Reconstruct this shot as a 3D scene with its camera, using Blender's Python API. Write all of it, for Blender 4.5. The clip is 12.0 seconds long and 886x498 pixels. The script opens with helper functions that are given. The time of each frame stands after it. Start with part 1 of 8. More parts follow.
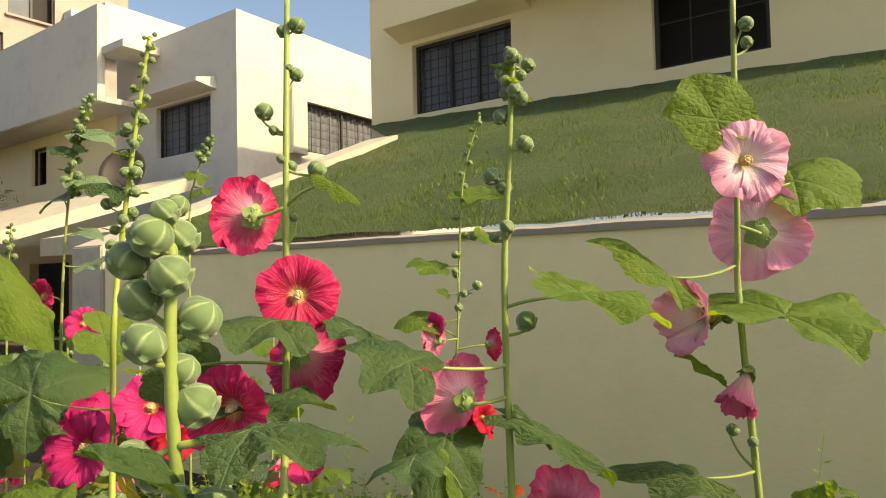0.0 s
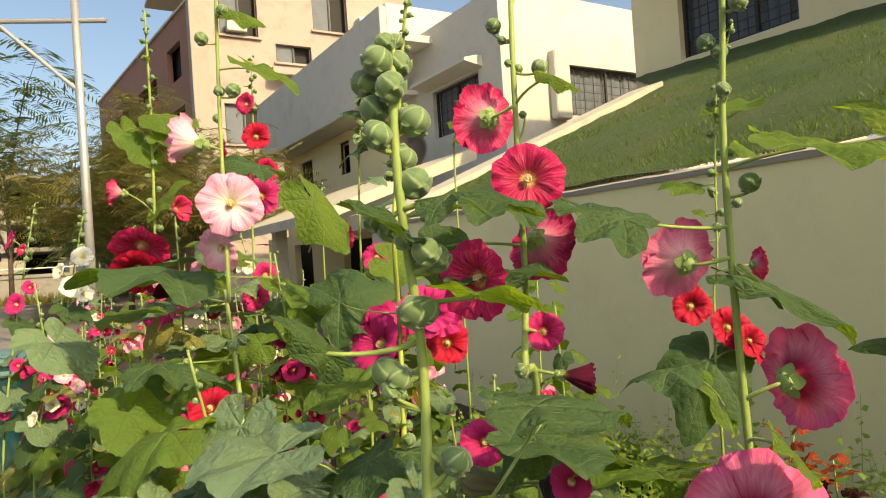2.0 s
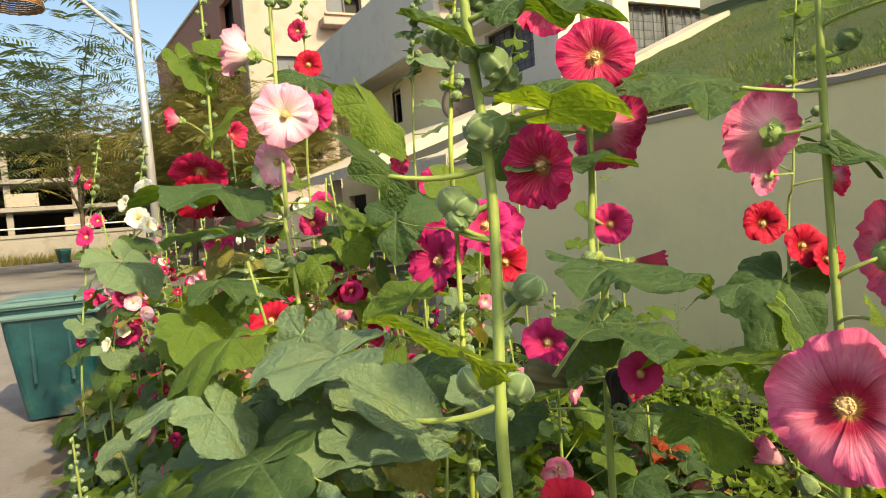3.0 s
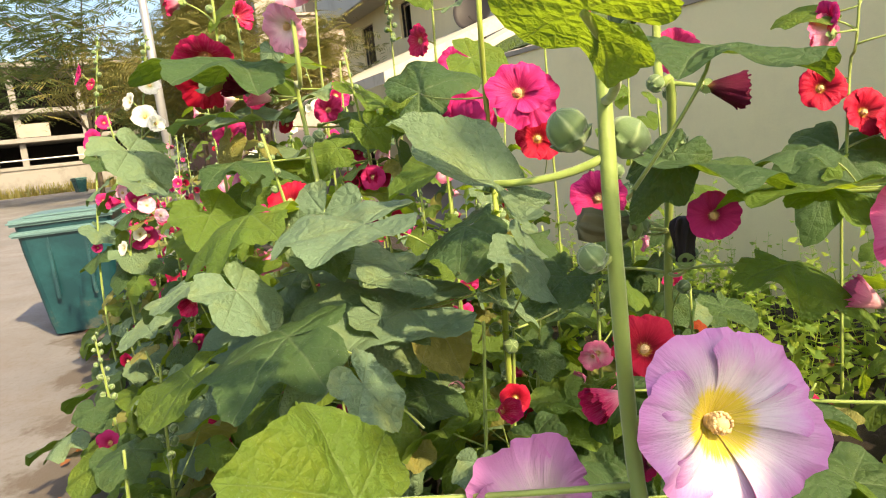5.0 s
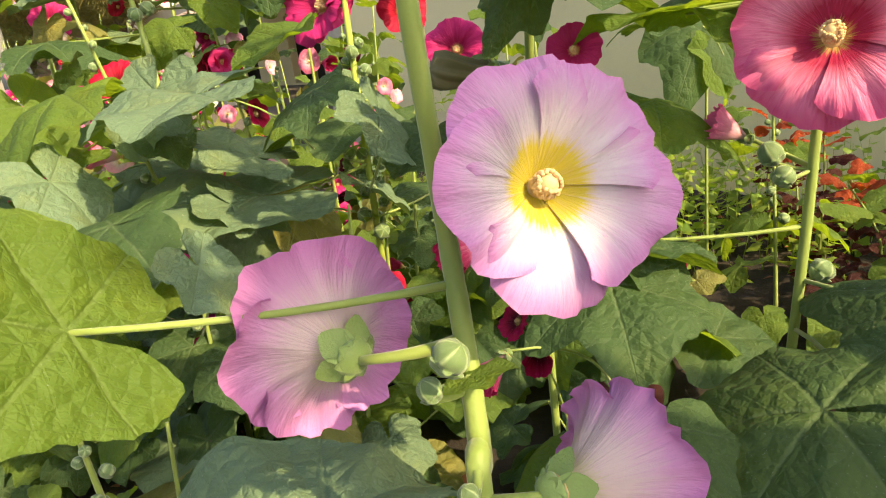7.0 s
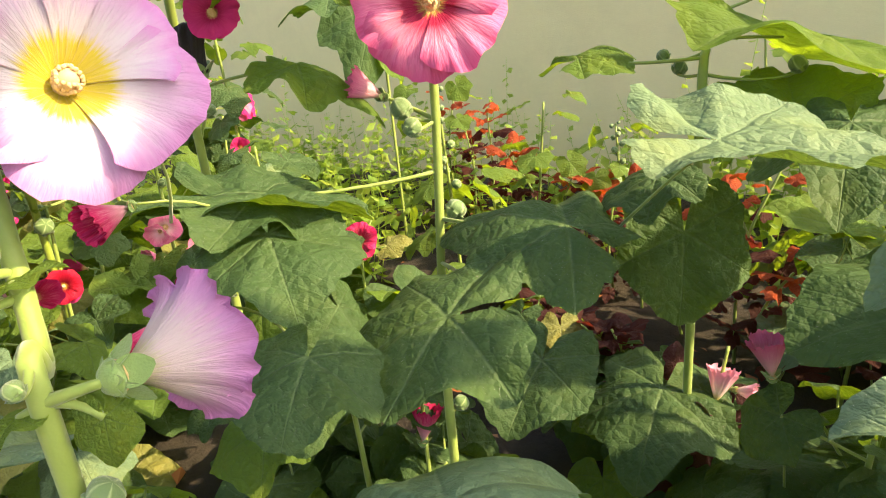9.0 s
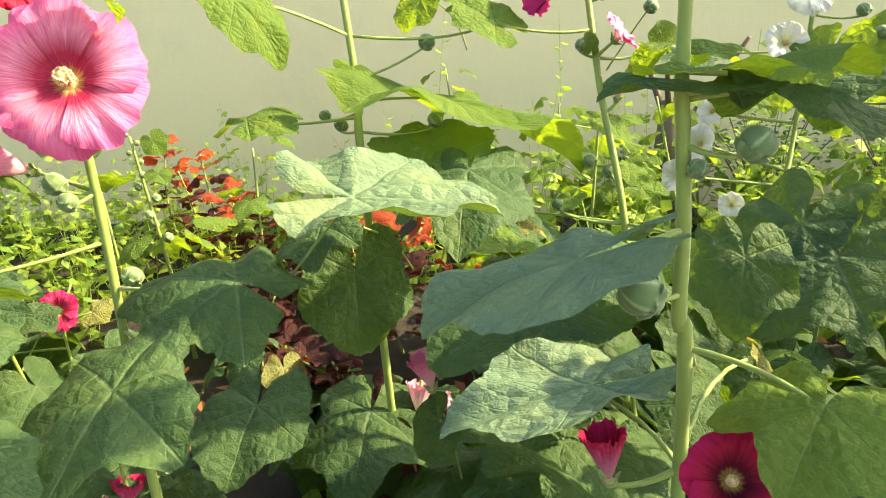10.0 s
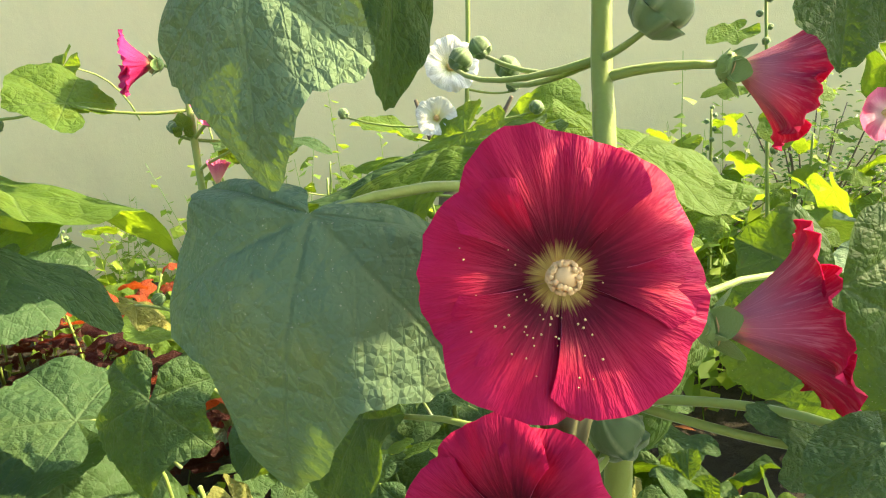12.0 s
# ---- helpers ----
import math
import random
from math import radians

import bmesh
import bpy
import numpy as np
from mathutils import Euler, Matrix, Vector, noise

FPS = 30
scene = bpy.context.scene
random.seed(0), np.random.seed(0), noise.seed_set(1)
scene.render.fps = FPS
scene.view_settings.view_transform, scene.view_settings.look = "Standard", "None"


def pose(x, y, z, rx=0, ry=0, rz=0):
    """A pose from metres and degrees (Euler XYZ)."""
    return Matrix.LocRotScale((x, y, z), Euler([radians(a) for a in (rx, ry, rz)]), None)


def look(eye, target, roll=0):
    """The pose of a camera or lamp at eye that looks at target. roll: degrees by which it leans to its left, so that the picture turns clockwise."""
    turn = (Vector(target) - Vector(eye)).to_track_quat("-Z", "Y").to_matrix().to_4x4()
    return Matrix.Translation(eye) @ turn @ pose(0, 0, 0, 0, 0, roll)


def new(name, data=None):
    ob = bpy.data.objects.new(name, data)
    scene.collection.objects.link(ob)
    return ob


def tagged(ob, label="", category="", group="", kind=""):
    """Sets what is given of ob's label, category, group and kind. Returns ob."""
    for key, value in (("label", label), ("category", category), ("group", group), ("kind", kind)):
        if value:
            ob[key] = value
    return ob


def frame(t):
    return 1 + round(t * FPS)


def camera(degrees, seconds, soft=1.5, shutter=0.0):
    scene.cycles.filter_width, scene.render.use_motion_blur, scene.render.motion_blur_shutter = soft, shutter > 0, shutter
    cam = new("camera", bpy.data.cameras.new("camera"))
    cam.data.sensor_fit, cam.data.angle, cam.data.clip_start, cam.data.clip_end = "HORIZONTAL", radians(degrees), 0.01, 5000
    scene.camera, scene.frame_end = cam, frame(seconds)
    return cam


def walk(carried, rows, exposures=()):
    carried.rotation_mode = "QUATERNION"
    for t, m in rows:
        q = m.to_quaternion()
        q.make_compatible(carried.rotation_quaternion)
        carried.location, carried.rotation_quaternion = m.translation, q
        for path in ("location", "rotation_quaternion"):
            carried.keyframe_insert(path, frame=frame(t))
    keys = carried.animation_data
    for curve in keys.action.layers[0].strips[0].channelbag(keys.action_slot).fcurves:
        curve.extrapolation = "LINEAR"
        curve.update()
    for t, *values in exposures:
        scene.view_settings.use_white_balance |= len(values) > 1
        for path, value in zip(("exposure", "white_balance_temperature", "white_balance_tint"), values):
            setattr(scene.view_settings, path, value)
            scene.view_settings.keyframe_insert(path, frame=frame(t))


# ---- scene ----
# camera and its walk
cam = camera(68.0, 12.0, 1.1)
PATH = [
    (0, (0.001, 0.001, 1.551), (-1.146, 1.638, 1.627), -1.3),
    (0.5, (0.055, 0.039, 1.538), (-1.114, 1.660, 1.625), -2.2),
    (1, (0.093, 0.003, 1.470), (-1.312, 1.425, 1.514), -1.2),
    (1.5, (0.131, -0.010, 1.444), (-1.461, 1.199, 1.478), -3.5),
    (2, (0.131, -0.025, 1.401), (-1.578, 1.014, 1.420), -3.9),
    (2.5, (0.113, -0.028, 1.345), (-1.655, 0.906, 1.309), -4.0),
    (3, (0.084, -0.022, 1.292), (-1.705, 0.865, 1.178), -4.6),
    (3.2, (0.063, -0.008, 1.283), (-1.725, 0.880, 1.158), -4.7),
    (4.8, (-0.037, -0.024, 1.176), (-1.832, 0.800, 0.859), -5.7),
    (5, (-0.043, -0.018, 1.163), (-1.836, 0.797, 0.817), -6.3),
    (5.5, (-0.050, 0.014, 1.146), (-1.794, 0.897, 0.725), -7.2),
    (6, (-0.065, 0.033, 1.121), (-1.757, 0.984, 0.642), -7.3),
    (6.5, (-0.081, 0.051, 1.093), (-1.737, 1.023, 0.534), -7.9),
    (6.7, (-0.091, 0.061, 1.077), (-1.717, 1.061, 0.480), -7.9),
    (8.3, (-0.071, 0.072, 0.997), (-1.512, 1.278, 0.312), -7.9),
    (8.5, (-0.053, 0.080, 0.996), (-1.405, 1.383, 0.306), -7.3),
    (9, (0.003, 0.085, 1.005), (-1.004, 1.653, 0.280), -5.8),
    (9.5, (0.074, 0.077, 1.018), (-0.608, 1.824, 0.323), -5.1),
    (10, (0.142, 0.066, 1.052), (-0.200, 1.906, 0.346), -4.7),
    (10.5, (0.311, 0.089, 1.082), (0.231, 1.960, 0.379), -6.2),
    (11, (0.465, 0.125, 1.093), (0.381, 2.012, 0.436), -4.1),
    (11.5, (0.597, 0.176, 1.079), (0.394, 2.045, 0.396), -4.7),
    (12, (0.646, 0.234, 1.074), (0.562, 2.134, 0.454), -3.8),
]
EXPOSURES = [(0, 0.66, 7100, 7), (1.2, 0.56, 7100, 6), (3, 0.76, 6900, 4), (5, 1.16, 6700, 9), (6.5, 1.17, 6950, 9), (8.5, 1.4, 6950, 8), (9.5, 1.95, 6750, 4), (10.5, 2.05, 6650, 1), (11.2, 1.9, 6650, -2), (12, 1.95, 6650, -4)]
walk(cam, [(t, look(eye, target, roll)) for t, eye, target, roll in PATH], EXPOSURES)

# sky and sun: warm light along the bed, a little from behind the wall
SUN_ELEV, SUN_AZ = 37.0, 13.0          # azimuth counted from +x towards +y
to_sun = Vector((math.cos(radians(SUN_ELEV)) * math.cos(radians(SUN_AZ)),
                 math.cos(radians(SUN_ELEV)) * math.sin(radians(SUN_AZ)), math.sin(radians(SUN_ELEV))))
world = bpy.data.worlds.new("sky")
scene.world = world
world.use_nodes = True
wn = world.node_tree
sky = wn.nodes.new("ShaderNodeTexSky")
sky.sky_type = "NISHITA"
sky.sun_disc = False
sky.sun_elevation = radians(SUN_ELEV)
sky.sun_rotation = radians(90.0 - SUN_AZ)
sky.air_density, sky.dust_density, sky.ozone_density = 1.0, 4.2, 1.0
wn.links.new(sky.outputs[0], wn.nodes["Background"].inputs[0])
wn.nodes["Background"].inputs[1].default_value = 0.15
sun = new("sun", bpy.data.lights.new("sun", "SUN"))
sun.data.energy, sun.data.angle, sun.data.color = 4.6, radians(0.8), (1.0, 0.79, 0.47)
sun.matrix_world = look((0, 0, 20), Vector((0, 0, 20)) - to_sun)


# ---- materials ----
class Nodes:
    """A small writer of node materials."""

    def __init__(self, name):
        self.mat = bpy.data.materials.new(name)
        self.mat.use_nodes = True
        self.t = self.mat.node_tree
        self.bsdf = self.t.nodes["Principled BSDF"]
        self.out = self.t.nodes["Material Output"]
        self.coord = self.t.nodes.new("ShaderNodeTexCoord")

    def node(self, kind, **inputs):
        n = self.t.nodes.new(kind)
        for key, value in inputs.items():
            self.put(n.inputs[key.replace("_", " ")], value)
        return n

    def put(self, socket, value):
        if isinstance(value, bpy.types.NodeSocket):
            self.t.links.new(value, socket)
        elif isinstance(value, (tuple, list)) and len(value) == 3 and socket.type == "RGBA":
            socket.default_value = (*value, 1)
        else:
            socket.default_value = value

    def noise(self, scale, detail=3.0, rough=0.55, where="Object"):
        n = self.node("ShaderNodeTexNoise", Scale=scale, Detail=detail, Roughness=rough)
        self.t.links.new(self.coord.outputs[where], n.inputs["Vector"])
        return n.outputs["Fac"]

    def ramp(self, fac, *stops):
        n = self.t.nodes.new("ShaderNodeValToRGB")
        e = n.color_ramp.elements
        while len(e) < len(stops):
            e.new(0.5)
        for k, (at, col) in enumerate(stops):
            e[k].position = at
            e[k].color = (*col, 1) if not isinstance(col, float) else (col, col, col, 1)
        self.t.links.new(fac, n.inputs["Fac"])
        return n.outputs["Color"]

    def mix(self, fac, a, b, mode="MIX"):
        n = self.t.nodes.new("ShaderNodeMix")
        n.data_type, n.blend_type = "RGBA", mode
        self.put(n.inputs[0], fac)
        self.put(n.inputs[6], a)
        self.put(n.inputs[7], b)
        return n.outputs[2]

    def math(self, op, a, b=0.0, c=0.0):
        n = self.t.nodes.new("ShaderNodeMath")
        n.operation = op
        for k, v in enumerate((a, b, c)):
            self.put(n.inputs[k], v)
        return n.outputs[0]

    def bump(self, height, strength=0.3, distance=0.01):
        n = self.node("ShaderNodeBump", Strength=strength, Distance=distance, Height=height)
        self.t.links.new(n.outputs[0], self.bsdf.inputs["Normal"])
        return n.outputs[0]

    def done(self, color=None, rough=0.8, metal=0.0, **more):
        if color is not None:
            self.put(self.bsdf.inputs["Base Color"], color)
        self.put(self.bsdf.inputs["Roughness"], rough)
        self.put(self.bsdf.inputs["Metallic"], metal)
        for key, value in more.items():
            self.put(self.bsdf.inputs[key.replace("_", " ")], value)
        return self.mat


def plaster(name, base, stain, scale=1.0, patchy=0.35):
    m = Nodes(name)
    big = m.noise(0.5 * scale, 4, 0.6)
    fine = m.noise(60 * scale, 2)
    grime = m.ramp(m.noise(1.7 * scale, 6, 0.7), (0.5, 0.0), (0.78, 1.0))
    col = m.mix(m.math("MULTIPLY", big, patchy), base, tuple(c * 0.8 for c in base))
    col = m.mix(m.math("MULTIPLY", grime, patchy), col, stain)
    col = m.mix(m.math("MULTIPLY", fine, 0.12), col, stain)
    m.bump(m.math("ADD", m.noise(35 * scale, 4), m.math("MULTIPLY", m.noise(180, 2), 0.6)), 0.25, 0.006)
    return m.done(col, 0.88)


def plain(name, base, rough=0.6, metal=0.0, vary=0.2, scale=6.0):
    m = Nodes(name)
    col = m.mix(m.math("MULTIPLY", m.noise(scale, 5, 0.65), vary * 2), base, tuple(c * 0.55 for c in base))
    m.bump(m.noise(scale * 12, 3), 0.15, 0.004)
    return m.done(col, rough, metal)


CREAM = plaster("cream_plaster", (0.80, 0.70, 0.42), (0.46, 0.40, 0.26), 1.0, 0.22)
WALL_PAINT = plaster("retaining_wall_paint", (0.83, 0.74, 0.43), (0.50, 0.44, 0.27), 1.0, 0.3)
WHITEWASH = plaster("whitewashed_plaster", (0.57, 0.55, 0.49), (0.29, 0.27, 0.23), 0.8, 0.5)
PALE_TRIM = plaster("pale_concrete", (0.50, 0.46, 0.37), (0.22, 0.20, 0.16), 2.0, 0.6)
PINK_PLASTER = plaster("pinkish_plaster", (0.39, 0.32, 0.28), (0.20, 0.14, 0.12), 0.5, 0.7)
GREY_PLASTER = plaster("grey_beige_plaster", (0.34, 0.305, 0.26), (0.2, 0.17, 0.14), 0.4, 0.6)
RED_PLASTER = plaster("red_brown_plaster", (0.29, 0.15, 0.11), (0.15, 0.08, 0.06), 0.5, 0.4)
# near-black paint that stands in for the shade of unlit rooms
ROOM_SHADE = plain("room_shade", (0.03, 0.028, 0.026), 0.9)
DARK_WOOD = plain("dark_painted_wood", (0.035, 0.028, 0.024), 0.6)
IRON = plain("dark_iron", (0.05, 0.045, 0.042), 0.55, 0.4)
CURTAIN = plain("dim_blue_grey_curtain", (0.17, 0.19, 0.22), 0.9, 0, 0.5, 2.0)
STEEL = plain("painted_steel_pole", (0.42, 0.42, 0.42), 0.45, 0.5, 0.3, 3.0)
BLUE_SHEET = plain("pale_blue_sheet", (0.40, 0.52, 0.60), 0.5, 0, 0.15, 1.0)


def ground_mat():
    m = Nodes("dusty_concrete_ground")
    big = m.noise(0.35, 6, 0.65)
    col = m.ramp(big, (0.3, (0.130, 0.122, 0.120)), (0.55, (0.190, 0.181, 0.178)), (0.75, (0.25, 0.240, 0.235)))
    dirt = m.ramp(m.noise(2.3, 7, 0.7), (0.46, 0.0), (0.66, 1.0))
    col = m.mix(m.math("MULTIPLY", dirt, 0.5), col, (0.13, 0.10, 0.075))
    col = m.mix(m.math("MULTIPLY", m.ramp(m.noise(28, 6, 0.75), (0.5, 0.0), (0.62, 1.0)), 0.4), col, (0.12, 0.095, 0.07))
    # earth trodden out of the bed along its edge
    sep = m.node("ShaderNodeSeparateXYZ")
    m.t.links.new(m.coord.outputs["Object"], sep.inputs[0])
    edge = m.math("ADD", sep.outputs["Y"], m.math("MULTIPLY", m.noise(1.6, 6, 0.7), 1.2))
    col = m.mix(m.ramp(edge, (-0.75, 0.0), (0.1, 0.85)), col, (0.085, 0.065, 0.048))
    m.bump(m.noise(40, 6, 0.7), 0.4, 0.01)
    return m.done(col, 0.92)


def soil_mat():
    m = Nodes("dark_garden_soil")
    col = m.ramp(m.noise(9, 8, 0.75), (0.3, (0.014, 0.010, 0.008)), (0.6, (0.04, 0.028, 0.02)), (0.8, (0.10, 0.07, 0.045)))
    m.bump(m.noise(30, 8, 0.75), 0.9, 0.03)
    return m.done(col, 0.95)


def lawn_mat():
    m = Nodes("lawn_turf")
    big = m.noise(0.6, 5, 0.65)
    col = m.ramp(big, (0.3, (0.05, 0.10, 0.02)), (0.5, (0.075, 0.125, 0.028)), (0.72, (0.14, 0.14, 0.05)))
    col = m.mix(m.math("MULTIPLY", m.noise(45, 6, 0.8), 0.55), col, (0.05, 0.08, 0.02))
    m.bump(m.noise(70, 5, 0.8), 1.0, 0.05)
    return m.done(col, 0.95)


GROUND, SOIL, TURF = ground_mat(), soil_mat(), lawn_mat()


# ---- builders ----
def mesh_of(name, bm, material, smooth=False):
    bmesh.ops.recalc_face_normals(bm, faces=bm.faces)
    me = bpy.data.meshes.new(name)
    bm.to_mesh(me)
    bm.free()
    for mt in material if isinstance(material, (list, tuple)) else (material,):
        me.materials.append(mt)
    if smooth:
        me.shade_smooth()
    return me


def part(name, bm, material, parent=None, label="", smooth=False):
    ob = new(name, mesh_of(name, bm, material, smooth))
    ob.parent = parent
    return tagged(ob, label)


def empty(name, m=None, **tags):
    ob = new(name)
    ob.empty_display_size = 0.1
    if m is not None:
        ob.matrix_basis = m
    return tagged(ob, **tags)


def add_box(bm, x0, x1, y0, y1, z0, z1, bevel=0.0):
    """A box between the given planes, its edges rounded a little."""
    r = bmesh.ops.create_cube(bm, size=1.0, matrix=Matrix.LocRotScale(((x0 + x1) / 2, (y0 + y1) / 2, (z0 + z1) / 2), None, (x1 - x0, y1 - y0, z1 - z0)))
    if bevel:
        edges = {e for v in r["verts"] for e in v.link_edges}
        bmesh.ops.bevel(bm, geom=list(edges), offset=bevel, segments=2, affect="EDGES")
    return bm


def box(x0, x1, y0, y1, z0, z1, bevel=0.01):
    return add_box(bmesh.new(), x0, x1, y0, y1, z0, z1, bevel)


def prism(corners, axis, a, b):
    """A solid with the outline of corners (two numbers each), drawn out along axis from a to b."""
    bm = bmesh.new()
    def at(p, c):
        q = list(p)
        q.insert("xyz".index(axis), c)
        return bm.verts.new(q)
    lo, hi = [at(p, a) for p in corners], [at(p, b) for p in corners]
    n = len(corners)
    bm.faces.new(lo[::-1]), bm.faces.new(hi)
    for k in range(n):
        bm.faces.new((lo[k], lo[(k + 1) % n], hi[(k + 1) % n], hi[k]))
    return bm


def panel(u0, u1, v0, v1, holes, axis, face, depth):
    """A wall with openings through it: u runs along the wall, v is the height, axis the wall's normal, face its outer plane."""
    bm = bmesh.new()
    us = sorted({u0, u1, *(h[0] for h in holes), *(h[1] for h in holes)})
    vs = sorted({v0, v1, *(h[2] for h in holes), *(h[3] for h in holes)})
    grid = {}
    def vert(i, j, k):
        if (i, j, k) not in grid:
            w = face + (depth if k else 0)
            grid[i, j, k] = bm.verts.new((us[i], w, vs[j]) if axis == "y" else (w, us[i], vs[j]))
        return grid[i, j, k]
    def solid(i, j):
        if not (0 <= i < len(us) - 1 and 0 <= j < len(vs) - 1):
            return False
        u, v = (us[i] + us[i + 1]) / 2, (vs[j] + vs[j + 1]) / 2
        return not any(h[0] < u < h[1] and h[2] < v < h[3] for h in holes)
    for i in range(len(us) - 1):
        for j in range(len(vs) - 1):
            if not solid(i, j):
                continue
            for k in (0, 1):
                bm.faces.new([vert(i, j, k), vert(i + 1, j, k), vert(i + 1, j + 1, k), vert(i, j + 1, k)])
            for di, dj, a, b in ((-1, 0, (i, j), (i, j + 1)), (1, 0, (i + 1, j), (i + 1, j + 1)), (0, -1, (i, j), (i + 1, j)), (0, 1, (i, j + 1), (i + 1, j + 1))):
                if not solid(i + di, j + dj):
                    bm.faces.new([vert(*a, 0), vert(*b, 0), vert(*b, 1), vert(*a, 1)])
    return bm


def tube(points, radii, sides=8, bm=None, cap=True):
    """A tapering round tube along points."""
    bm = bm or bmesh.new()
    pts = [Vector(p) for p in points]
    rings, side = [], None
    for k, p in enumerate(pts):
        d = (pts[min(k + 1, len(pts) - 1)] - pts[max(k - 1, 0)]).normalized()
        if side is None:
            side = d.orthogonal().normalized()
        side = (side - d * side.dot(d)).normalized()
        up = d.cross(side)
        r = radii[k] if isinstance(radii, (list, tuple)) else radii
        rings.append([bm.verts.new(p + r * (math.cos(a) * side + math.sin(a) * up)) for a in (2 * math.pi * q / sides for q in range(sides))])
    for a, b in zip(rings, rings[1:]):
        for q in range(sides):
            bm.faces.new((a[q], a[(q + 1) % sides], b[(q + 1) % sides], b[q]))
    if cap:
        bm.faces.new(rings[0][::-1]), bm.faces.new(rings[-1])
    return bm


def bezier(p0, p1, p2, n):
    p0, p1, p2 = Vector(p0), Vector(p1), Vector(p2)
    return [(1 - t) ** 2 * p0 + 2 * t * (1 - t) * p1 + t * t * p2 for t in (k / (n - 1) for k in range(n))]


# ---- setting: ground, bed, wall, lawn ----
WALL_Y, WALL_Z = 3.1, 1.79
bm = bmesh.new()
bmesh.ops.create_grid(bm, x_segments=2, y_segments=2, size=400)
tagged(part("ground", bm, GROUND), "dusty grey concrete yard and road", "ground", kind="structure")


def uneven(x0, x1, y0, y1, nx, ny, height, rough=0.04, scale=3.0):
    bm = bmesh.new()
    rows = []
    for j in range(ny + 1):
        row = []
        for i in range(nx + 1):
            x, y = x0 + (x1 - x0) * i / nx, y0 + (y1 - y0) * j / ny
            z = height(x, y) + rough * noise.noise(Vector((x, y, 0)) * scale) + 0.4 * rough * noise.noise(Vector((x, y, 3)) * scale * 4)
            row.append(bm.verts.new((x, y, z)))
        rows.append(row)
    for a, b in zip(rows, rows[1:]):
        for i in range(nx):
            bm.faces.new((a[i], a[i + 1], b[i + 1], b[i]))
    return bm


def bed_height(x, y):
    edge = min(1.0, max(0.0, (y + 0.42 + 0.1 * noise.noise(Vector((x * 1.3, 0, 5)))) / 0.35))
    return -0.03 + 0.09 * edge


tagged(part("soil_bed", uneven(-16, 6, -0.75, WALL_Y, 220, 40, bed_height), SOIL, smooth=True), "dark loose soil of the flower bed", "soil", kind="structure")


def lawn_height(x, y):
    f = (y - WALL_Y) / (9.4 - WALL_Y)
    top = 4.41 + (x + 8.18) * -0.036
    return 1.76 + (top - 1.76) * max(0, f) ** 0.94


# the retaining wall, with a rough mortar top
bm = box(-5.9, 7, WALL_Y, WALL_Y + 0.23, -0.2, WALL_Z - 0.035, 0.008)
tagged(part("wall_retaining", bm, WALL_PAINT), "cream-painted plastered retaining wall below the lawn", "wall", kind="structure")
bm = bmesh.new()
ring = []
n = 130
for i in range(n + 1):
    x = -5.9 + 12.9 * i / n
    w = 0.02 * noise.noise(Vector((x * 2.3, 1, 0))) + 0.012 * noise.noise(Vector((x * 9, 4, 0)))
    prof = [(WALL_Y - 0.015, WALL_Z - 0.045), (WALL_Y - 0.02 + w * 0.3, WALL_Z - 0.012 + w), (WALL_Y + 0.03, WALL_Z + 0.004 + w), (WALL_Y + 0.2, WALL_Z + w * 0.5), (WALL_Y + 0.25, WALL_Z - 0.05)]
    ring.append([bm.verts.new((x, *p)) for p in prof])
for a, b in zip(ring, ring[1:]):
    for k in range(5):
        bm.faces.new((a[k], b[k], b[(k + 1) % 5], a[(k + 1) % 5]))
tagged(part("wall_coping", bm, GREY_PLASTER), "rough pale mortar edge along the wall top", "coping", kind="structure")


def ramp_x(y):
    return -5.95 + (y - 4.0) * 0.13


bm = bmesh.new()
nx, ny = 110, 60
rows = []
for j in range(ny + 1):
    y = WALL_Y + 0.12 + (9.45 - WALL_Y - 0.12) * j / ny
    left = ramp_x(y) if y < 6.9 else ramp_x(6.9) + (y - 6.9) / 2.5 * -2.7
    row = []
    for i in range(nx + 1):
        x = left + (7 - left) * i / nx
        row.append(bm.verts.new((x, y, lawn_height(x, y) + 0.04 * noise.noise(Vector((x * 1.5, y * 1.5, 0))) + 0.02 * noise.noise(Vector((x * 6, y * 6, 2))))))
    rows.append(row)
for a, b in zip(rows, rows[1:]):
    for i in range(nx):
        bm.faces.new((a[i], a[i + 1], b[i + 1], b[i]))
tagged(part("lawn", bm, TURF, smooth=True), "sloping patchy green lawn above the wall", "lawn", kind="structure")

# sloped parapet along the lawn's edge
def slope_bar(x_of, y0, y1, width, top, bottom, name, mat, label, cat):
    bm = bmesh.new()
    a = []
    for y in (y0, y1):
        x, z = x_of(y), lawn_height(x_of(y), y)
        a.append([bm.verts.new(p) for p in ((x - width, y, z + bottom), (x, y, z + bottom), (x, y, z + top), (x - width, y, z + top))])
    for k in range(4):
        bm.faces.new((a[0][k], a[0][(k + 1) % 4], a[1][(k + 1) % 4], a[1][k]))
    bm.faces.new(a[0][::-1]), bm.faces.new(a[1])
    bmesh.ops.bevel(bm, geom=bm.edges[:], offset=0.012, segments=2, affect="EDGES")
    return tagged(part(name, bm, mat), label, cat, kind="structure")


slope_bar(ramp_x, 3.15, 6.95, 0.55, 0.10, -1.9, "ramp_parapet", PALE_TRIM, "sloping pale concrete parapet beside the lawn", "parapet")

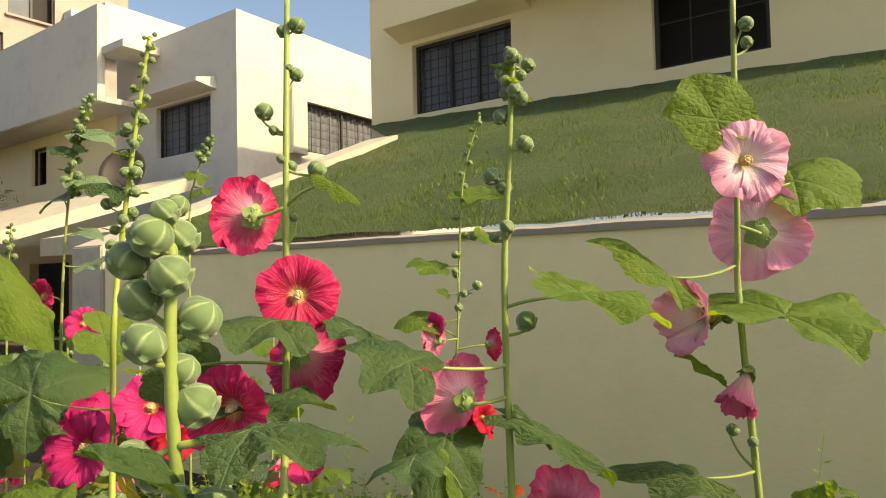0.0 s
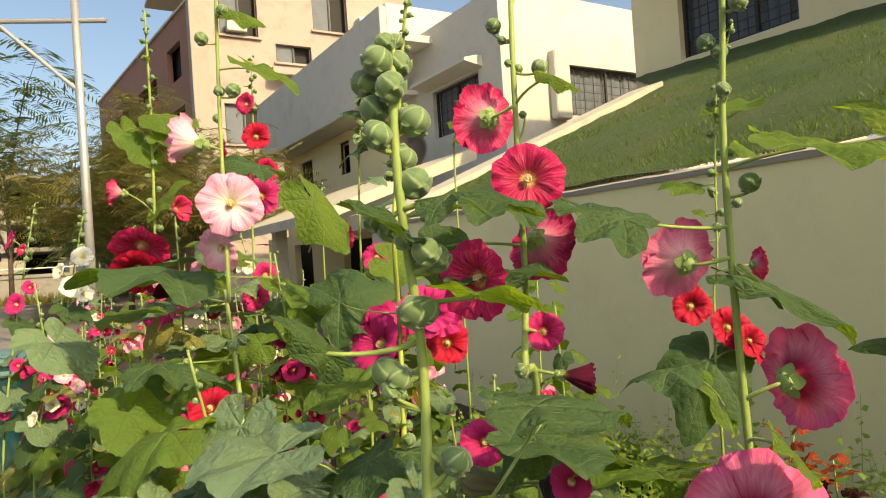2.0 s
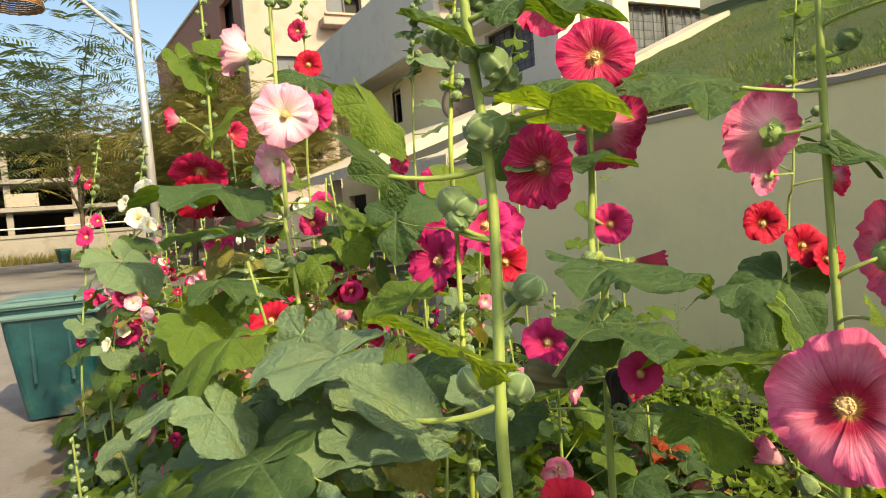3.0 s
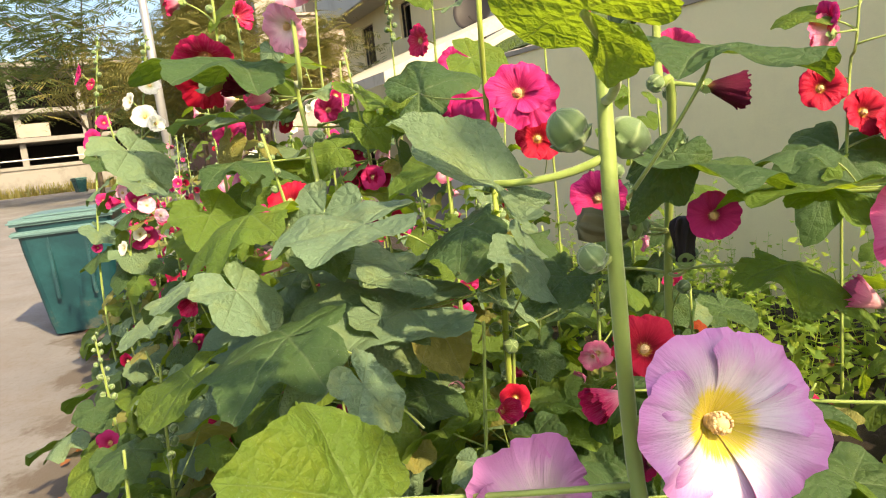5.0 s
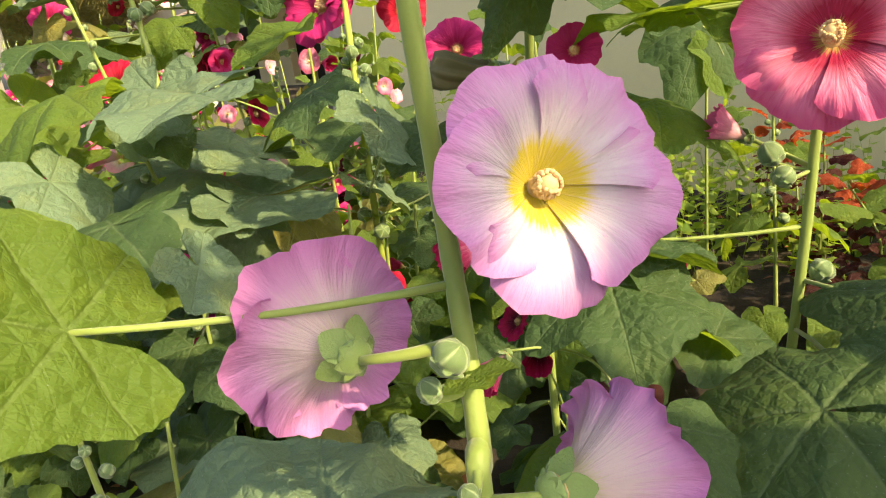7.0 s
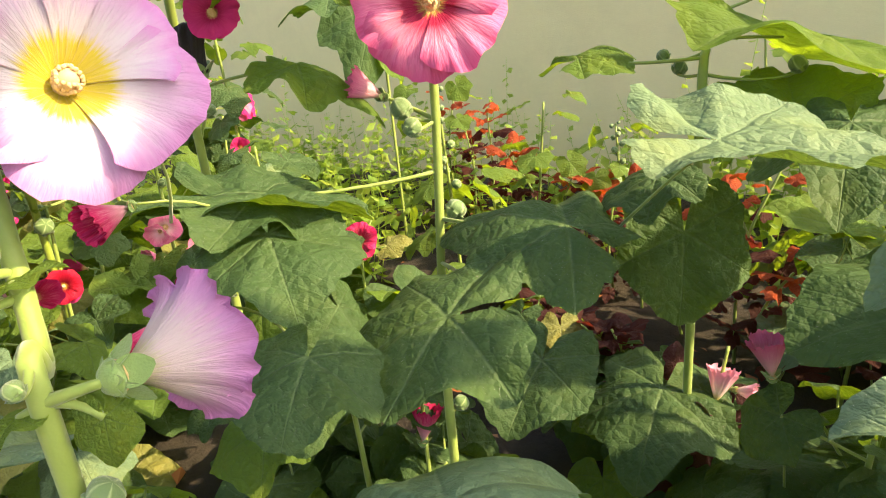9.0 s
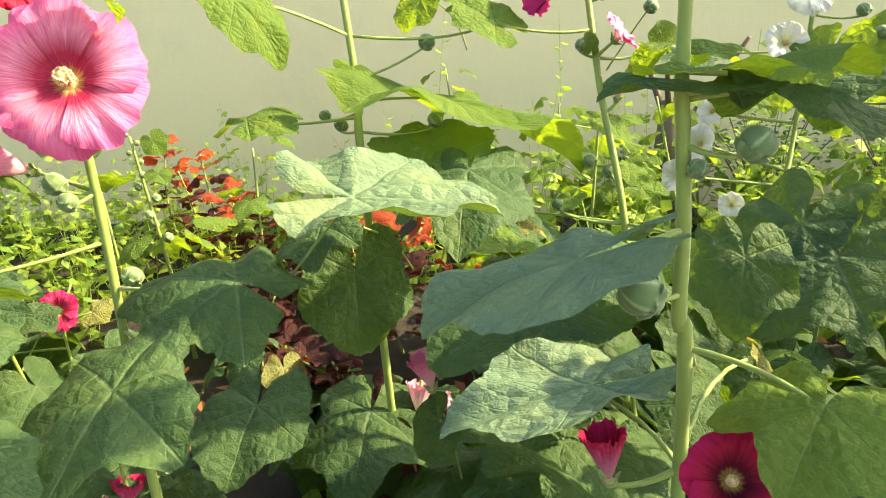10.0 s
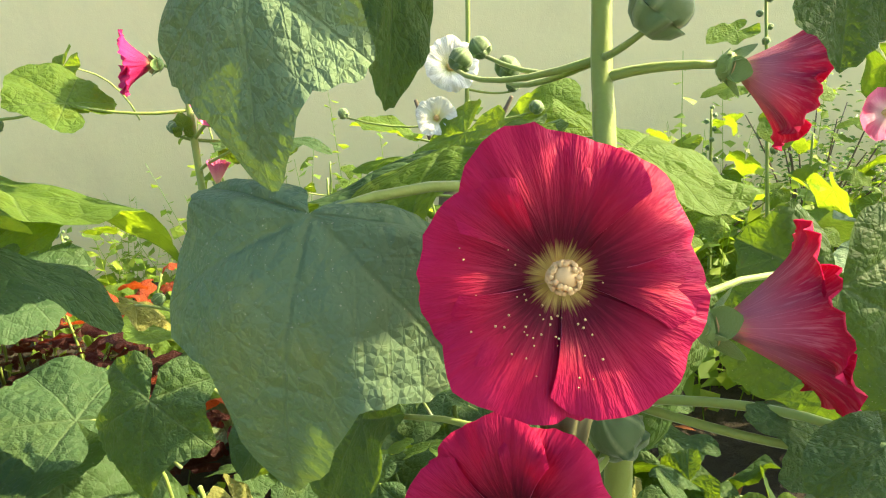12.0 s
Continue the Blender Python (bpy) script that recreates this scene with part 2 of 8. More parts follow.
# ---- house A ----
AY, AX = 9.41, -8.18
house = empty("house", label="cream plastered house with grilled windows above the lawn", category="house")
A1, A2 = (-7.18, -5.13, 4.44, 5.72), (-2.83, -1.30, 4.40, 5.75)
part("wall_front", panel(AX, 7, 3.4, 7.5, [A1, A2], "y", AY, 0.23), CREAM, house)
part("wall_side", panel(AY + 0.23, 17, 3.0, 7.5, [], "x", AX, 0.23), CREAM, house)
part("roof", box(AX - 0.2, 7, AY - 0.2, 17, 7.5, 7.65), PALE_TRIM, house)
# dark sheet behind the windows, room shade put into its colour
part("room_shell", box(AX + 0.3, 6.5, AY + 0.9, AY + 1.0, 3.5, 7.4), ROOM_SHADE, house)
# sunshade over the first window
part("sunshade", prism([(AY, 5.80), (AY, 6.14), (AY - 0.5, 6.02), (AY - 0.5, 5.94)], "x", -7.45, -4.75), CREAM, house)
part("balcony", box(-4.7, 0.5, AY - 1.1, AY, 5.9, 6.05), CREAM, house)


def grille_window(parent, u0, u1, v0, v1, axis, face, depth, cells, mullions=(), curtain=True, outward=-1):
    """A framed window with an iron grille, set in an opening; outward is the side it looks to."""
    def put(a0, a1, b0, b1, c0, c1):
        lo, hi = sorted((face - outward * c0, face - outward * c1))
        return (a0, a1, lo, hi, b0, b1) if axis == "y" else (lo, hi, a0, a1, b0, b1)
    t = 0.06
    win = part("window", box(*put(u0, u1, v0, v0 + t, depth, depth + 0.07), 0.004), DARK_WOOD, parent, "dark framed window with iron grille")
    for a in ((u0, u1, v1 - t, v1), (u0, u0 + t, v0 + t, v1 - t), (u1 - t, u1, v0 + t, v1 - t)):
        part("frame", box(*put(*a, depth, depth + 0.07), 0.004), DARK_WOOD, win)
    for m in mullions:
        part("mullion", box(*put(m - t / 2, m + t / 2, v0 + t, v1 - t, depth, depth + 0.06), 0.004), DARK_WOOD, win)
    nu, nv = cells
    bm = bmesh.new()
    for k in range(1, nu):
        u = u0 + (u1 - u0) * k / nu
        add_box(bm, *put(u - 0.007, u + 0.007, v0 + t, v1 - t, depth - 0.03, depth - 0.016))
    for k in range(1, nv):
        v = v0 + (v1 - v0) * k / nv
        add_box(bm, *put(u0 + t, u1 - t, v - 0.007, v + 0.007, depth - 0.016, depth - 0.004))
    part("grille", bm, IRON, win)
    if curtain:
        bm = bmesh.new()
        n = 60
        cols = []
        for k in range(n + 1):
            u = u0 + (u1 - u0) * k / n
            w = depth + 0.14 + 0.025 * math.sin(k * 1.3) + 0.02 * math.sin(k * 0.47)
            q = face - outward * w
            cols.append([bm.verts.new((u, q, z) if axis == "y" else (q, u, z)) for z in (v0, v1)])
        for a, b in zip(cols, cols[1:]):
            bm.faces.new((a[0], b[0], b[1], a[1]))
        part("curtain", bm, CURTAIN, win, smooth=True)
    return win


grille_window(house, *A1, "y", AY, 0.12, (12, 8), (-6.42, -5.85))
grille_window(house, *A2, "y", AY, 0.12, (3, 2), (), False)

# ---- house B, with the balcony wing ----
BX, BY = -12.35, 9.54
houseb = empty("house", label="whitewashed flat-roofed house with weathered plaster", category="house")
B1, B2 = (-15.6, -13.33, 4.66, 5.97), (11.6, 14.6, 4.75, 6.05)
part("wall_front", panel(-17.5, BX, 2.0, 7.77, [B1], "y", BY, 0.25), WHITEWASH, houseb)
part("wall_side", panel(BY + 0.25, 20, 2.0, 7.77, [B2], "x", BX, -0.25), WHITEWASH, houseb)
part("roof", box(-17.5, BX - 0.25, BY + 0.25, 20, 7.3, 7.45), PALE_TRIM, houseb)
# one dark sheet in place of the shaded room
part("room_shell", box(-17.4, BX - 0.9, BY + 0.9, BY + 1.0, 3.5, 7.2), ROOM_SHADE, houseb)
part("sunshade", prism([(BY, 6.03), (BY, 6.33), (BY - 0.55, 6.2), (BY - 0.55, 6.12)], "x", -15.9, -13.1), WHITEWASH, houseb)
part("window_hood", box(BX, BX + 0.25, 11.0, 11.5, 4.6, 6.3, 0.02), WHITEWASH, houseb)
grille_window(houseb, *B1, "y", BY, 0.12, (8, 6), (-14.45,))
grille_window(houseb, *B2, "x", BX, 0.12, (9, 6), (13.1,), outward=1)

DY = 8.45
wing = empty("house_wing", label="whitewashed balcony wing jutting over dark doorways", category="house")
part("parapet", box(-29, -16.4, DY, DY + 0.2, 6.1, 8.6, 0.02), WHITEWASH, wing)
part("parapet", box(-16.6, -16.4, DY + 0.2, BY + 3, 7.5, 8.7, 0.02), WHITEWASH, wing)
part("soffit", box(-29, -16.4, DY + 0.2, BY + 2, 6.1, 6.25, 0.01), WHITEWASH, wing)
part("ledge", box(-16.4, -15.4, DY + 0.1, BY, 7.3, 7.5, 0.01), WHITEWASH, wing)
D1, D2 = (-26.8, -25.4, 4.2, 5.7), (-22.6, -21.6, 4.6, 5.8)
part("wall_lower", panel(-29, -17.5, 1.0, 6.1, [D1, D2], "y", BY, 0.25), CREAM, wing)
grille_window(wing, *D1, "y", BY, 0.1, (3, 3), (-26.1,), False)
grille_window(wing, *D2, "y", BY, 0.1, (2, 2), (), False)
# dark sheet for the gloom behind the wing's windows
part("room_shell", box(-28.9, -17.6, BY + 0.9, BY + 1, 1, 6), ROOM_SHADE, wing)

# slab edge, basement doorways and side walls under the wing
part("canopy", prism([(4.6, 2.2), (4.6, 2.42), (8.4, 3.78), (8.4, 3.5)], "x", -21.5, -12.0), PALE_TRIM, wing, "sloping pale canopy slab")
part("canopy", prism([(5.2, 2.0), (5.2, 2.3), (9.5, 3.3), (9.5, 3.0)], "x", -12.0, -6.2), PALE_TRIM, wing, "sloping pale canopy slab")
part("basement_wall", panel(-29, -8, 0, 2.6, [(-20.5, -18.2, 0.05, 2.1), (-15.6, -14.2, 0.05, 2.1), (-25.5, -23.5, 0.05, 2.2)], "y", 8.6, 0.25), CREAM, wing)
# dark sheet painted as the shade inside the doorways
part("basement_room", box(-28.5, -8.2, 9.3, 9.4, 0, 2.6), ROOM_SHADE, wing)
part("pillar", box(-9.2, -8.9, 5.3, 5.6, 0, 2.25), PALE_TRIM, wing)
part("pillar", box(-16.2, -15.9, 4.9, 5.2, 0, 2.3), PALE_TRIM, wing)

# satellite dish on the canopy
dish = empty("satellite_dish", Matrix.Translation((-15.2, 8.6, 3.55)), label="dark grey satellite dish on a short mast", category="satellite dish")
bm = bmesh.new()
rings = []
for k in range(7):
    r = 0.62 * k / 6
    rings.append([bm.verts.new((r * math.cos(a) * 0.88, r * math.sin(a), 0.22 * (k / 6) ** 2 * 0.9)) for a in (2 * math.pi * q / 28 for q in range(28))] if k else [bm.verts.new((0, 0, 0))])
for q in range(28):
    bm.faces.new((rings[0][0], rings[1][q], rings[1][(q + 1) % 28]))
for a, b in zip(rings[1:], rings[2:]):
    for q in range(28):
        bm.faces.new((a[q], a[(q + 1) % 28], b[(q + 1) % 28], b[q]))
plate = part("reflector", bm, DARK_WOOD, dish, smooth=True)
plate.modifiers.new("thickness", "SOLIDIFY").thickness = 0.012
plate.matrix_basis = Matrix.Translation((0, -0.1, 0.55)) @ pose(0, 0, 0, 68, 0, 38)
part("mast", tube([(0, 0.1, -0.6), (0, 0.1, 0.45), (0, 0.0, 0.55)], 0.03), IRON, dish)
part("feed_arm", tube([(0, 0.0, 0.15), (0.32, -0.5, 0.35)], 0.012), IRON, dish)

# ---- apartment building far behind ----
EX, EY = -34.3, 7.35
block = empty("apartment_building", Matrix.Translation((EX, EY, 0)), label="tall pinkish and red-brown apartment building with balconies", category="building")
F1 = [(1.0, 3.0, 13.6, 16.3), (6.1, 8.2, 14.4, 16.9), (3.9, 5.9, 12.4, 13.4), (1.0, 3.0, 7.9, 10.0), (1.0, 3.0, 4.6, 6.6), (6.2, 8.2, 10.2, 11.6), (6.2, 8.2, 7, 9)]
part("wall", panel(0.35, 12, 0, 22, F1, "x", 0, -0.3), PINK_PLASTER, block)
for h in F1:
    u0, u1, v0, v1 = h
    win = part("window", box(-0.22, -0.16, u0, u1, v0, v0 + 0.08, 0), DARK_WOOD, block)
    for a in ((u0, u0 + 0.08, v0 + 0.08, v1), (u1 - 0.08, u1, v0 + 0.08, v1), ((u0 + u1) / 2 - 0.04, (u0 + u1) / 2 + 0.04, v0 + 0.08, v1)):
        part("frame", box(-0.22, -0.16, *a, 0), DARK_WOOD, win)
    part("pane", box(-0.25, -0.235, u0, u0 + (u1 - u0) * 0.55, v0, v1, 0), CURTAIN, win, "pale window pane")
    # dark sheet behind each window, painted as room shade
    part("backing", box(-0.6, -0.5, u0 - 0.3, u1 + 0.3, v0 - 0.3, v1 + 0.3, 0), ROOM_SHADE, win)
    part("sill", box(0.004, 0.16, u0 - 0.15, u1 + 0.15, v0 - 0.14, v0 - 0.02, 0.01), PINK_PLASTER, win)
part("air_conditioner", box(0.02, 0.45, 1.3, 2.3, 13.7, 14.3, 0.03), WHITEWASH, block)
part("pilaster", box(-0.6, 0.12, -0.5, 0.35, 0, 22, 0.02), GREY_PLASTER, block)
part("roof", box(-20, 0.4, 0.3, 12, 22, 22.3, 0.02), PALE_TRIM, block)
part("planter_ledge", box(0.01, 0.9, 3.4, 6.4, 11.5, 11.9, 0.03), PINK_PLASTER, block)
part("balcony_sheet", box(0.02, 0.8, 8.6, 11.5, 13.4, 15.2, 0.02), BLUE_SHEET, block, "pale blue corrugated sheet")
side = part("side_wall", panel(-26, -0.6, 0, 15.7, [(-6, -3.2, 8.6, 10.6), (-6, -3.4, 12.2, 14.2), (-13, -8.5, 11.4, 13.4), (-13, -8.5, 7.4, 9.6), (-21, -16, 11.4, 13.2), (-21, -16, 7.6, 9.4), (-6, -3.2, 4.2, 6.6)], "y", 0, 0.3), RED_PLASTER, block, "red-brown side wall with dark balconies")
side.matrix_basis = pose(0, 0, 0, 0, 0, 6.2)
for k, (a, b, z) in enumerate([(-13.3, -8.2, 11.0), (-13.3, -8.2, 7.0), (-21.3, -15.7, 11.0), (-6.3, -2.9, 8.2)]):
    part("balcony", box(a, b, -0.7, 0.0, z, z + 0.9, 0.02), RED_PLASTER, side)
# dark sheet painted as the shade inside the balconies
part("backing", box(-26, -0.7, 0.6, 0.7, 0, 15.5, 0), ROOM_SHADE, side)
part("coping", box(-26.2, -0.5, -0.12, 0.4, 15.7, 15.85, 0.01), PALE_TRIM, side)

# ---- low open-fronted block across the yard ----
BLOCK_CONCRETE = plaster("weathered_grey_concrete", (0.27, 0.255, 0.235), (0.12, 0.11, 0.10), 0.6, 0.8)
low = empty("open_block", Matrix.Translation((-53.5, -5.5, 0)) @ pose(0, 0, 0, 0, 0, 6), label="unfinished open-fronted block with concrete floors", category="building")
for z, t in ((1.75, 0.25), (3.55, 0.3), (5.45, 0.3), (8.5, 0.35)):
    part("floor_slab", box(-6, 1.0, -26, 7.5, z, z + t, 0.02), BLOCK_CONCRETE, low)
for y in range(-25, 8, 4):
    part("column", box(0.1, 0.5, y, y + 0.4, 0, 8.5, 0.01), BLOCK_CONCRETE, low)
# back of the open floors, its shade painted in with the dark colour
part("back_wall", box(-6, -5.8, -26, 7.5, 0, 8.5, 0), ROOM_SHADE, low)
part("plinth", box(-6, 0.9, -26, 7.5, 0, 1.75, 0), BLOCK_CONCRETE, low)
for k in range(9):
    y = -24 + k * 3.3
    part("rail_panel", box(0.55, 0.62, y, y + 1.9, 2.1 + 1.8 * (k % 2), 3.0 + 1.8 * (k % 2), 0.01), GREY_PLASTER, low)
part("handrail", tube([(1.1, -26, 2.4), (1.1, 7.5, 2.4)], 0.05), STEEL, low)

# plain wall added unseen behind the walk, closing the yard and cutting low skylight
bm = bmesh.new()
add_box(bm, -10.0, 16.0, -8.3, -8.0, 0.0, 3.2, 0.02)
tagged(part("wall_south", bm, WHITEWASH), "plain plastered wall added out of view to dim low skylight", "wall", kind="structure")

# ---- wheeled bins ----
def bin_mat():
    m = Nodes("scuffed_teal_plastic")
    col = m.mix(m.ramp(m.noise(3.5, 6, 0.7), (0.45, 0.0), (0.7, 1.0)), (0.002, 0.032, 0.042), (0.010, 0.066, 0.075))
    col = m.mix(m.math("MULTIPLY", m.ramp(m.noise(1.8, 7, 0.75), (0.56, 0.0), (0.64, 1.0)), 0.6), col, (0.10, 0.085, 0.06))
    m.bump(m.noise(60, 3), 0.15, 0.004)
    return m.done(col, 0.45)


BIN, BIN_RIM = bin_mat(), plain("sun_bleached_plastic", (0.10, 0.195, 0.195), 0.55, 0, 0.35, 5.0)


def wheelie_bin(m, label, tall=0.84):
    ob = empty("wheeled_bin", m, label=label, category="bin")
    bm = bmesh.new()
    rings = []
    for z, w, d, r in ((0.02, 0.225, 0.235, 0.05), (0.12, 0.24, 0.25, 0.05), (tall * 0.75, 0.295, 0.32, 0.05), (tall, 0.31, 0.34, 0.05), (tall, 0.285, 0.315, 0.045), (0.1, 0.21, 0.22, 0.04)):
        ring = []
        for cx, cy, a0 in ((1, 1, 0), (-1, 1, 90), (-1, -1, 180), (1, -1, 270)):
            for q in range(4):
                a = radians(a0 + 30 * q)
                ring.append(bm.verts.new((cx * (w - r) + r * math.cos(a), cy * (d - r) + r * math.sin(a), z)))
        rings.append(ring)
    for a, b in zip(rings, rings[1:]):
        for q in range(16):
            bm.faces.new((a[q], a[(q + 1) % 16], b[(q + 1) % 16], b[q]))
    bm.faces.new(rings[0][::-1]), bm.faces.new(rings[-1])
    part("body", bm, BIN, ob, "scuffed teal plastic body")
    bm = box(-0.34, 0.34, -0.37, 0.37, tall - 0.075, tall - 0.035, 0.012)
    part("rim_flange", bm, BIN_RIM, ob, "sun-bleached rim")
    lid = part("lid", box(-0.345, 0.345, -0.38, 0.37, tall + 0.004, tall + 0.05, 0.018), BIN_RIM, ob, "sun-bleached lid")
    part("lid_panel", box(-0.26, 0.26, -0.30, 0.28, tall + 0.05, tall + 0.066, 0.012), BIN_RIM, lid)
    part("hinge_bar", tube([(-0.25, 0.40, tall + 0.01), (0.25, 0.40, tall + 0.01)], 0.018), BIN, ob)
    for x in (-1, 1):
        part("wheel", tube([(x * 0.20, 0.24, 0.09), (x * 0.25, 0.24, 0.09)], 0.09, 18), DARK_WOOD, ob, "black rubber wheel")
    for x in (-0.12, 0.12):
        part("rib", box(x - 0.012, x + 0.012, -0.335, -0.31, tall * 0.35, tall - 0.09, 0.006), BIN, ob)
    return ob


wheelie_bin(Matrix.Translation((-5.72, -0.47, 0.0)) @ pose(0, 0, 0, 0, 0, 84), "scuffed teal wheeled bin with a bleached rim")
small = wheelie_bin(Matrix.Translation((-46, -2.9, 0.0)) @ pose(0, 0, 0, 0, 0, 30), "green wheeled bin far across the yard")

# ---- lamp post with braced arm and basket shade ----
post = empty("lamp_post", Matrix.Translation((-13.15, 0.69, 0)), label="grey steel lamp post with braced arm", category="lamp post")
part("pole", tube([(0, 0, 0), (0, 0, 3.2), (0, 0, 6.9)], [0.085, 0.075, 0.065], 14), STEEL, post, smooth=True)
part("base_plate", box(-0.2, 0.2, -0.2, 0.2, 0, 0.03, 0.006), STEEL, post)
part("arm", tube([(0.25, 0.48, 6.02), (-1.05, -2.0, 6.12)], 0.045, 10), STEEL, post)
part("brace", tube([(0, 0, 4.75), (-0.68, -1.25, 6.1)], 0.04, 10), STEEL, post)
shade = empty("basket_lamp", Matrix.Translation((-14.2, -1.22, 5.62)), label="brown woven basket lampshade hanging from the arm", category="lamp")
WICKER = plain("brown_wicker", (0.26, 0.15, 0.07), 0.85, 0, 0.5, 8.0)
for k in range(15):
    z, r = 0.52 - 0.52 * k / 14, 0.14 + 0.30 * math.sin(math.pi / 2 * k / 14)
    ring = [(r * math.cos(a), r * math.sin(a), z + 0.012 * (q % 2)) for q, a in enumerate(2 * math.pi * q / 36 for q in range(37))]
    part("wicker_hoop", tube(ring, 0.017, 5, bmesh.new(), False), WICKER, shade)
for q in range(18):
    a = 2 * math.pi * q / 18
    part("rib", tube([((0.14 + 0.30 * math.sin(math.pi / 2 * k / 6)) * math.cos(a), (0.14 + 0.30 * math.sin(math.pi / 2 * k / 6)) * math.sin(a), 0.52 - 0.52 * k / 6) for k in range(7)], 0.009, 4), WICKER, shade)
part("cord", tube([(0, 0, 0.5), (0.0, 0.0, 0.52)], 0.02), IRON, shade)
part("top_cap", box(-0.15, 0.15, -0.15, 0.15, 0.5, 0.53, 0.02), WICKER, shade)

# ---- trees ----
def thin_green(name, base, back, thru=0.4):
    """Thin leaves and blades that let light through, varied from one to the next."""
    m = Nodes(name)
    geo = m.t.nodes.new("ShaderNodeNewGeometry")
    rnd = geo.outputs["Random Per Island"]
    col = m.mix(rnd, base, (base[0] * 1.9, base[1] * 1.35, base[2] * 0.8))
    m.done(col, 0.6)
    tr = m.node("ShaderNodeBsdfTranslucent", Color=back)
    mix = m.t.nodes.new("ShaderNodeMixShader")
    mix.inputs[0].default_value = thru
    m.t.links.new(m.bsdf.outputs[0], mix.inputs[1])
    m.t.links.new(tr.outputs[0], mix.inputs[2])
    m.t.links.new(mix.outputs[0], m.out.inputs["Surface"])
    return m.mat


BARK = plain("grey_brown_bark", (0.17, 0.13, 0.09), 0.9, 0, 0.5, 6.0)
FAR_LEAF = thin_green("tree_leaf", (0.070, 0.110, 0.050), (0.16, 0.25, 0.05), 0.35)
FAR_LEAF2 = thin_green("olive_tree_leaf", (0.10, 0.11, 0.038), (0.26, 0.27, 0.06), 0.38)


def feather_tree(m, height, spread, fronds, seed, label, mat, tilt=0.7, leaflet=0.10):
    """A tree with thin limbs and drooping feathered fronds."""
    rng = random.Random(seed)
    ob = empty("tree", m, label=label, category="tree")
    bm, tips = bmesh.new(), []
    tube([(0, 0, 0), (0.1, 0.05, height * 0.3), (0.0, 0.1, height * 0.5)], [0.11, 0.08, 0.06], 8, bm)
    for k in range(9):
        a = k * 2.4 + rng.uniform(-0.3, 0.3)
        z0 = height * rng.uniform(0.22, 0.5)
        r, z1 = spread * rng.uniform(0.5, 1.0), height * rng.uniform(0.55, 1.0)
        pts = bezier((0.05, 0.05, z0), (r * 0.35 * math.cos(a), r * 0.35 * math.sin(a), z0 + (z1 - z0) * 0.7), (r * math.cos(a), r * math.sin(a), z1), 8)
        tube(pts, [0.045 * (1 - q / 8.5) for q in range(8)], 6, bm)
        tips += pts[3:]
    part("trunk", bm, BARK, ob, smooth=True)
    bm = bmesh.new()
    for k in range(fronds):
        base = Vector(rng.choice(tips)) + Vector([rng.gauss(0, spread * 0.12) for _ in range(3)])
        a, n = rng.uniform(0, 6.28), 12
        length = rng.uniform(0.5, 1.0) * spread * 0.30
        out = Vector((math.cos(a), math.sin(a), rng.uniform(-0.6, 0.8) * tilt))
        across = Vector((-math.sin(a), math.cos(a), rng.uniform(-tilt, tilt)))
        for q in range(n):
            t = (q + 1) / n
            p = base + out * length * t + Vector((0, 0, -0.35 * length * t * t))
            s = leaflet * (1.15 - 0.6 * t) * spread * 0.30 * rng.uniform(0.5, 1.4)
            for side in (-1, 1):
                v = [bm.verts.new(p + across * side * s * f + out * s * g + Vector((0, 0, h * s))) for f, g, h in ((0.1, -0.12, 0), (1.6, -0.02, -0.25), (2.6, 0.35, -0.6), (1.5, 0.30, -0.2))]
                bm.faces.new(v)
    part("crown", bm, mat, ob, "feathery hanging foliage")
    return ob


feather_tree(Matrix.Translation((-31.5, -1.2, 0)), 9.6, 6.5, 300, 3, "slender feathery-leaved tree by the yard", FAR_LEAF, 0.30, 0.12)
feather_tree(Matrix.Translation((-37, -7.5, 0)), 8.6, 6.0, 330, 4, "feathery-leaved tree behind the lamp post", FAR_LEAF, 0.30, 0.12)
feather_tree(Matrix.Translation((-26, 2.6, 0)), 6.6, 4.4, 1500, 5, "dense olive-leaved small tree", FAR_LEAF2, leaflet=0.09)
feather_tree(Matrix.Translation((-21, 4.0, 0)), 5.2, 3.4, 1300, 6, "dense olive-leaved small tree", FAR_LEAF2, leaflet=0.10)
feather_tree(Matrix.Translation((-40, 3.0, 0)), 6.5, 4.6, 800, 7, "dense dark-leaved tree before the building", FAR_LEAF, leaflet=0.12)

# hedge of grass below the open block
bm = bmesh.new()
rng = random.Random(12)
for k in range(2600):
    x, y = -51.0 + rng.uniform(-1.2, 0.8), -30 + rng.uniform(0, 36)
    h = rng.uniform(0.3, 0.9)
    a = rng.uniform(0, 6.28)
    w = 0.06
    v = [bm.verts.new((x + w * math.cos(a), y + w * math.sin(a), 0)), bm.verts.new((x - w * math.cos(a), y - w * math.sin(a), 0)), bm.verts.new((x + rng.uniform(-0.25, 0.25), y + rng.uniform(-0.25, 0.25), h))]
    bm.faces.new(v)
tagged(part("rough_grass", bm, FAR_LEAF2), "rough olive grass along the far block", "grass", kind="stuff")

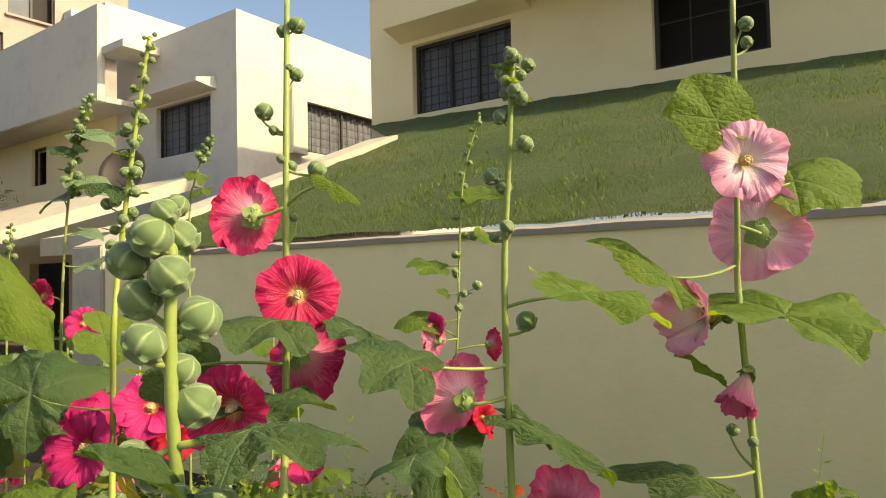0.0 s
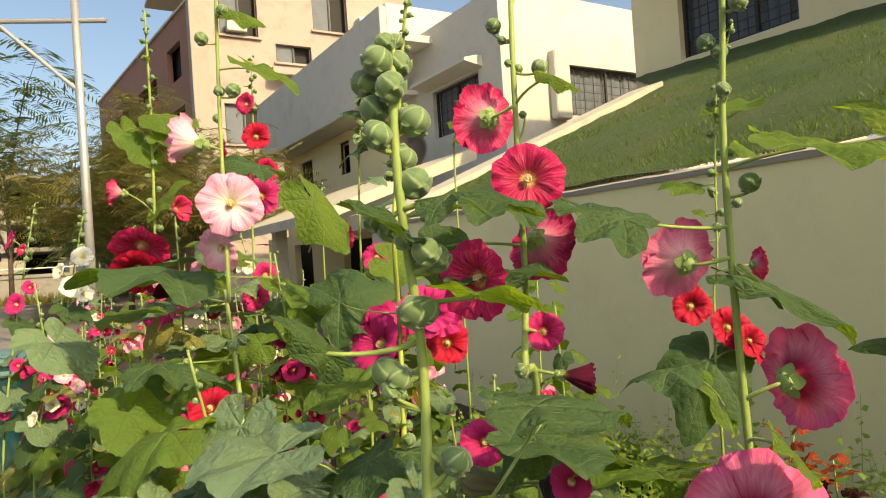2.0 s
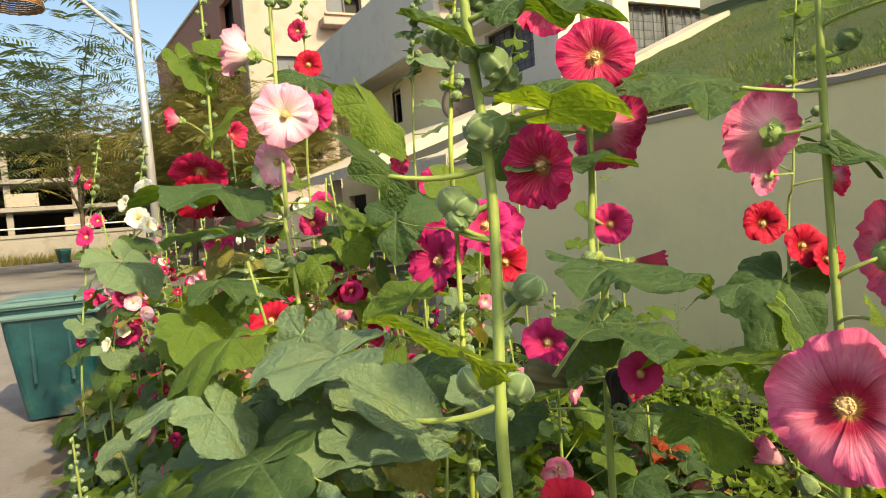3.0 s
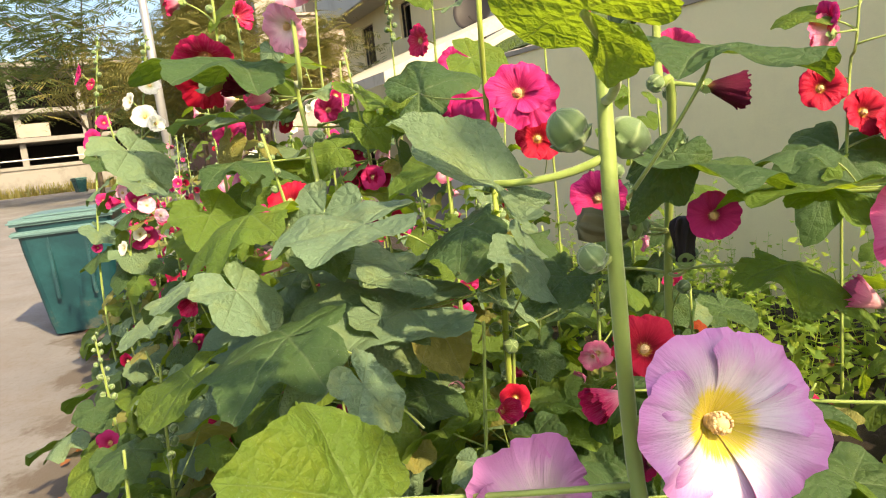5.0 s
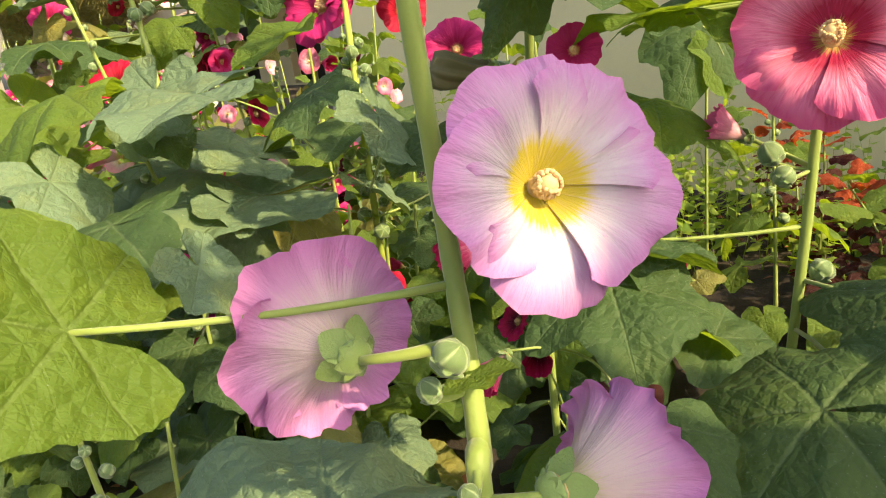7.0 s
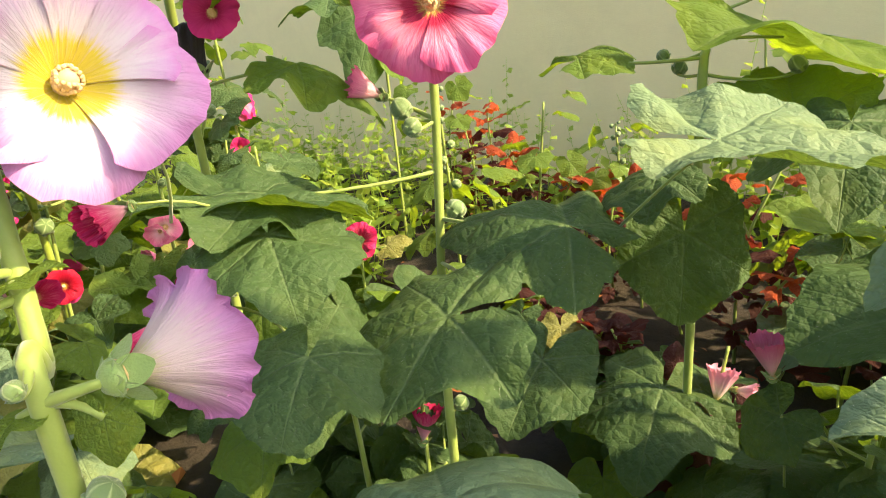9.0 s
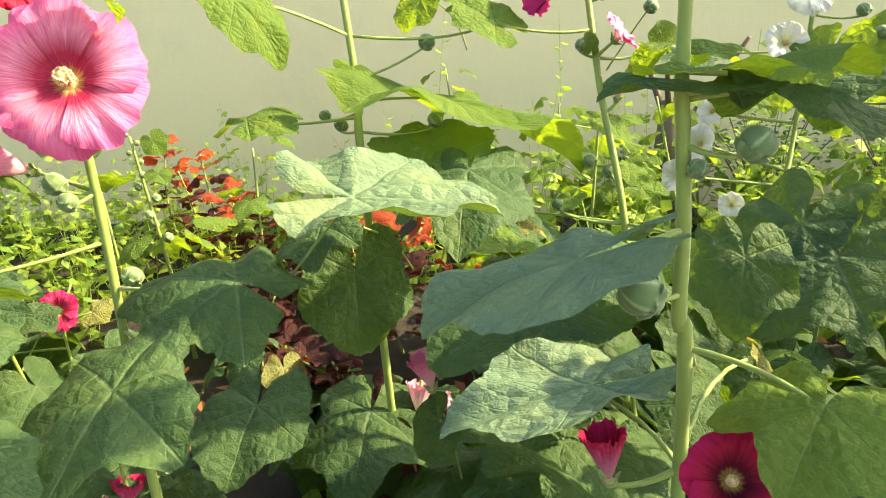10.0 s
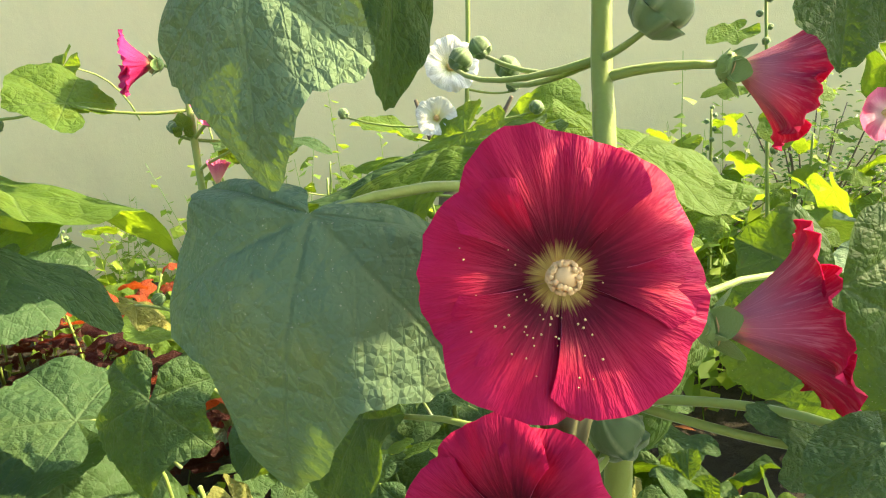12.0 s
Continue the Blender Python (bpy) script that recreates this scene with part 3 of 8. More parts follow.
# blades along the lawn, thickest at the wall edge
bm = bmesh.new()
for k in range(26000):
    f = rng.random()
    y = WALL_Y + 0.16 + (f ** 2.0) * 5.5
    x = rng.uniform(ramp_x(min(y, 6.9)) + 0.05, 2.6)
    z = lawn_height(x, y)
    h = rng.uniform(0.02, 0.05) * (1.6 if rng.random() < 0.08 else 1)
    a, w = rng.uniform(0, 6.28), rng.uniform(0.002, 0.004) * (1 + f)
    dx, dy = w * math.cos(a), w * math.sin(a)
    lean = Vector((rng.gauss(0, 0.45), rng.gauss(-0.15, 0.45), 1)) * h
    p = Vector((x, y, z - 0.02))
    v = [bm.verts.new(p + Vector((dx, dy, 0))), bm.verts.new(p - Vector((dx, dy, 0))), bm.verts.new(p + lean * 0.6 - Vector((dx, dy, 0)) * 0.7), bm.verts.new(p + lean)]
    bm.faces.new(v)



BLADE = thin_green("grass_blade", (0.065, 0.125, 0.020), (0.17, 0.26, 0.03), 0.3)
WEED = thin_green("weed_leaf", (0.13, 0.23, 0.04), (0.42, 0.58, 0.05), 0.5)
tagged(part("lawn_grass", bm, BLADE), "short uneven grass on the sloping lawn", "grass", kind="stuff")

# ---- plant materials ----
def leaf_mat(name, top, back, vein, rough=0.62, thru=0.34):
    """Quilted two-sided leaf that lets light through; paler veins and yellowed patches."""
    m = Nodes(name)
    uv = m.t.nodes.new("ShaderNodeUVMap").outputs[0]
    info = m.t.nodes.new("ShaderNodeObjectInfo")
    ribs = leaf_ribs(m, uv)
    shift = m.node("ShaderNodeVectorMath")
    shift.operation = "ADD"
    m.t.links.new(m.coord.outputs["Object"], shift.inputs[0])
    comb = m.node("ShaderNodeCombineXYZ", Z=m.math("MULTIPLY", info.outputs["Random"], 40.0))
    m.t.links.new(comb.outputs[0], shift.inputs[1])
    vor = m.node("ShaderNodeTexVoronoi", Scale=7.5)
    vor.feature = "DISTANCE_TO_EDGE"
    m.t.links.new(shift.outputs[0], vor.inputs["Vector"])
    net = m.ramp(vor.outputs["Distance"], (0.0, 1.0), (0.09, 0.0))
    vor2 = m.node("ShaderNodeTexVoronoi", Scale=26.0)
    vor2.feature = "DISTANCE_TO_EDGE"
    m.t.links.new(shift.outputs[0], vor2.inputs["Vector"])
    n1 = m.node("ShaderNodeTexNoise", Scale=1.6, Detail=4.0, Roughness=0.6)
    m.t.links.new(shift.outputs[0], n1.inputs["Vector"])
    n2 = m.node("ShaderNodeTexNoise", Scale=60.0, Detail=2.0)
    m.t.links.new(shift.outputs[0], n2.inputs["Vector"])
    yellow = m.ramp(n1.outputs["Fac"], (0.50, 0.0), (0.72, 1.0))
    col = m.mix(m.math("MULTIPLY", yellow, 0.55), top, (top[0] * 2.0, top[1] * 1.45, top[2] * 0.7))
    col = m.mix(m.math("MULTIPLY", info.outputs["Random"], 0.35), col, (top[0] * 1.35, top[1] * 1.2, top[2] * 0.8))
    col = m.mix(m.math("MULTIPLY", net, 0.15), col, vein)
    col = m.mix(m.math("MULTIPLY", n2.outputs["Fac"], 0.42), col, tuple(c * 0.6 for c in top))
    sep = m.node("ShaderNodeSeparateXYZ")
    m.t.links.new(uv, sep.inputs[0])
    dx, dy = m.math("SUBTRACT", sep.outputs["X"], 0.5), m.math("SUBTRACT", sep.outputs["Y"], 0.5)
    reach = m.math("MULTIPLY", m.math("SQRT", m.math("ADD", m.math("MULTIPLY", dx, dx), m.math("MULTIPLY", dy, dy))), 2.4)
    margin = m.ramp(m.math("ADD", reach, m.math("MULTIPLY", n1.outputs["Fac"], 0.9)), (1.08, 0.0), (1.32, 1.0))
    col = m.mix(m.math("MULTIPLY", margin, 0.5), col, (top[0] * 2.4 + 0.02, top[1] * 1.7, top[2] * 0.6))
    col = m.mix(m.math("MULTIPLY", ribs, 0.5), col, vein)
    speck = m.ramp(m.noise(85, 1, 0.4), (0.73, 0.0), (0.76, 1.0))
    col = m.mix(m.math("MULTIPLY", speck, 0.5), col, (0.45, 0.43, 0.36))
    thru_col = m.mix(m.math("MULTIPLY", yellow, 0.5), back, (back[0] * 1.3, back[1] * 1.1, back[2]))
    thru_col = m.mix(m.math("MULTIPLY", vein_sum(m, ribs, net), 0.6), thru_col, tuple(c * 0.55 for c in back))
    relief = m.bump(m.math("ADD", m.math("MULTIPLY", vor.outputs["Distance"], 1.6), m.math("SUBTRACT", m.math("MULTIPLY", vor2.outputs["Distance"], 0.4), m.math("MULTIPLY", ribs, 0.35))), 0.50, 0.009)
    m.done(col, rough, 0.0, Specular_IOR_Level=0.16)
    tr = m.node("ShaderNodeBsdfTranslucent", Color=thru_col, Normal=relief)
    mix = m.t.nodes.new("ShaderNodeMixShader")
    mix.inputs[0].default_value = thru
    m.t.links.new(m.bsdf.outputs[0], mix.inputs[1])
    m.t.links.new(tr.outputs[0], mix.inputs[2])
    m.t.links.new(mix.outputs[0], m.out.inputs["Surface"])
    return m.mat


def leaf_ribs(m, uv):
    """Fine main ribs that fan out from the stalk, with side ribs leaving them slantwise."""
    sep = m.node("ShaderNodeSeparateXYZ")
    m.t.links.new(uv, sep.inputs[0])
    x = m.math("MULTIPLY", m.math("SUBTRACT", sep.outputs["X"], 0.5), 2.4)
    y = m.math("MULTIPLY", m.math("SUBTRACT", sep.outputs["Y"], 0.5), 2.4)
    turn = m.math("DIVIDE", m.math("ARCTAN2", x, y), math.pi / 3)
    r = m.math("SQRT", m.math("ADD", m.math("MULTIPLY", x, x), m.math("MULTIPLY", y, y)))
    off = m.math("ABSOLUTE", m.math("SUBTRACT", m.math("FRACT", m.math("ADD", turn, 6.5)), 0.5))
    dist = m.math("MULTIPLY", m.math("MULTIPLY", off, r), math.pi / 3)
    main = m.ramp(m.math("DIVIDE", dist, m.math("SUBTRACT", 1.25, r)), (0.006, 1.0), (0.022, 0.0))
    wave = m.math("FRACT", m.math("SUBTRACT", m.math("MULTIPLY", r, 6.0), m.math("MULTIPLY", dist, 7.0)))
    side = m.ramp(m.math("ABSOLUTE", m.math("SUBTRACT", wave, 0.5)), (0.02, 1.0), (0.07, 0.0))
    return m.math("MAXIMUM", main, m.math("MULTIPLY", side, 0.28))


def vein_sum(m, a, b):
    return m.math("MAXIMUM", a, m.math("MULTIPLY", b, 0.5))


LEAF = leaf_mat("hollyhock_leaf", (0.042, 0.082, 0.034), (0.24, 0.38, 0.015), (0.11, 0.16, 0.07), 0.60, 0.25)
LEAF_BRIGHT = leaf_mat("young_leaf", (0.100, 0.170, 0.036), (0.34, 0.48, 0.02), (0.18, 0.26, 0.08), 0.62, 0.46)
LEAF_OLD = leaf_mat("yellowing_leaf", (0.20, 0.21, 0.07), (0.4, 0.37, 0.05), (0.38, 0.36, 0.16))
LEAF_DUSTY = leaf_mat("dusty_leaf", (0.115, 0.180, 0.112), (0.22, 0.35, 0.03), (0.13, 0.19, 0.10), 0.60, 0.16)
LEAF_RED = leaf_mat("red_foliage", (0.045, 0.016, 0.017), (0.22, 0.03, 0.015), (0.10, 0.035, 0.03))

LEAF_ORANGE = leaf_mat("orange_red_foliage", (0.26, 0.05, 0.02), (0.70, 0.12, 0.02), (0.32, 0.08, 0.04), 0.55, 0.35)


def petal_mat(name, rim, mid, throat, core, vein, at=(0.17, 0.28, 0.5), thru=0.38, streak=0.55):
    """Petal colours from the eye outwards, with fine lines that fan out; light passes through."""
    m = Nodes(name)
    uv = m.t.nodes.new("ShaderNodeUVMap").outputs[0]
    sep = m.node("ShaderNodeSeparateXYZ")
    m.t.links.new(uv, sep.inputs[0])
    v = sep.outputs["Y"]
    fan = m.node("ShaderNodeCombineXYZ", X=m.math("MULTIPLY", sep.outputs["X"], 16.0), Y=m.math("MULTIPLY", v, 1.6))
    fine = m.node("ShaderNodeTexNoise", Scale=1.6, Detail=3.0, Roughness=0.6)
    m.t.links.new(fan.outputs[0], fine.inputs["Vector"])
    blot = m.noise(3.0, 3, 0.6)
    edge = m.math("ADD", v, m.math("MULTIPLY", m.math("SUBTRACT", fine.outputs["Fac"], 0.5), 0.30))
    col = m.ramp(edge, (at[0] - 0.05, core), (at[0] + 0.05, throat), (at[1], throat), (at[2], mid), (0.95, rim))
    lines = m.ramp(fine.outputs["Fac"], (0.50, 0.0), (0.68, 1.0))
    col = m.mix(m.math("MULTIPLY", lines, m.math("SUBTRACT", 0.68 * streak, m.math("MULTIPLY", v, 0.5 * streak))), col, vein)
    col = m.mix(m.math("MULTIPLY", blot, 0.22), col, tuple(c * 0.72 for c in rim))
    relief = m.bump(fine.outputs["Fac"], 0.3, 0.012)
    m.done(col, 0.6, 0.0, Specular_IOR_Level=0.25)
    tr = m.node("ShaderNodeBsdfTranslucent", Color=col, Normal=relief)
    mix = m.t.nodes.new("ShaderNodeMixShader")
    mix.inputs[0].default_value = thru
    m.t.links.new(m.bsdf.outputs[0], mix.inputs[1])
    m.t.links.new(tr.outputs[0], mix.inputs[2])
    m.t.links.new(mix.outputs[0], m.out.inputs["Surface"])
    return m.mat


PETALS = {
    "red": petal_mat("red_petal", (0.60, 0.016, 0.13), (0.54, 0.010, 0.09), (0.46, 0.03, 0.06), (0.80, 0.66, 0.25), (0.88, 0.30, 0.42), (0.19, 0.26, 0.48), 0.38, 1.1),
    "crimson": petal_mat("crimson_petal", (0.52, 0.006, 0.095), (0.42, 0.003, 0.05), (0.07, 0.0008, 0.010), (0.60, 0.50, 0.14), (0.55, 0.10, 0.18), (0.19, 0.32, 0.66), 0.40, 0.22),
    "scarlet": petal_mat("scarlet_petal", (0.50, 0.006, 0.045), (0.44, 0.005, 0.03), (0.20, 0.002, 0.010), (0.60, 0.46, 0.08), (0.74, 0.04, 0.10)),
    "pink": petal_mat("pink_petal", (0.80, 0.14, 0.35), (0.84, 0.31, 0.47), (0.40, 0.008, 0.045), (0.62, 0.56, 0.14), (0.56, 0.015, 0.12), (0.15, 0.33, 0.60), 0.34, 1.35),
    "rose": petal_mat("rose_petal", (0.80, 0.18, 0.40), (0.78, 0.26, 0.45), (0.88, 0.62, 0.70), (0.75, 0.66, 0.24), (0.95, 0.60, 0.68), (0.17, 0.30, 0.58), 0.38, 1.1),
    "magenta": petal_mat("magenta_petal", (0.62, 0.03, 0.22), (0.58, 0.025, 0.18), (0.45, 0.01, 0.10), (0.72, 0.60, 0.18), (0.75, 0.10, 0.32)),
    "blush": petal_mat("blush_petal", (0.84, 0.40, 0.58), (0.84, 0.49, 0.65), (0.92, 0.80, 0.78), (0.74, 0.70, 0.16), (0.95, 0.80, 0.84), (0.16, 0.30, 0.62), 0.38, 1.0),
    "lilac": petal_mat("lilac_pink_petal", (0.60, 0.27, 0.58), (0.62, 0.36, 0.62), (0.70, 0.66, 0.70), (0.66, 0.58, 0.012), (0.70, 0.52, 0.66), (0.36, 0.52, 0.84), 0.34, 0.45),
    "white": petal_mat("white_petal", (0.80, 0.80, 0.74), (0.82, 0.82, 0.72), (0.75, 0.76, 0.45), (0.62, 0.58, 0.08), (0.86, 0.86, 0.8)),
    "maroon": petal_mat("maroon_petal", (0.13, 0.004, 0.035), (0.11, 0.003, 0.025), (0.05, 0.001, 0.01), (0.2, 0.12, 0.03), (0.22, 0.015, 0.07)),
}


def green(name, base, thru=0.0, rough=0.6, scale=8.0, ribbed=False, mottle=0.45):
    m = Nodes(name)
    info = m.t.nodes.new("ShaderNodeObjectInfo")
    col = m.mix(m.noise(scale, 4, 0.6), base, (base[0] * 1.2, base[1] * 1.12, base[2] * 0.95))
    col = m.mix(m.math("MULTIPLY", m.noise(scale * 9, 3), mottle), col, tuple(c * 0.55 for c in base))
    col = m.mix(m.math("MULTIPLY", info.outputs["Random"], 0.3), col, (base[0] * 1.4, base[1] * 1.1, base[2] * 0.8))
    if ribbed:
        at = m.node("ShaderNodeAttribute")
        at.attribute_name = "vein"
        col = m.mix(m.math("MULTIPLY", at.outputs["Fac"], 0.8), col, (0.32, 0.40, 0.19))
        lines = m.ramp(m.noise(5, 4, 0.6), (0.50, 0.0), (0.58, 1.0))
        col = m.mix(m.math("MULTIPLY", lines, 0.3), col, (0.10, 0.16, 0.07))
    m.bump(m.noise(scale * 16, 3), 0.22, 0.006)
    return m.done(col, rough, 0.0, Subsurface_Weight=thru, Subsurface_Radius=(0.4, 0.6, 0.2), Subsurface_Scale=0.004, Sheen_Weight=0.25)


STEM = green("hairy_green_stem", (0.185, 0.265, 0.055), 0.15, 0.6, 5.0, mottle=0.18)
STEM_YELLOW = green("yellow_green_stem", (0.21, 0.29, 0.035), 0.15, 0.6, 5.0, mottle=0.12)
BUD = green("pale_green_bud", (0.092, 0.165, 0.058), 0.2, 0.65, 2.0, True)
CALYX = green("calyx_green", (0.17, 0.27, 0.08), 0.2, 0.6, 2.0, mottle=0.2)
POLLEN = plain("cream_pollen", (0.72, 0.50, 0.25), 0.8, 0, 0.3, 12.0)
WILTED = petal_mat("wilted_petal", (0.10, 0.012, 0.09), (0.13, 0.02, 0.12), (0.10, 0.02, 0.08), (0.2, 0.2, 0.1), (0.22, 0.06, 0.2))
BLACKENED = plain("blackened_petal", (0.012, 0.008, 0.012), 0.7)


# ---- plant meshes, built once and shared ----
def leaf_mesh(name, seed, na, nr, lobe=0.13, droop=0.16, fold=0.10, wave=0.06):
    """A rounded, shallowly lobed blade: its stalk meets it at the origin, its point lies near y = 1."""
    rng = random.Random(seed)
    ph = [rng.uniform(0, 6.28) for _ in range(10)]
    bm = bmesh.new()
    uvl = bm.loops.layers.uv.new("UVMap")
    span = radians(170)
    lobes = radians(60)
    grid = []
    for j in range(nr + 1):
        s = (j / nr) ** 0.85
        row = []
        for i in range(na + 1):
            a = -span + 2 * span * i / na
            deg = abs(math.degrees(a))
            body = 0.97 - 0.27 * min(1, deg / 100) ** 1.2 + 0.03 * math.cos(2 * a)
            if deg > 140:
                body *= 1 - 0.50 * ((deg - 140) / 30) ** 2
            deep = lobe * (1 + 0.45 * math.sin(2.3 * a + ph[0]))
            out = body * (1 + deep * (math.cos(a / lobes * 2 * math.pi) - 0.3) * (1 if deg < 140 else 0.5))
            out *= 1 + 0.07 * noise.noise(Vector((a * 1.3, ph[1], seed)))
            if j == nr:
                out *= 1 + 0.035 * (abs(math.sin(a * 15 + ph[2])) - 0.6) + rng.uniform(-0.010, 0.010)
            r = s * out
            x, y = r * math.sin(a), r * math.cos(a)
            off = abs((a / lobes + 0.5) % 1.0 - 0.5)                      # 0 on a main vein, 0.5 between two
            z = 0.13 * r * (off * 2) ** 0.8 - droop * r * r + fold * abs(x) * (0.4 + r) - 0.5 * droop * max(0.0, y) ** 3
            z += wave * s ** 2.5 * (math.sin(2 * a + ph[3]) + 0.6 * math.sin(5 * a + ph[4]) + 0.45 * math.sin(9 * a + ph[7])) + 0.012 * math.sin(13 * r + ph[5]) * s
            z += 0.03 * noise.noise(Vector((x * 3 + ph[6], y * 3, seed))) + 0.012 * noise.noise(Vector((x * 8 + ph[6], y * 8, seed)))
            row.append((bm.verts.new((x, y, z)), (0.5 + x / 2.4, 0.5 + y / 2.4)))
            if j == 0:
                break
        grid.append(row)
    def face(vs):
        f = bm.faces.new([v for v, _ in vs])
        for lp, (_, uv) in zip(f.loops, vs):
            lp[uvl].uv = uv
    for i in range(na):
        face((grid[0][0], grid[1][i + 1], grid[1][i]))
    for j in range(1, nr):
        for i in range(na):
            face((grid[j][i], grid[j][i + 1], grid[j + 1][i + 1], grid[j + 1][i]))
    return mesh_of(name, bm, LEAF, True)


SHAPES = [(0.05, 0.12, 0.06, 0.05), (0.09, 0.20, -0.14, 0.07), (0.04, 0.16, 0.02, 0.06), (0.11, 0.26, -0.22, 0.08),
          (0.07, 0.08, 0.12, 0.07), (0.10, 0.18, -0.10, 0.05), (0.05, 0.30, 0.04, 0.08), (0.08, 0.14, -0.26, 0.06)]
LEAVES = [leaf_mesh("leaf", 10 + k, 88, 9, *SHAPES[k]) for k in range(8)]
MID_LEAVES = [leaf_mesh("leaf", 25 + k, 46, 5, *SHAPES[k]) for k in range(8)]
SMALL_LEAVES = [leaf_mesh("leaf", 40 + k, 30, 3, *SHAPES[k]) for k in range(8)]
HANGING_LEAVES = [leaf_mesh("leaf", 90, 88, 12, 0.10, 0.42, -0.16, 0.05)]
for v in HANGING_LEAVES[0].vertices:                     # short behind the stalk
    if v.co.y < 0:
        v.co.y *= 0.3
        v.co.z += 0.25 * v.co.y
NARROW_LEAVES = [leaf_mesh("leaf", 60 + k, 60, 6, 0.08, 0.20, (0.3, -0.3, 0.1)[k], 0.05) for k in range(3)]


def petal_mesh(name, seed, cup, flare=1.8, nu=22, nv=13, half=54.0, ruffle=0.06, add_to=None, turn=0.0):
    """One broad petal, its one side lying over its neighbour; crimped towards the rim."""
    rng = random.Random(seed)
    ph = [rng.uniform(0, 6.28) for _ in range(6)]
    notch, reflex = rng.uniform(0.0, 0.08), rng.uniform(0.04, 0.20)
    bm = add_to or bmesh.new()
    uvl = bm.loops.layers.uv.verify()
    rows = []
    for j in range(nv + 1):
        v = 0.04 + 0.96 * j / nv
        row = []
        for i in range(nu + 1):
            u = -1 + 2 * i / nu
            a = radians(turn) + radians(half) * u * (0.78 + 0.22 * v ** 0.6)
            rim = 0.12 * noise.noise(Vector((u * 1.7, ph[0], seed))) + 0.035 * noise.noise(Vector((u * 8, ph[1], seed))) - notch * math.exp(-((u - 0.3 * math.sin(ph[5])) / 0.13) ** 2)
            r = v * (1 - 0.26 * abs(u) ** 2.6 * v) * (1 + v ** 5 * rim)
            z = cup * (1 - (1 - v) ** flare) + 0.045 * u * v - reflex * v ** 4
            z += ruffle * v ** 2.4 * (2.6 * noise.noise(Vector((u * 2.6, v * 0.8, ph[2]))) + 1.5 * noise.noise(Vector((u * 6, v * 1.2, ph[3]))))
            z += 0.028 * v ** 5 * math.sin(u * 21 + ph[4] + 2 * noise.noise(Vector((u * 4, 0, ph[0])))) + 0.007 * v * math.sin(u * 33 + ph[5])
            r *= 1 - 0.35 * max(0, cup - 0.5) * v
            row.append((bm.verts.new((r * math.sin(a), r * math.cos(a), z)), (0.5 + u / 2, v)))
        rows.append(row)
    for a, b in zip(rows, rows[1:]):
        for i in range(nu):
            vs = (a[i], a[i + 1], b[i + 1], b[i])
            f = bm.faces.new([q for q, _ in vs])
            for lp, (_, uv) in zip(f.loops, vs):
                lp[uvl].uv = uv
    return bm


CUPS = {"open": (0.34, 2.0, 56.0), "bowl": (0.55, 1.8, 57.0), "funnel": (0.95, 1.5, 50.0), "half": (1.5, 1.25, 56.0)}
def two_sided(bm):
    """Gives a petal its thickness: an outer skin just behind the inner one, with a look of its own."""
    bm.normal_update()
    up = sum((f.normal.z for f in bm.faces), 0.0)
    geom = bmesh.ops.duplicate(bm, geom=bm.verts[:] + bm.edges[:] + bm.faces[:])["geom"]
    for g in geom:
        if isinstance(g, bmesh.types.BMVert):
            g.co -= g.normal * (0.008 if up > 0 else -0.008)
        elif isinstance(g, bmesh.types.BMFace):
            g.material_index = 1
    return bm


PETAL_MESHES = {kind: [mesh_of("petal", two_sided(petal_mesh("petal", 100 + k, c, fl, half=h)), (PETALS["red"], PETALS["red"]), True) for k in range(9)] for kind, (c, fl, h) in CUPS.items()}
PETAL_BACKS = {
    "lilac": petal_mat("lilac_petal_back", (0.60, 0.24, 0.55), (0.62, 0.32, 0.58), (0.66, 0.56, 0.56), (0.58, 0.56, 0.34), (0.66, 0.46, 0.60), (0.22, 0.40, 0.72), 0.34, 0.6),
    "red": petal_mat("red_petal_back", (0.58, 0.015, 0.13), (0.60, 0.05, 0.18), (0.74, 0.36, 0.46), (0.72, 0.58, 0.50), (0.86, 0.46, 0.56), (0.15, 0.24, 0.56), 0.38, 1.2),
    "crimson": petal_mat("crimson_petal_back", (0.50, 0.006, 0.07), (0.50, 0.02, 0.11), (0.62, 0.22, 0.36), (0.60, 0.44, 0.42), (0.80, 0.36, 0.52), (0.15, 0.26, 0.62), 0.38, 1.4),
    "rose": petal_mat("rose_petal_back", (0.76, 0.16, 0.36), (0.78, 0.26, 0.44), (0.84, 0.50, 0.58), (0.70, 0.62, 0.40), (0.92, 0.56, 0.64), (0.16, 0.30, 0.60), 0.38, 1.2),
}


def corolla_mesh(seed, kind):
    c, fl, h = CUPS[kind]
    bm = bmesh.new()
    for k in range(5):
        petal_mesh("petal", seed + k, c, fl, 8, 6, h, 0.06, bm, 72 * k)
    return mesh_of("corolla", bm, PETALS["red"], True)


COROLLAS = {kind: [corolla_mesh(200 + 10 * k, kind) for k in range(5)] for kind in CUPS}


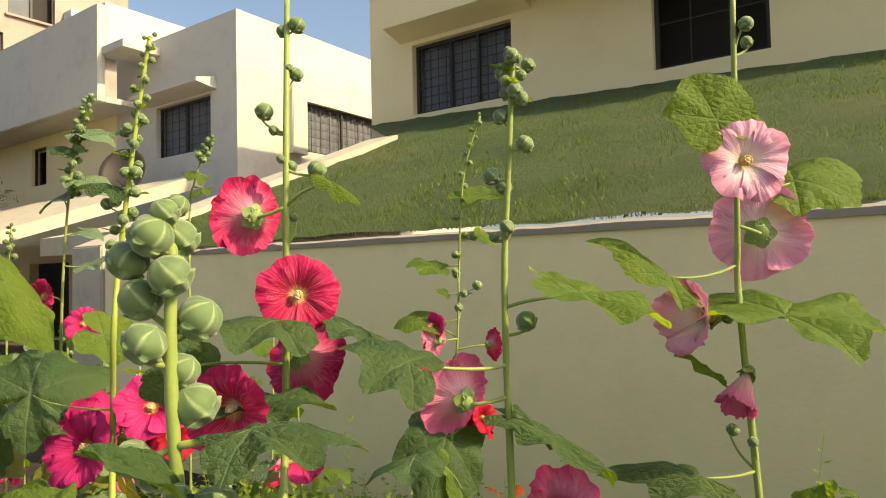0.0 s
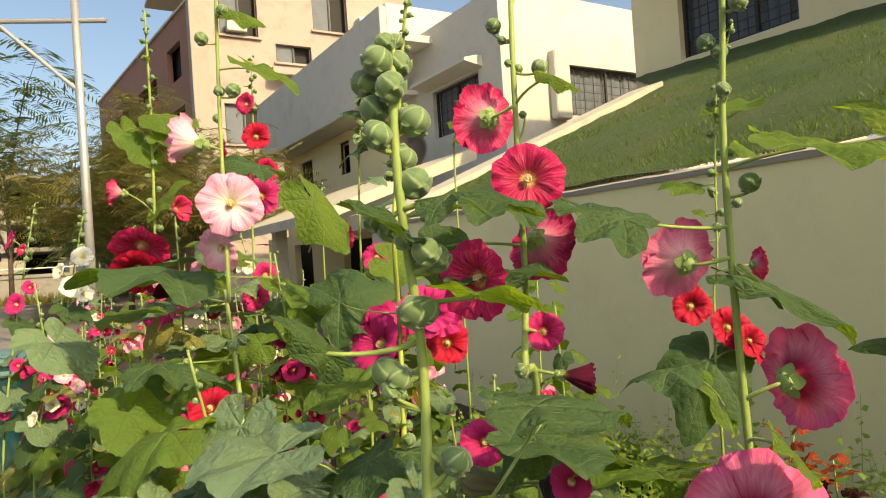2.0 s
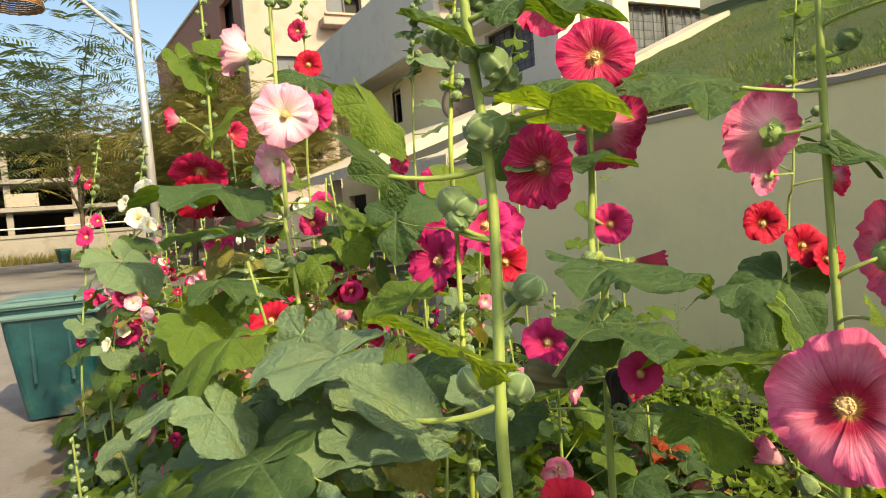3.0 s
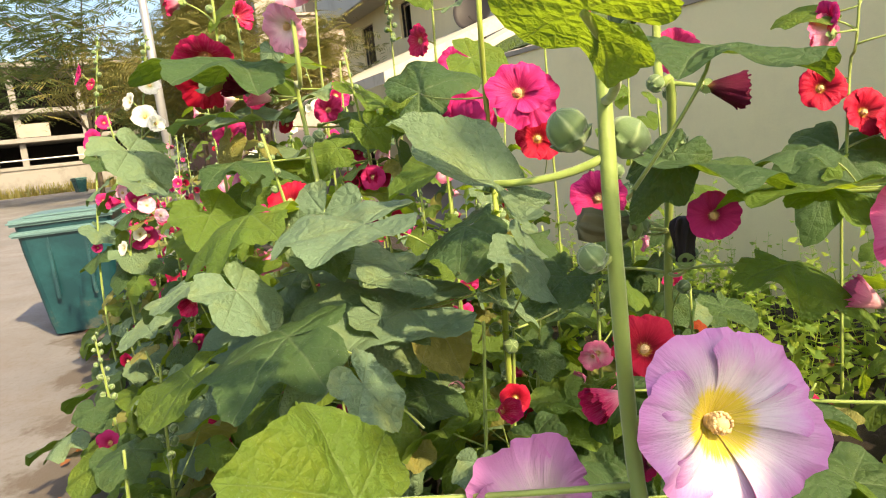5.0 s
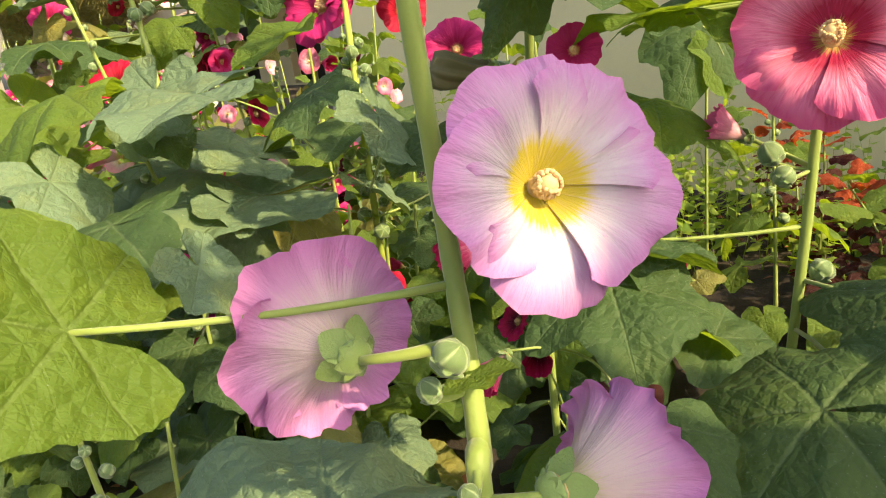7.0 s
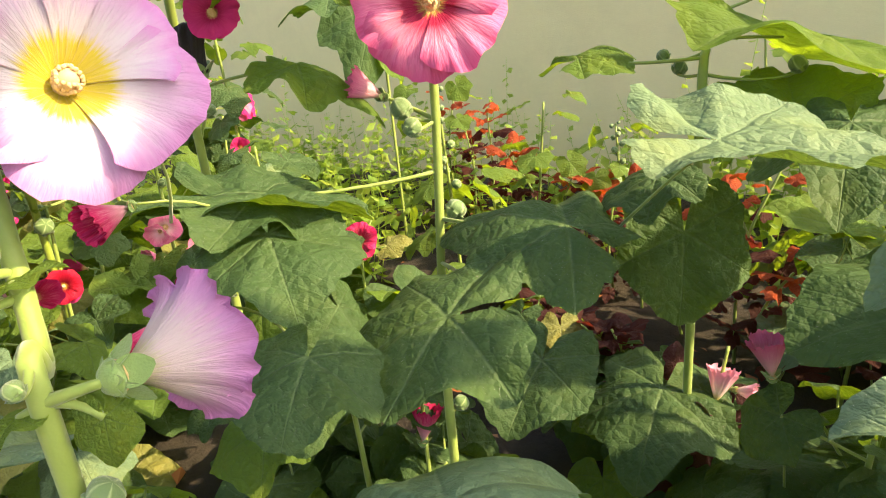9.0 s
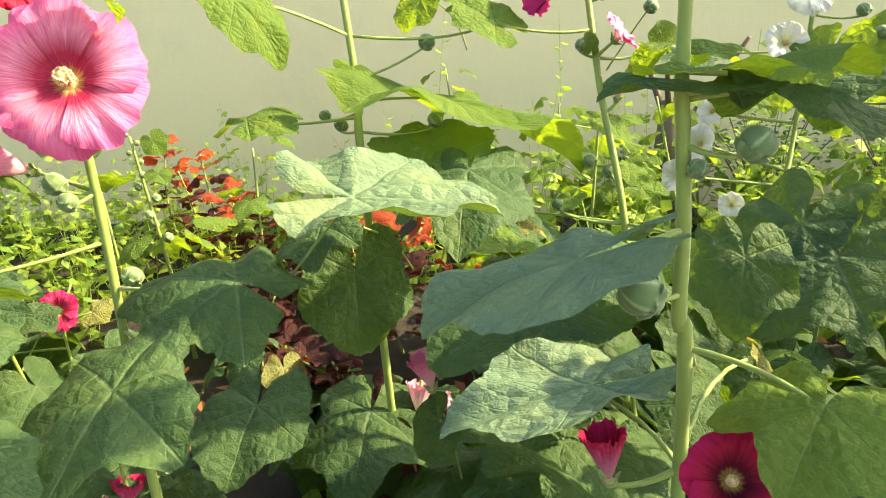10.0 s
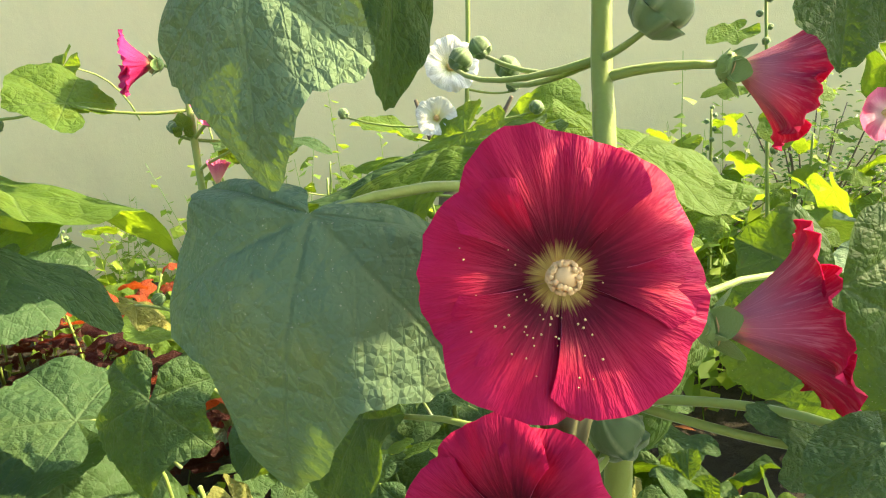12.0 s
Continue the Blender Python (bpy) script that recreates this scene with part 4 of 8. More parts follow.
def lathe(profile, sides, ripple=0.0, folds=5, twist=0.0, bm=None, squash=1.0):
    bm = bm or bmesh.new()
    rings = []
    for k, (r, z) in enumerate(profile):
        ring = []
        for q in range(sides):
            a = 2 * math.pi * q / sides + twist * k
            rr = r * (1 + ripple * math.cos(folds * 2 * math.pi * q / sides))
            ring.append(bm.verts.new((rr * math.cos(a), rr * math.sin(a) * squash, z)))
        rings.append(ring)
    for a, b in zip(rings, rings[1:]):
        for q in range(sides):
            bm.faces.new((a[q], a[(q + 1) % sides], b[(q + 1) % sides], b[q]))
    bm.faces.new(rings[0][::-1]), bm.faces.new(rings[-1])
    return bm


def centre_mesh():
    bm = lathe([(0.16, 0.02), (0.12, 0.06), (0.06, 0.10), (0.06, 0.14), (0.088, 0.17), (0.096, 0.25), (0.07, 0.32), (0.02, 0.355)], 12)
    rng = random.Random(5)
    for k in range(110):
        a, h = k * 2.4, rng.uniform(0.15, 0.35)
        r = 0.105 * math.sqrt(max(0.05, 1 - ((h - 0.25) / 0.13) ** 2))
        bmesh.ops.create_icosphere(bm, subdivisions=1, radius=rng.uniform(0.015, 0.024), matrix=Matrix.Translation((r * math.cos(a), r * math.sin(a), h)))
    return mesh_of("stamen_column", bm, POLLEN, True)


def sepals(bm, count, length, width, spread, z0, curl):
    for k in range(count):
        a = 2 * math.pi * k / count
        c, s = math.cos(a), math.sin(a)
        rows = []
        for j in range(6):
            v = j / 5
            w = width * math.sin(math.pi * (0.18 + 0.82 * v) * 0.97) ** 0.8
            r, z = 0.10 + spread * v ** 1.1, z0 + length * v - curl * v * v
            rows.append([bm.verts.new((c * r - s * w * q, s * r + c * w * q, z - 0.06 * (1 - abs(q)) * -1 * (1 - v))) for q in (-1, -0.4, 0.4, 1)])
        for p, q in zip(rows, rows[1:]):
            for i in range(3):
                bm.faces.new((p[i], p[i + 1], q[i + 1], q[i]))
    return bm


def calyx_mesh():
    bm = lathe([(0.05, -0.12), (0.14, -0.08), (0.20, 0.0), (0.19, 0.05)], 15, 0.05)
    sepals(bm, 5, 0.36, 0.17, 0.27, -0.02, 0.06)
    sepals(bm, 7, 0.08, 0.06, 0.14, -0.08, 0.0)
    return mesh_of("calyx", bm, CALYX, True)


def bud_mesh(seed, tall=1.15, sides=40):
    """A closed bud: five ribbed sepals that meet in a point, over a collar of small bracts; one closed skin."""
    rng = random.Random(seed)
    bm = bmesh.new()
    lay = bm.verts.layers.float.new("vein")
    prof = [(0.10, -1.00, 0, 6), (0.45, -0.96, 0.06, 6), (0.80, -0.70, 0.14, 6), (0.96, -0.38, 0.16, 6), (1.00, -0.26, 0.20, 6), (0.93, -0.28, 0.05, 5), (1.02, 0.0, 0.05, 5),
            (1.00, 0.36, 0.06, 5), (0.88, 0.70 * tall, 0.08, 5), (0.66, 0.97 * tall, 0.12, 5), (0.38, 1.14 * tall, 0.2, 5), (0.08, 1.24 * tall, 0.0, 5)]
    twist = rng.choice((-1, 1)) * 0.05
    rings = []
    for k, (r, z, ripple, folds) in enumerate(prof):
        ring = []
        for q in range(sides):
            a = 2 * math.pi * q / sides
            c = math.cos(folds * a)
            ridge = 1 - abs(math.sin(folds * a / 2)) * 2 * 0.5
            rr = r * (1 + ripple * (c if folds == 6 else (1.2 * abs(math.cos(folds * a / 2)) - 0.7)))
            v = bm.verts.new((rr * math.cos(a + twist * k), rr * math.sin(a + twist * k), z))
            v.co += 0.03 * noise.noise_vector(v.co * 2 + Vector((seed * 3, 0, 0)))
            v[lay] = max(0.0, 1 - abs(math.sin(folds * a / 2)) * 5) if folds == 5 else 0.5 * (c > 0.6)
            ring.append(v)
        rings.append(ring)
    for a, b in zip(rings, rings[1:]):
        for q in range(sides):
            bm.faces.new((a[q], a[(q + 1) % sides], b[(q + 1) % sides], b[q]))
    bm.faces.new(rings[0][::-1]), bm.faces.new(rings[-1])
    return mesh_of("bud", bm, BUD, True)


def wilted_mesh(seed):
    prof = [(0.20, 0), (0.30, 0.15), (0.26, 0.45), (0.34, 0.9), (0.42, 1.25), (0.36, 1.5), (0.1, 1.6)]
    bm = lathe(prof, 40, 0.22, 7, 0.18)
    for v in bm.verts:
        v.co += 0.08 * noise.noise_vector(v.co * 2.5 + Vector((seed, 0, 0)))
    return mesh_of("rolled_petals", bm, WILTED, True)


CENTRE, CALYX_MESH = centre_mesh(), calyx_mesh()
FAR_CENTRE = mesh_of("stamen_column", lathe([(0.14, 0.02), (0.06, 0.10), (0.10, 0.17), (0.11, 0.25), (0.07, 0.33), (0.02, 0.355)], 9, 0.08, 4, 0.3), POLLEN, True)
BUDS = [bud_mesh(k, (0.82, 0.95, 0.72)[k % 3]) for k in range(4)]
FAR_BUDS = [bud_mesh(k, (0.82, 0.95, 0.72)[k % 3], 15) for k in range(4)]
WILT = [wilted_mesh(k) for k in range(2)]


def shared(name, me, parent, m, material=None, label=""):
    ob = new(name, me)
    ob.parent = parent
    ob.matrix_basis = m
    if material is not None:
        ob.material_slots[0].link = "OBJECT"
        ob.material_slots[0].material = material
    return tagged(ob, label)


def frame_of(axis, hint=(0, 0, 1)):
    """A turn whose z runs along axis and whose y leans to the hint."""
    z = Vector(axis).normalized()
    y = Vector(hint) - z * z.dot(Vector(hint))
    if y.length < 1e-3:
        y = z.orthogonal()
    y.normalize()
    return Matrix((y.cross(z), y, z)).transposed()


def hollyhock(stem, radius, label, top_radius=None, hero=True, mat=None):
    """A plant: an empty at the foot and its stem, which runs through the points given, foot first."""
    foot = Vector(stem[0])
    ob = empty("hollyhock", Matrix.Translation(foot), label=label, category="hollyhock", group="hollyhocks in the bed")
    pts = [Vector(p) - foot for p in stem]
    fine = []
    for k in range(len(pts) - 1):
        a, b, c, d = pts[max(k - 1, 0)], pts[k], pts[k + 1], pts[min(k + 2, len(pts) - 1)]
        for q in range(6):
            t = q / 6
            fine.append(0.5 * (2 * b + (c - a) * t + (2 * a - 5 * b + 4 * c - d) * t * t + (3 * b - a - 3 * c + d) * t ** 3))
    fine.append(pts[-1])
    tip = top_radius or radius * 0.45
    n = len(fine) - 1
    rad = [(radius + (tip - radius) * (k / n)) * (1 + 0.035 * math.sin(k * 2.1)) for k in range(n + 1)]
    part("stem", tube(fine, rad, 10 if hero else 6), mat or STEM, ob, smooth=True)
    return {"ob": ob, "foot": foot, "line": fine, "rad": rad}


def stalk(plant, end, out, thick, sag=0.25, lower=0.05):
    """A stalk from the stem to end (in the plant's frame); out is the way it arrives."""
    line = plant["line"]
    if line is None:
        return
    k = min(range(len(line)), key=lambda q: (line[q] - end).length + (0.0 if line[q].z < end.z + 0.02 else 0.25))
    foot = line[k]
    if (end - foot).length > 0.26:                      # a leaf that rises from the ground on a long stalk of its own
        low = end.z < 0.62
        foot = Vector((end.x - out[0] * 0.12, end.y - out[1] * 0.12 + 0.06, 0.0 if low else end.z - 0.12))
        part("stalk", tube(bezier(foot, foot.lerp(end, 0.6) + Vector((0.03, 0.03, 0.04)), end, 7), [0.0017 * (1.3 - 0.4 * q / 6) for q in range(7)], 6), STEM, plant["ob"], smooth=True)
        return
    if (end - foot).length < plant["rad"][k] * 1.3:
        return
    mid = foot.lerp(end, 0.55) + Vector(out) * -0.2 * (end - foot).length + Vector((0, 0, sag * 0.1 * (end - foot).length))
    part("stalk", tube(bezier(foot, mid, end, 7), [thick * (1.25 - 0.4 * q / 6) for q in range(7)], 7), STEM, plant["ob"], smooth=True)


def long_stalk(plant, height, end, thick=0.0024):
    """A stalk that leaves the stem at the given height and bends down to end."""
    end = Vector(end) - plant["foot"]
    foot = min(plant["line"], key=lambda q: abs(q.z + plant["foot"].z - height))
    mid = foot.lerp(end, 0.6) + Vector((0, 0, 0.06))
    part("stalk", tube(bezier(foot, mid, end, 8), [thick * (1.25 - 0.4 * q / 7) for q in range(8)], 7), STEM, plant["ob"], smooth=True)


def leaf(plant, base, tip, normal, kind=0, mat=None, wide=1.0, meshes=None, petiole=True, thick=0.0024):
    """A leaf whose stalk meets the blade at base and whose point lies at tip; normal is its upper side."""
    meshes = meshes or LEAVES
    if mat is None and plant["foot"].x < -0.9 and kind % 2 == 0:      # dust from the yard
        mat = LEAF_DUSTY
    base, tip = Vector(base) - plant["foot"], Vector(tip) - plant["foot"]
    y = tip - base
    size = y.length
    y.normalize()
    z = Vector(normal) - y * y.dot(Vector(normal))
    z.normalize()
    rot = Matrix((y.cross(z), y, z)).transposed().to_4x4()
    m = Matrix.Translation(base) @ rot @ Matrix.Diagonal((size * wide, size, size, 1))
    shared("leaf", meshes[kind % len(meshes)], plant["ob"], m, mat)
    if petiole:
        stalk(plant, base - z * 0.03 * size, y + z * 0.15, thick)


def flower(plant, kind, at, facing, radius, cup="open", turn=0.0, stalked=True, full=True, back=True):
    """A bloom with five petals round a column of stamens; facing is the way it looks."""
    at, facing = Vector(at) - plant["foot"], Vector(facing).normalized()
    m = Matrix.Translation(at) @ frame_of(facing).to_4x4() @ Matrix.Diagonal((radius, radius, radius, 1)) @ pose(0, 0, 0, 0, 0, turn)
    mat = PETALS[kind]
    if full:
        fl = shared("flower", CENTRE, plant["ob"], m, None, FLOWER_WORDS[kind])
        for k in range(5):
            shared("petal", PETAL_MESHES[cup][(2 * k + int(turn)) % 9], fl, pose(0, 0, 0, 0, 0, 72 * k), mat)
            fl.children[-1].material_slots[1].link = "OBJECT"
            fl.children[-1].material_slots[1].material = PETAL_BACKS.get(kind, mat)
        if back:
            shared("calyx", CALYX_MESH, fl, Matrix.Translation((0, 0, -0.05)) @ Matrix.Diagonal((0.9, 0.9, {"open": 0.35, "bowl": 0.6, "funnel": 0.9, "half": 1.1}[cup], 1)))
    else:
        fl = shared("flower", COROLLAS[cup][int(turn) % 5], plant["ob"], m, mat, FLOWER_WORDS[kind])
        shared("stamen_column", FAR_CENTRE, fl, pose(0, 0, 0))
    if stalked:
        stalk(plant, at - facing * radius * 0.12, facing, 0.003)


def pollen_mesh():
    bm, rng = bmesh.new(), random.Random(8)
    for k in range(46):
        a, v = rng.gauss(-1.57, 0.8), rng.uniform(0.22, 0.72)
        z = 0.34 * (1 - (1 - v) ** 2.0) - 0.06 * v ** 4 + 0.03
        bmesh.ops.create_icosphere(bm, subdivisions=1, radius=rng.uniform(0.005, 0.010), matrix=Matrix.Translation((v * math.cos(a), v * math.sin(a), z)))
    return mesh_of("pollen", bm, POLLEN, True)


FLOWER_WORDS = {"red": "deep red bloom with yellow eye", "crimson": "crimson bloom with dark throat", "scarlet": "scarlet bloom", "pink": "bright pink bloom with red eye",
                "rose": "rose pink bloom with pale throat", "magenta": "magenta bloom", "blush": "pale pink bloom", "lilac": "lilac pink bloom with white and yellow throat",
                "white": "white bloom with yellow eye", "maroon": "dark maroon bloom"}


def bud(plant, at, way, radius, kind=0, stalked=True, meshes=None):
    at, way = Vector(at) - plant["foot"], Vector(way).normalized()
    m = Matrix.Translation(at) @ frame_of(way).to_4x4() @ Matrix.Diagonal((radius, radius, radius, 1))
    shared("bud", (meshes or BUDS)[kind % 4], plant["ob"], m)
    if stalked:
        stalk(plant, at - way * radius * 0.85, way, 0.0022)


def wilt(plant, at, way, size, mat=None, kind=0):
    """A spent bloom: petals rolled up over a green calyx; at is the calyx."""
    at, way = Vector(at) - plant["foot"], Vector(way).normalized()
    m = Matrix.Translation(at) @ frame_of(way).to_4x4() @ Matrix.Diagonal((size, size, size, 1))
    w = shared("spent_flower", WILT[kind % 2], plant["ob"], m, mat, "shrivelled spent bloom")
    shared("calyx", CALYX_MESH, w, Matrix.Diagonal((1.6, 1.6, 1.6, 1)))
    stalk(plant, at - way * size * 0.2, way, 0.0028)


def spike(plant, first, last, count, size0, size1, seed=0, bracts=True, meshes=None):
    """Buds crowding the top of the stem, smaller towards the tip."""
    rng = random.Random(seed)
    line = plant["line"]
    for k in range(count):
        f = k / max(1, count - 1)
        q = (first + (last - first) * f) * (len(line) - 1)
        i = min(int(q), len(line) - 2)
        p = line[i].lerp(line[i + 1], q - i)
        size = (size0 + (size1 - size0) * f) * rng.uniform(0.85, 1.15)
        a = k * 2.4 + rng.uniform(-0.3, 0.3)
        way = Vector((math.cos(a), math.sin(a), 0.55 + 0.5 * f))
        at = p + Vector((math.cos(a), math.sin(a), 0.35)) * (size * 1.25 + plant["rad"][i])
        bud(plant, at + plant["foot"], way, size, k, False, meshes)
        if bracts and k % 2 == 0:
            b = a + 0.7
            base = p + Vector((math.cos(b), math.sin(b), 0.1)) * size
            tip = base + Vector((math.cos(b), math.sin(b), 0.25)) * size * rng.uniform(1.8, 3.0)
            leaf(plant, base + plant["foot"], tip + plant["foot"], (0, 0, 1), k, LEAF_BRIGHT, 0.6, SMALL_LEAVES, False)

# ---- the hollyhocks nearest the path ----

p = hollyhock([(-0.299, 0.202, 0.030), (-0.299, 0.202, 0.795), (-0.312, 0.214, 0.859), (-0.333, 0.227, 0.922), (-0.350, 0.236, 0.973), (-0.343, 0.227, 1.112), (-0.382, 0.258, 1.296), (-0.389, 0.249, 1.470), (-0.400, 0.257, 1.596)], 0.0062, "green hollyhock thick with buds and lilac pink blooms low down", 0.0040)
flower(p, "lilac", (-0.313, 0.262, 0.980), (0.930, -0.215, 0.299), 0.0574, "bowl", 20)
flower(p, "lilac", (-0.364, 0.181, 0.909), (-0.95, -0.12, 0.10), 0.0575, "bowl", 50)
flower(p, "lilac", (-0.277, 0.228, 0.852), (0.08, 0.98, -0.12), 0.0530, "funnel", 10)
bud(p, (-0.308, 0.202, 0.919), (0.474, 0.450, 0.757), 0.0084, 0)
bud(p, (-0.326, 0.200, 0.896), (-0.264, -0.351, 0.898), 0.0060, 1)
bud(p, (-0.280, 0.207, 0.798), (0.474, 0.450, 0.757), 0.0087, 2)
bud(p, (-0.291, 0.191, 0.863), (-0.264, -0.351, 0.898), 0.0048, 3)
leaf(p, (-0.309, 0.195, 0.842), (-0.326, 0.173, 0.838), (0.076, 0.105, 0.992), 1, LEAF_BRIGHT, wide=0.69, meshes=SMALL_LEAVES)
leaf(p, (-0.317, 0.216, 0.900), (-0.305, 0.234, 0.906), (0.076, 0.105, 0.992), 2, LEAF_BRIGHT, wide=0.69, meshes=SMALL_LEAVES)
leaf(p, (-0.276, 0.216, 0.837), (-0.270, 0.209, 0.815), (0.629, -0.470, 0.619), 3, LEAF_BRIGHT, wide=0.88, meshes=SMALL_LEAVES)
bud(p, (-0.347, 0.264, 1.226), (0.453, 0.477, 0.753), 0.0123, 0)
bud(p, (-0.368, 0.219, 1.156), (-0.019, -0.509, 0.861), 0.0121, 1)
bud(p, (-0.353, 0.251, 1.149), (0.453, 0.477, 0.753), 0.0127, 2)
bud(p, (-0.342, 0.210, 1.084), (-0.019, -0.509, 0.861), 0.0083, 3)
bud(p, (-0.351, 0.239, 1.130), (0.453, 0.477, 0.753), 0.0046, 4)
bud(p, (-0.397, 0.240, 1.580), (0.632, 0.267, 0.728), 0.0133, 0)
bud(p, (-0.402, 0.264, 1.579), (-0.030, -0.606, 0.795), 0.0120, 1)
bud(p, (-0.420, 0.238, 1.565), (0.632, 0.267, 0.728), 0.0128, 2)
bud(p, (-0.387, 0.247, 1.554), (-0.030, -0.606, 0.795), 0.0132, 3)
bud(p, (-0.390, 0.270, 1.525), (0.632, 0.267, 0.728), 0.0144, 4)
bud(p, (-0.413, 0.242, 1.538), (-0.030, -0.606, 0.795), 0.0127, 5)
bud(p, (-0.392, 0.233, 1.512), (0.632, 0.267, 0.728), 0.0131, 6)
bud(p, (-0.387, 0.265, 1.468), (-0.030, -0.606, 0.795), 0.0142, 7)
bud(p, (-0.394, 0.260, 1.491), (0.632, 0.267, 0.728), 0.0109, 8)
bud(p, (-0.366, 0.260, 1.405), (-0.030, -0.606, 0.795), 0.0121, 9)
bud(p, (-0.410, 0.235, 1.437), (0.632, 0.267, 0.728), 0.0117, 10)
bud(p, (-0.402, 0.245, 1.426), (-0.030, -0.606, 0.795), 0.0092, 11)
bud(p, (-0.374, 0.249, 1.353), (0.632, 0.267, 0.728), 0.0145, 12)
bud(p, (-0.409, 0.236, 1.298), (-0.030, -0.606, 0.795), 0.0133, 13)
bud(p, (-0.403, 0.236, 1.284), (0.632, 0.267, 0.728), 0.0107, 14)
bud(p, (-0.393, 0.247, 1.595), (-0.030, -0.606, 0.795), 0.0091, 15)
bud(p, (-0.405, 0.264, 1.602), (0.632, 0.267, 0.728), 0.0077, 16)
bud(p, (-0.370, 0.257, 1.354), (0.525, 0.420, 0.740), 0.0123, 0)
bud(p, (-0.382, 0.279, 1.398), (0.034, -0.558, 0.829), 0.0127, 1)
bud(p, (-0.401, 0.243, 1.428), (0.525, 0.420, 0.740), 0.0112, 2)
bud(p, (-0.377, 0.244, 1.416), (0.034, -0.558, 0.829), 0.0079, 3)
bud(p, (-0.399, 0.241, 1.293), (0.525, 0.420, 0.740), 0.0121, 4)
bud(p, (-0.399, 0.233, 1.282), (0.034, -0.558, 0.829), 0.0075, 5)
bud(p, (-0.346, 0.267, 1.227), (0.525, 0.420, 0.740), 0.0113, 6)
bud(p, (-0.366, 0.262, 1.217), (0.034, -0.558, 0.829), 0.0081, 7)
leaf(p, (-0.339, 0.289, 1.365), (-0.277, 0.317, 1.359), (-0.30, 0.16, 0.94), 0, LEAF_BRIGHT, wide=0.85)
leaf(p, (-0.406, 0.178, 1.324), (-0.404, 0.143, 1.362), (0.910, 0.201, 0.363), 1, wide=0.45)
leaf(p, (-0.347, 0.279, 1.454), (-0.313, 0.337, 1.461), (0.167, -0.023, 0.986), 3, wide=0.62)
leaf(p, (-0.374, 0.234, 1.424), (-0.396, 0.198, 1.455), (0.162, 0.061, 0.985), 4, wide=0.38)
leaf(p, (-0.493, 0.470, 1.213), (-0.450, 0.580, 1.198), (0.226, -0.060, 0.972), 2, wide=0.62)
leaf(p, (-0.269, 0.160, 1.206), (-0.302, 0.120, 1.236), (-0.182, 0.395, 0.901), 2, LEAF_BRIGHT, wide=0.85)
leaf(p, (-0.382, 0.173, 1.132), (-0.407, 0.128, 1.175), (0.59, 0.30, 0.74), 4, LEAF_DUSTY, wide=0.72)
leaf(p, (-0.401, 0.07, 0.953), (-0.365, 0.002, 1.008), (0.701, -0.222, 0.678), 0, LEAF_BRIGHT, wide=0.80, thick=0.0019)
leaf(p, (-0.442, 0.176, 0.763), (-0.549, 0.102, 0.774), (0.149, 0.037, 0.988), 2, LEAF_DUSTY, wide=0.88)
leaf(p, (-0.310, 0.199, 0.749), (-0.370, 0.206, 0.753), (0.076, 0.105, 0.992), 5, wide=0.82)

p = hollyhock([(-0.871, 0.766, 0.030), (-0.871, 0.766, 0.806), (-0.756, 0.682, 1.173), (-0.762, 0.666, 1.204), (-0.830, 0.733, 1.360), (-0.815, 0.726, 1.727), (-0.887, 0.798, 2.060)], 0.0075, "tall hollyhock with deep red blooms and a bare bud spike", 0.0050)
flower(p, "red", (-0.777, 0.713, 1.524), (0.741, -0.671, -0.022), 0.0654, "open", 10)
flower(p, "red", (-0.859, 0.699, 1.650), (-0.972, 0.169, 0.160), 0.0689, "bowl", 30)
flower(p, "red", (-0.837, 0.762, 1.422), (-0.277, 0.883, -0.378), 0.0779, "bowl", 60)
flower(p, "red", (-0.836, 0.645, 1.356), (0.308, -0.948, -0.082), 0.0752, "bowl")
flower(p, "scarlet", (-0.576, 0.447, 0.907), (0.707, -0.267, 0.655), 0.0387, "bowl", 40)
flower(p, "red", (-0.668, 0.499, 0.817), (-0.060, -0.992, -0.115), 0.0387, "half", 10)
flower(p, "red", (-0.625, 0.479, 0.696), (-0.009, -0.896, -0.444), 0.0355, "half", 10)
flower(p, "magenta", (-0.715, 0.712, 1.006), (0.434, -0.814, 0.386), 0.0374, "open", 10)
flower(p, "crimson", (-0.732, 0.593, 0.660), (-0.175, -0.811, 0.558), 0.0311, "bowl")
flower(p, "crimson", (-0.701, 0.593, 0.630), (0.707, -0.707, -0.004), 0.0311, "half")
leaf(p, (-0.654, 0.786, 0.932), (-0.542, 0.818, 0.902), (0.086, 0.005, 0.996), 3, LEAF_BRIGHT, wide=0.79)
flower(p, "maroon", (-0.722, 0.703, 1.188), (0.484, 0.850, -0.209), 0.0412, "half")
flower(p, "magenta", (-0.844, 0.775, 1.243), (0.905, -0.373, 0.205), 0.0403, "bowl", 10)
flower(p, "magenta", (-0.972, 0.715, 1.019), (0.701, -0.655, 0.283), 0.0502, "bowl", 10)
wilt(p, (-0.784, 0.723, 0.927), (-0.055, 0.025, 0.998), 0.0455, BLACKENED)
wilt(p, (-0.822, 0.662, 0.988), (-0.357, -0.916, 0.185), 0.0571)
bud(p, (-0.852, 0.788, 1.992), (0.669, 0.032, 0.742), 0.0141, 0)
bud(p, (-0.881, 0.781, 1.985), (-0.229, -0.598, 0.768), 0.0101, 1)
bud(p, (-0.843, 0.777, 1.901), (0.669, 0.032, 0.742), 0.0123, 2)
bud(p, (-0.845, 0.763, 1.907), (-0.229, -0.598, 0.768), 0.0081, 3)
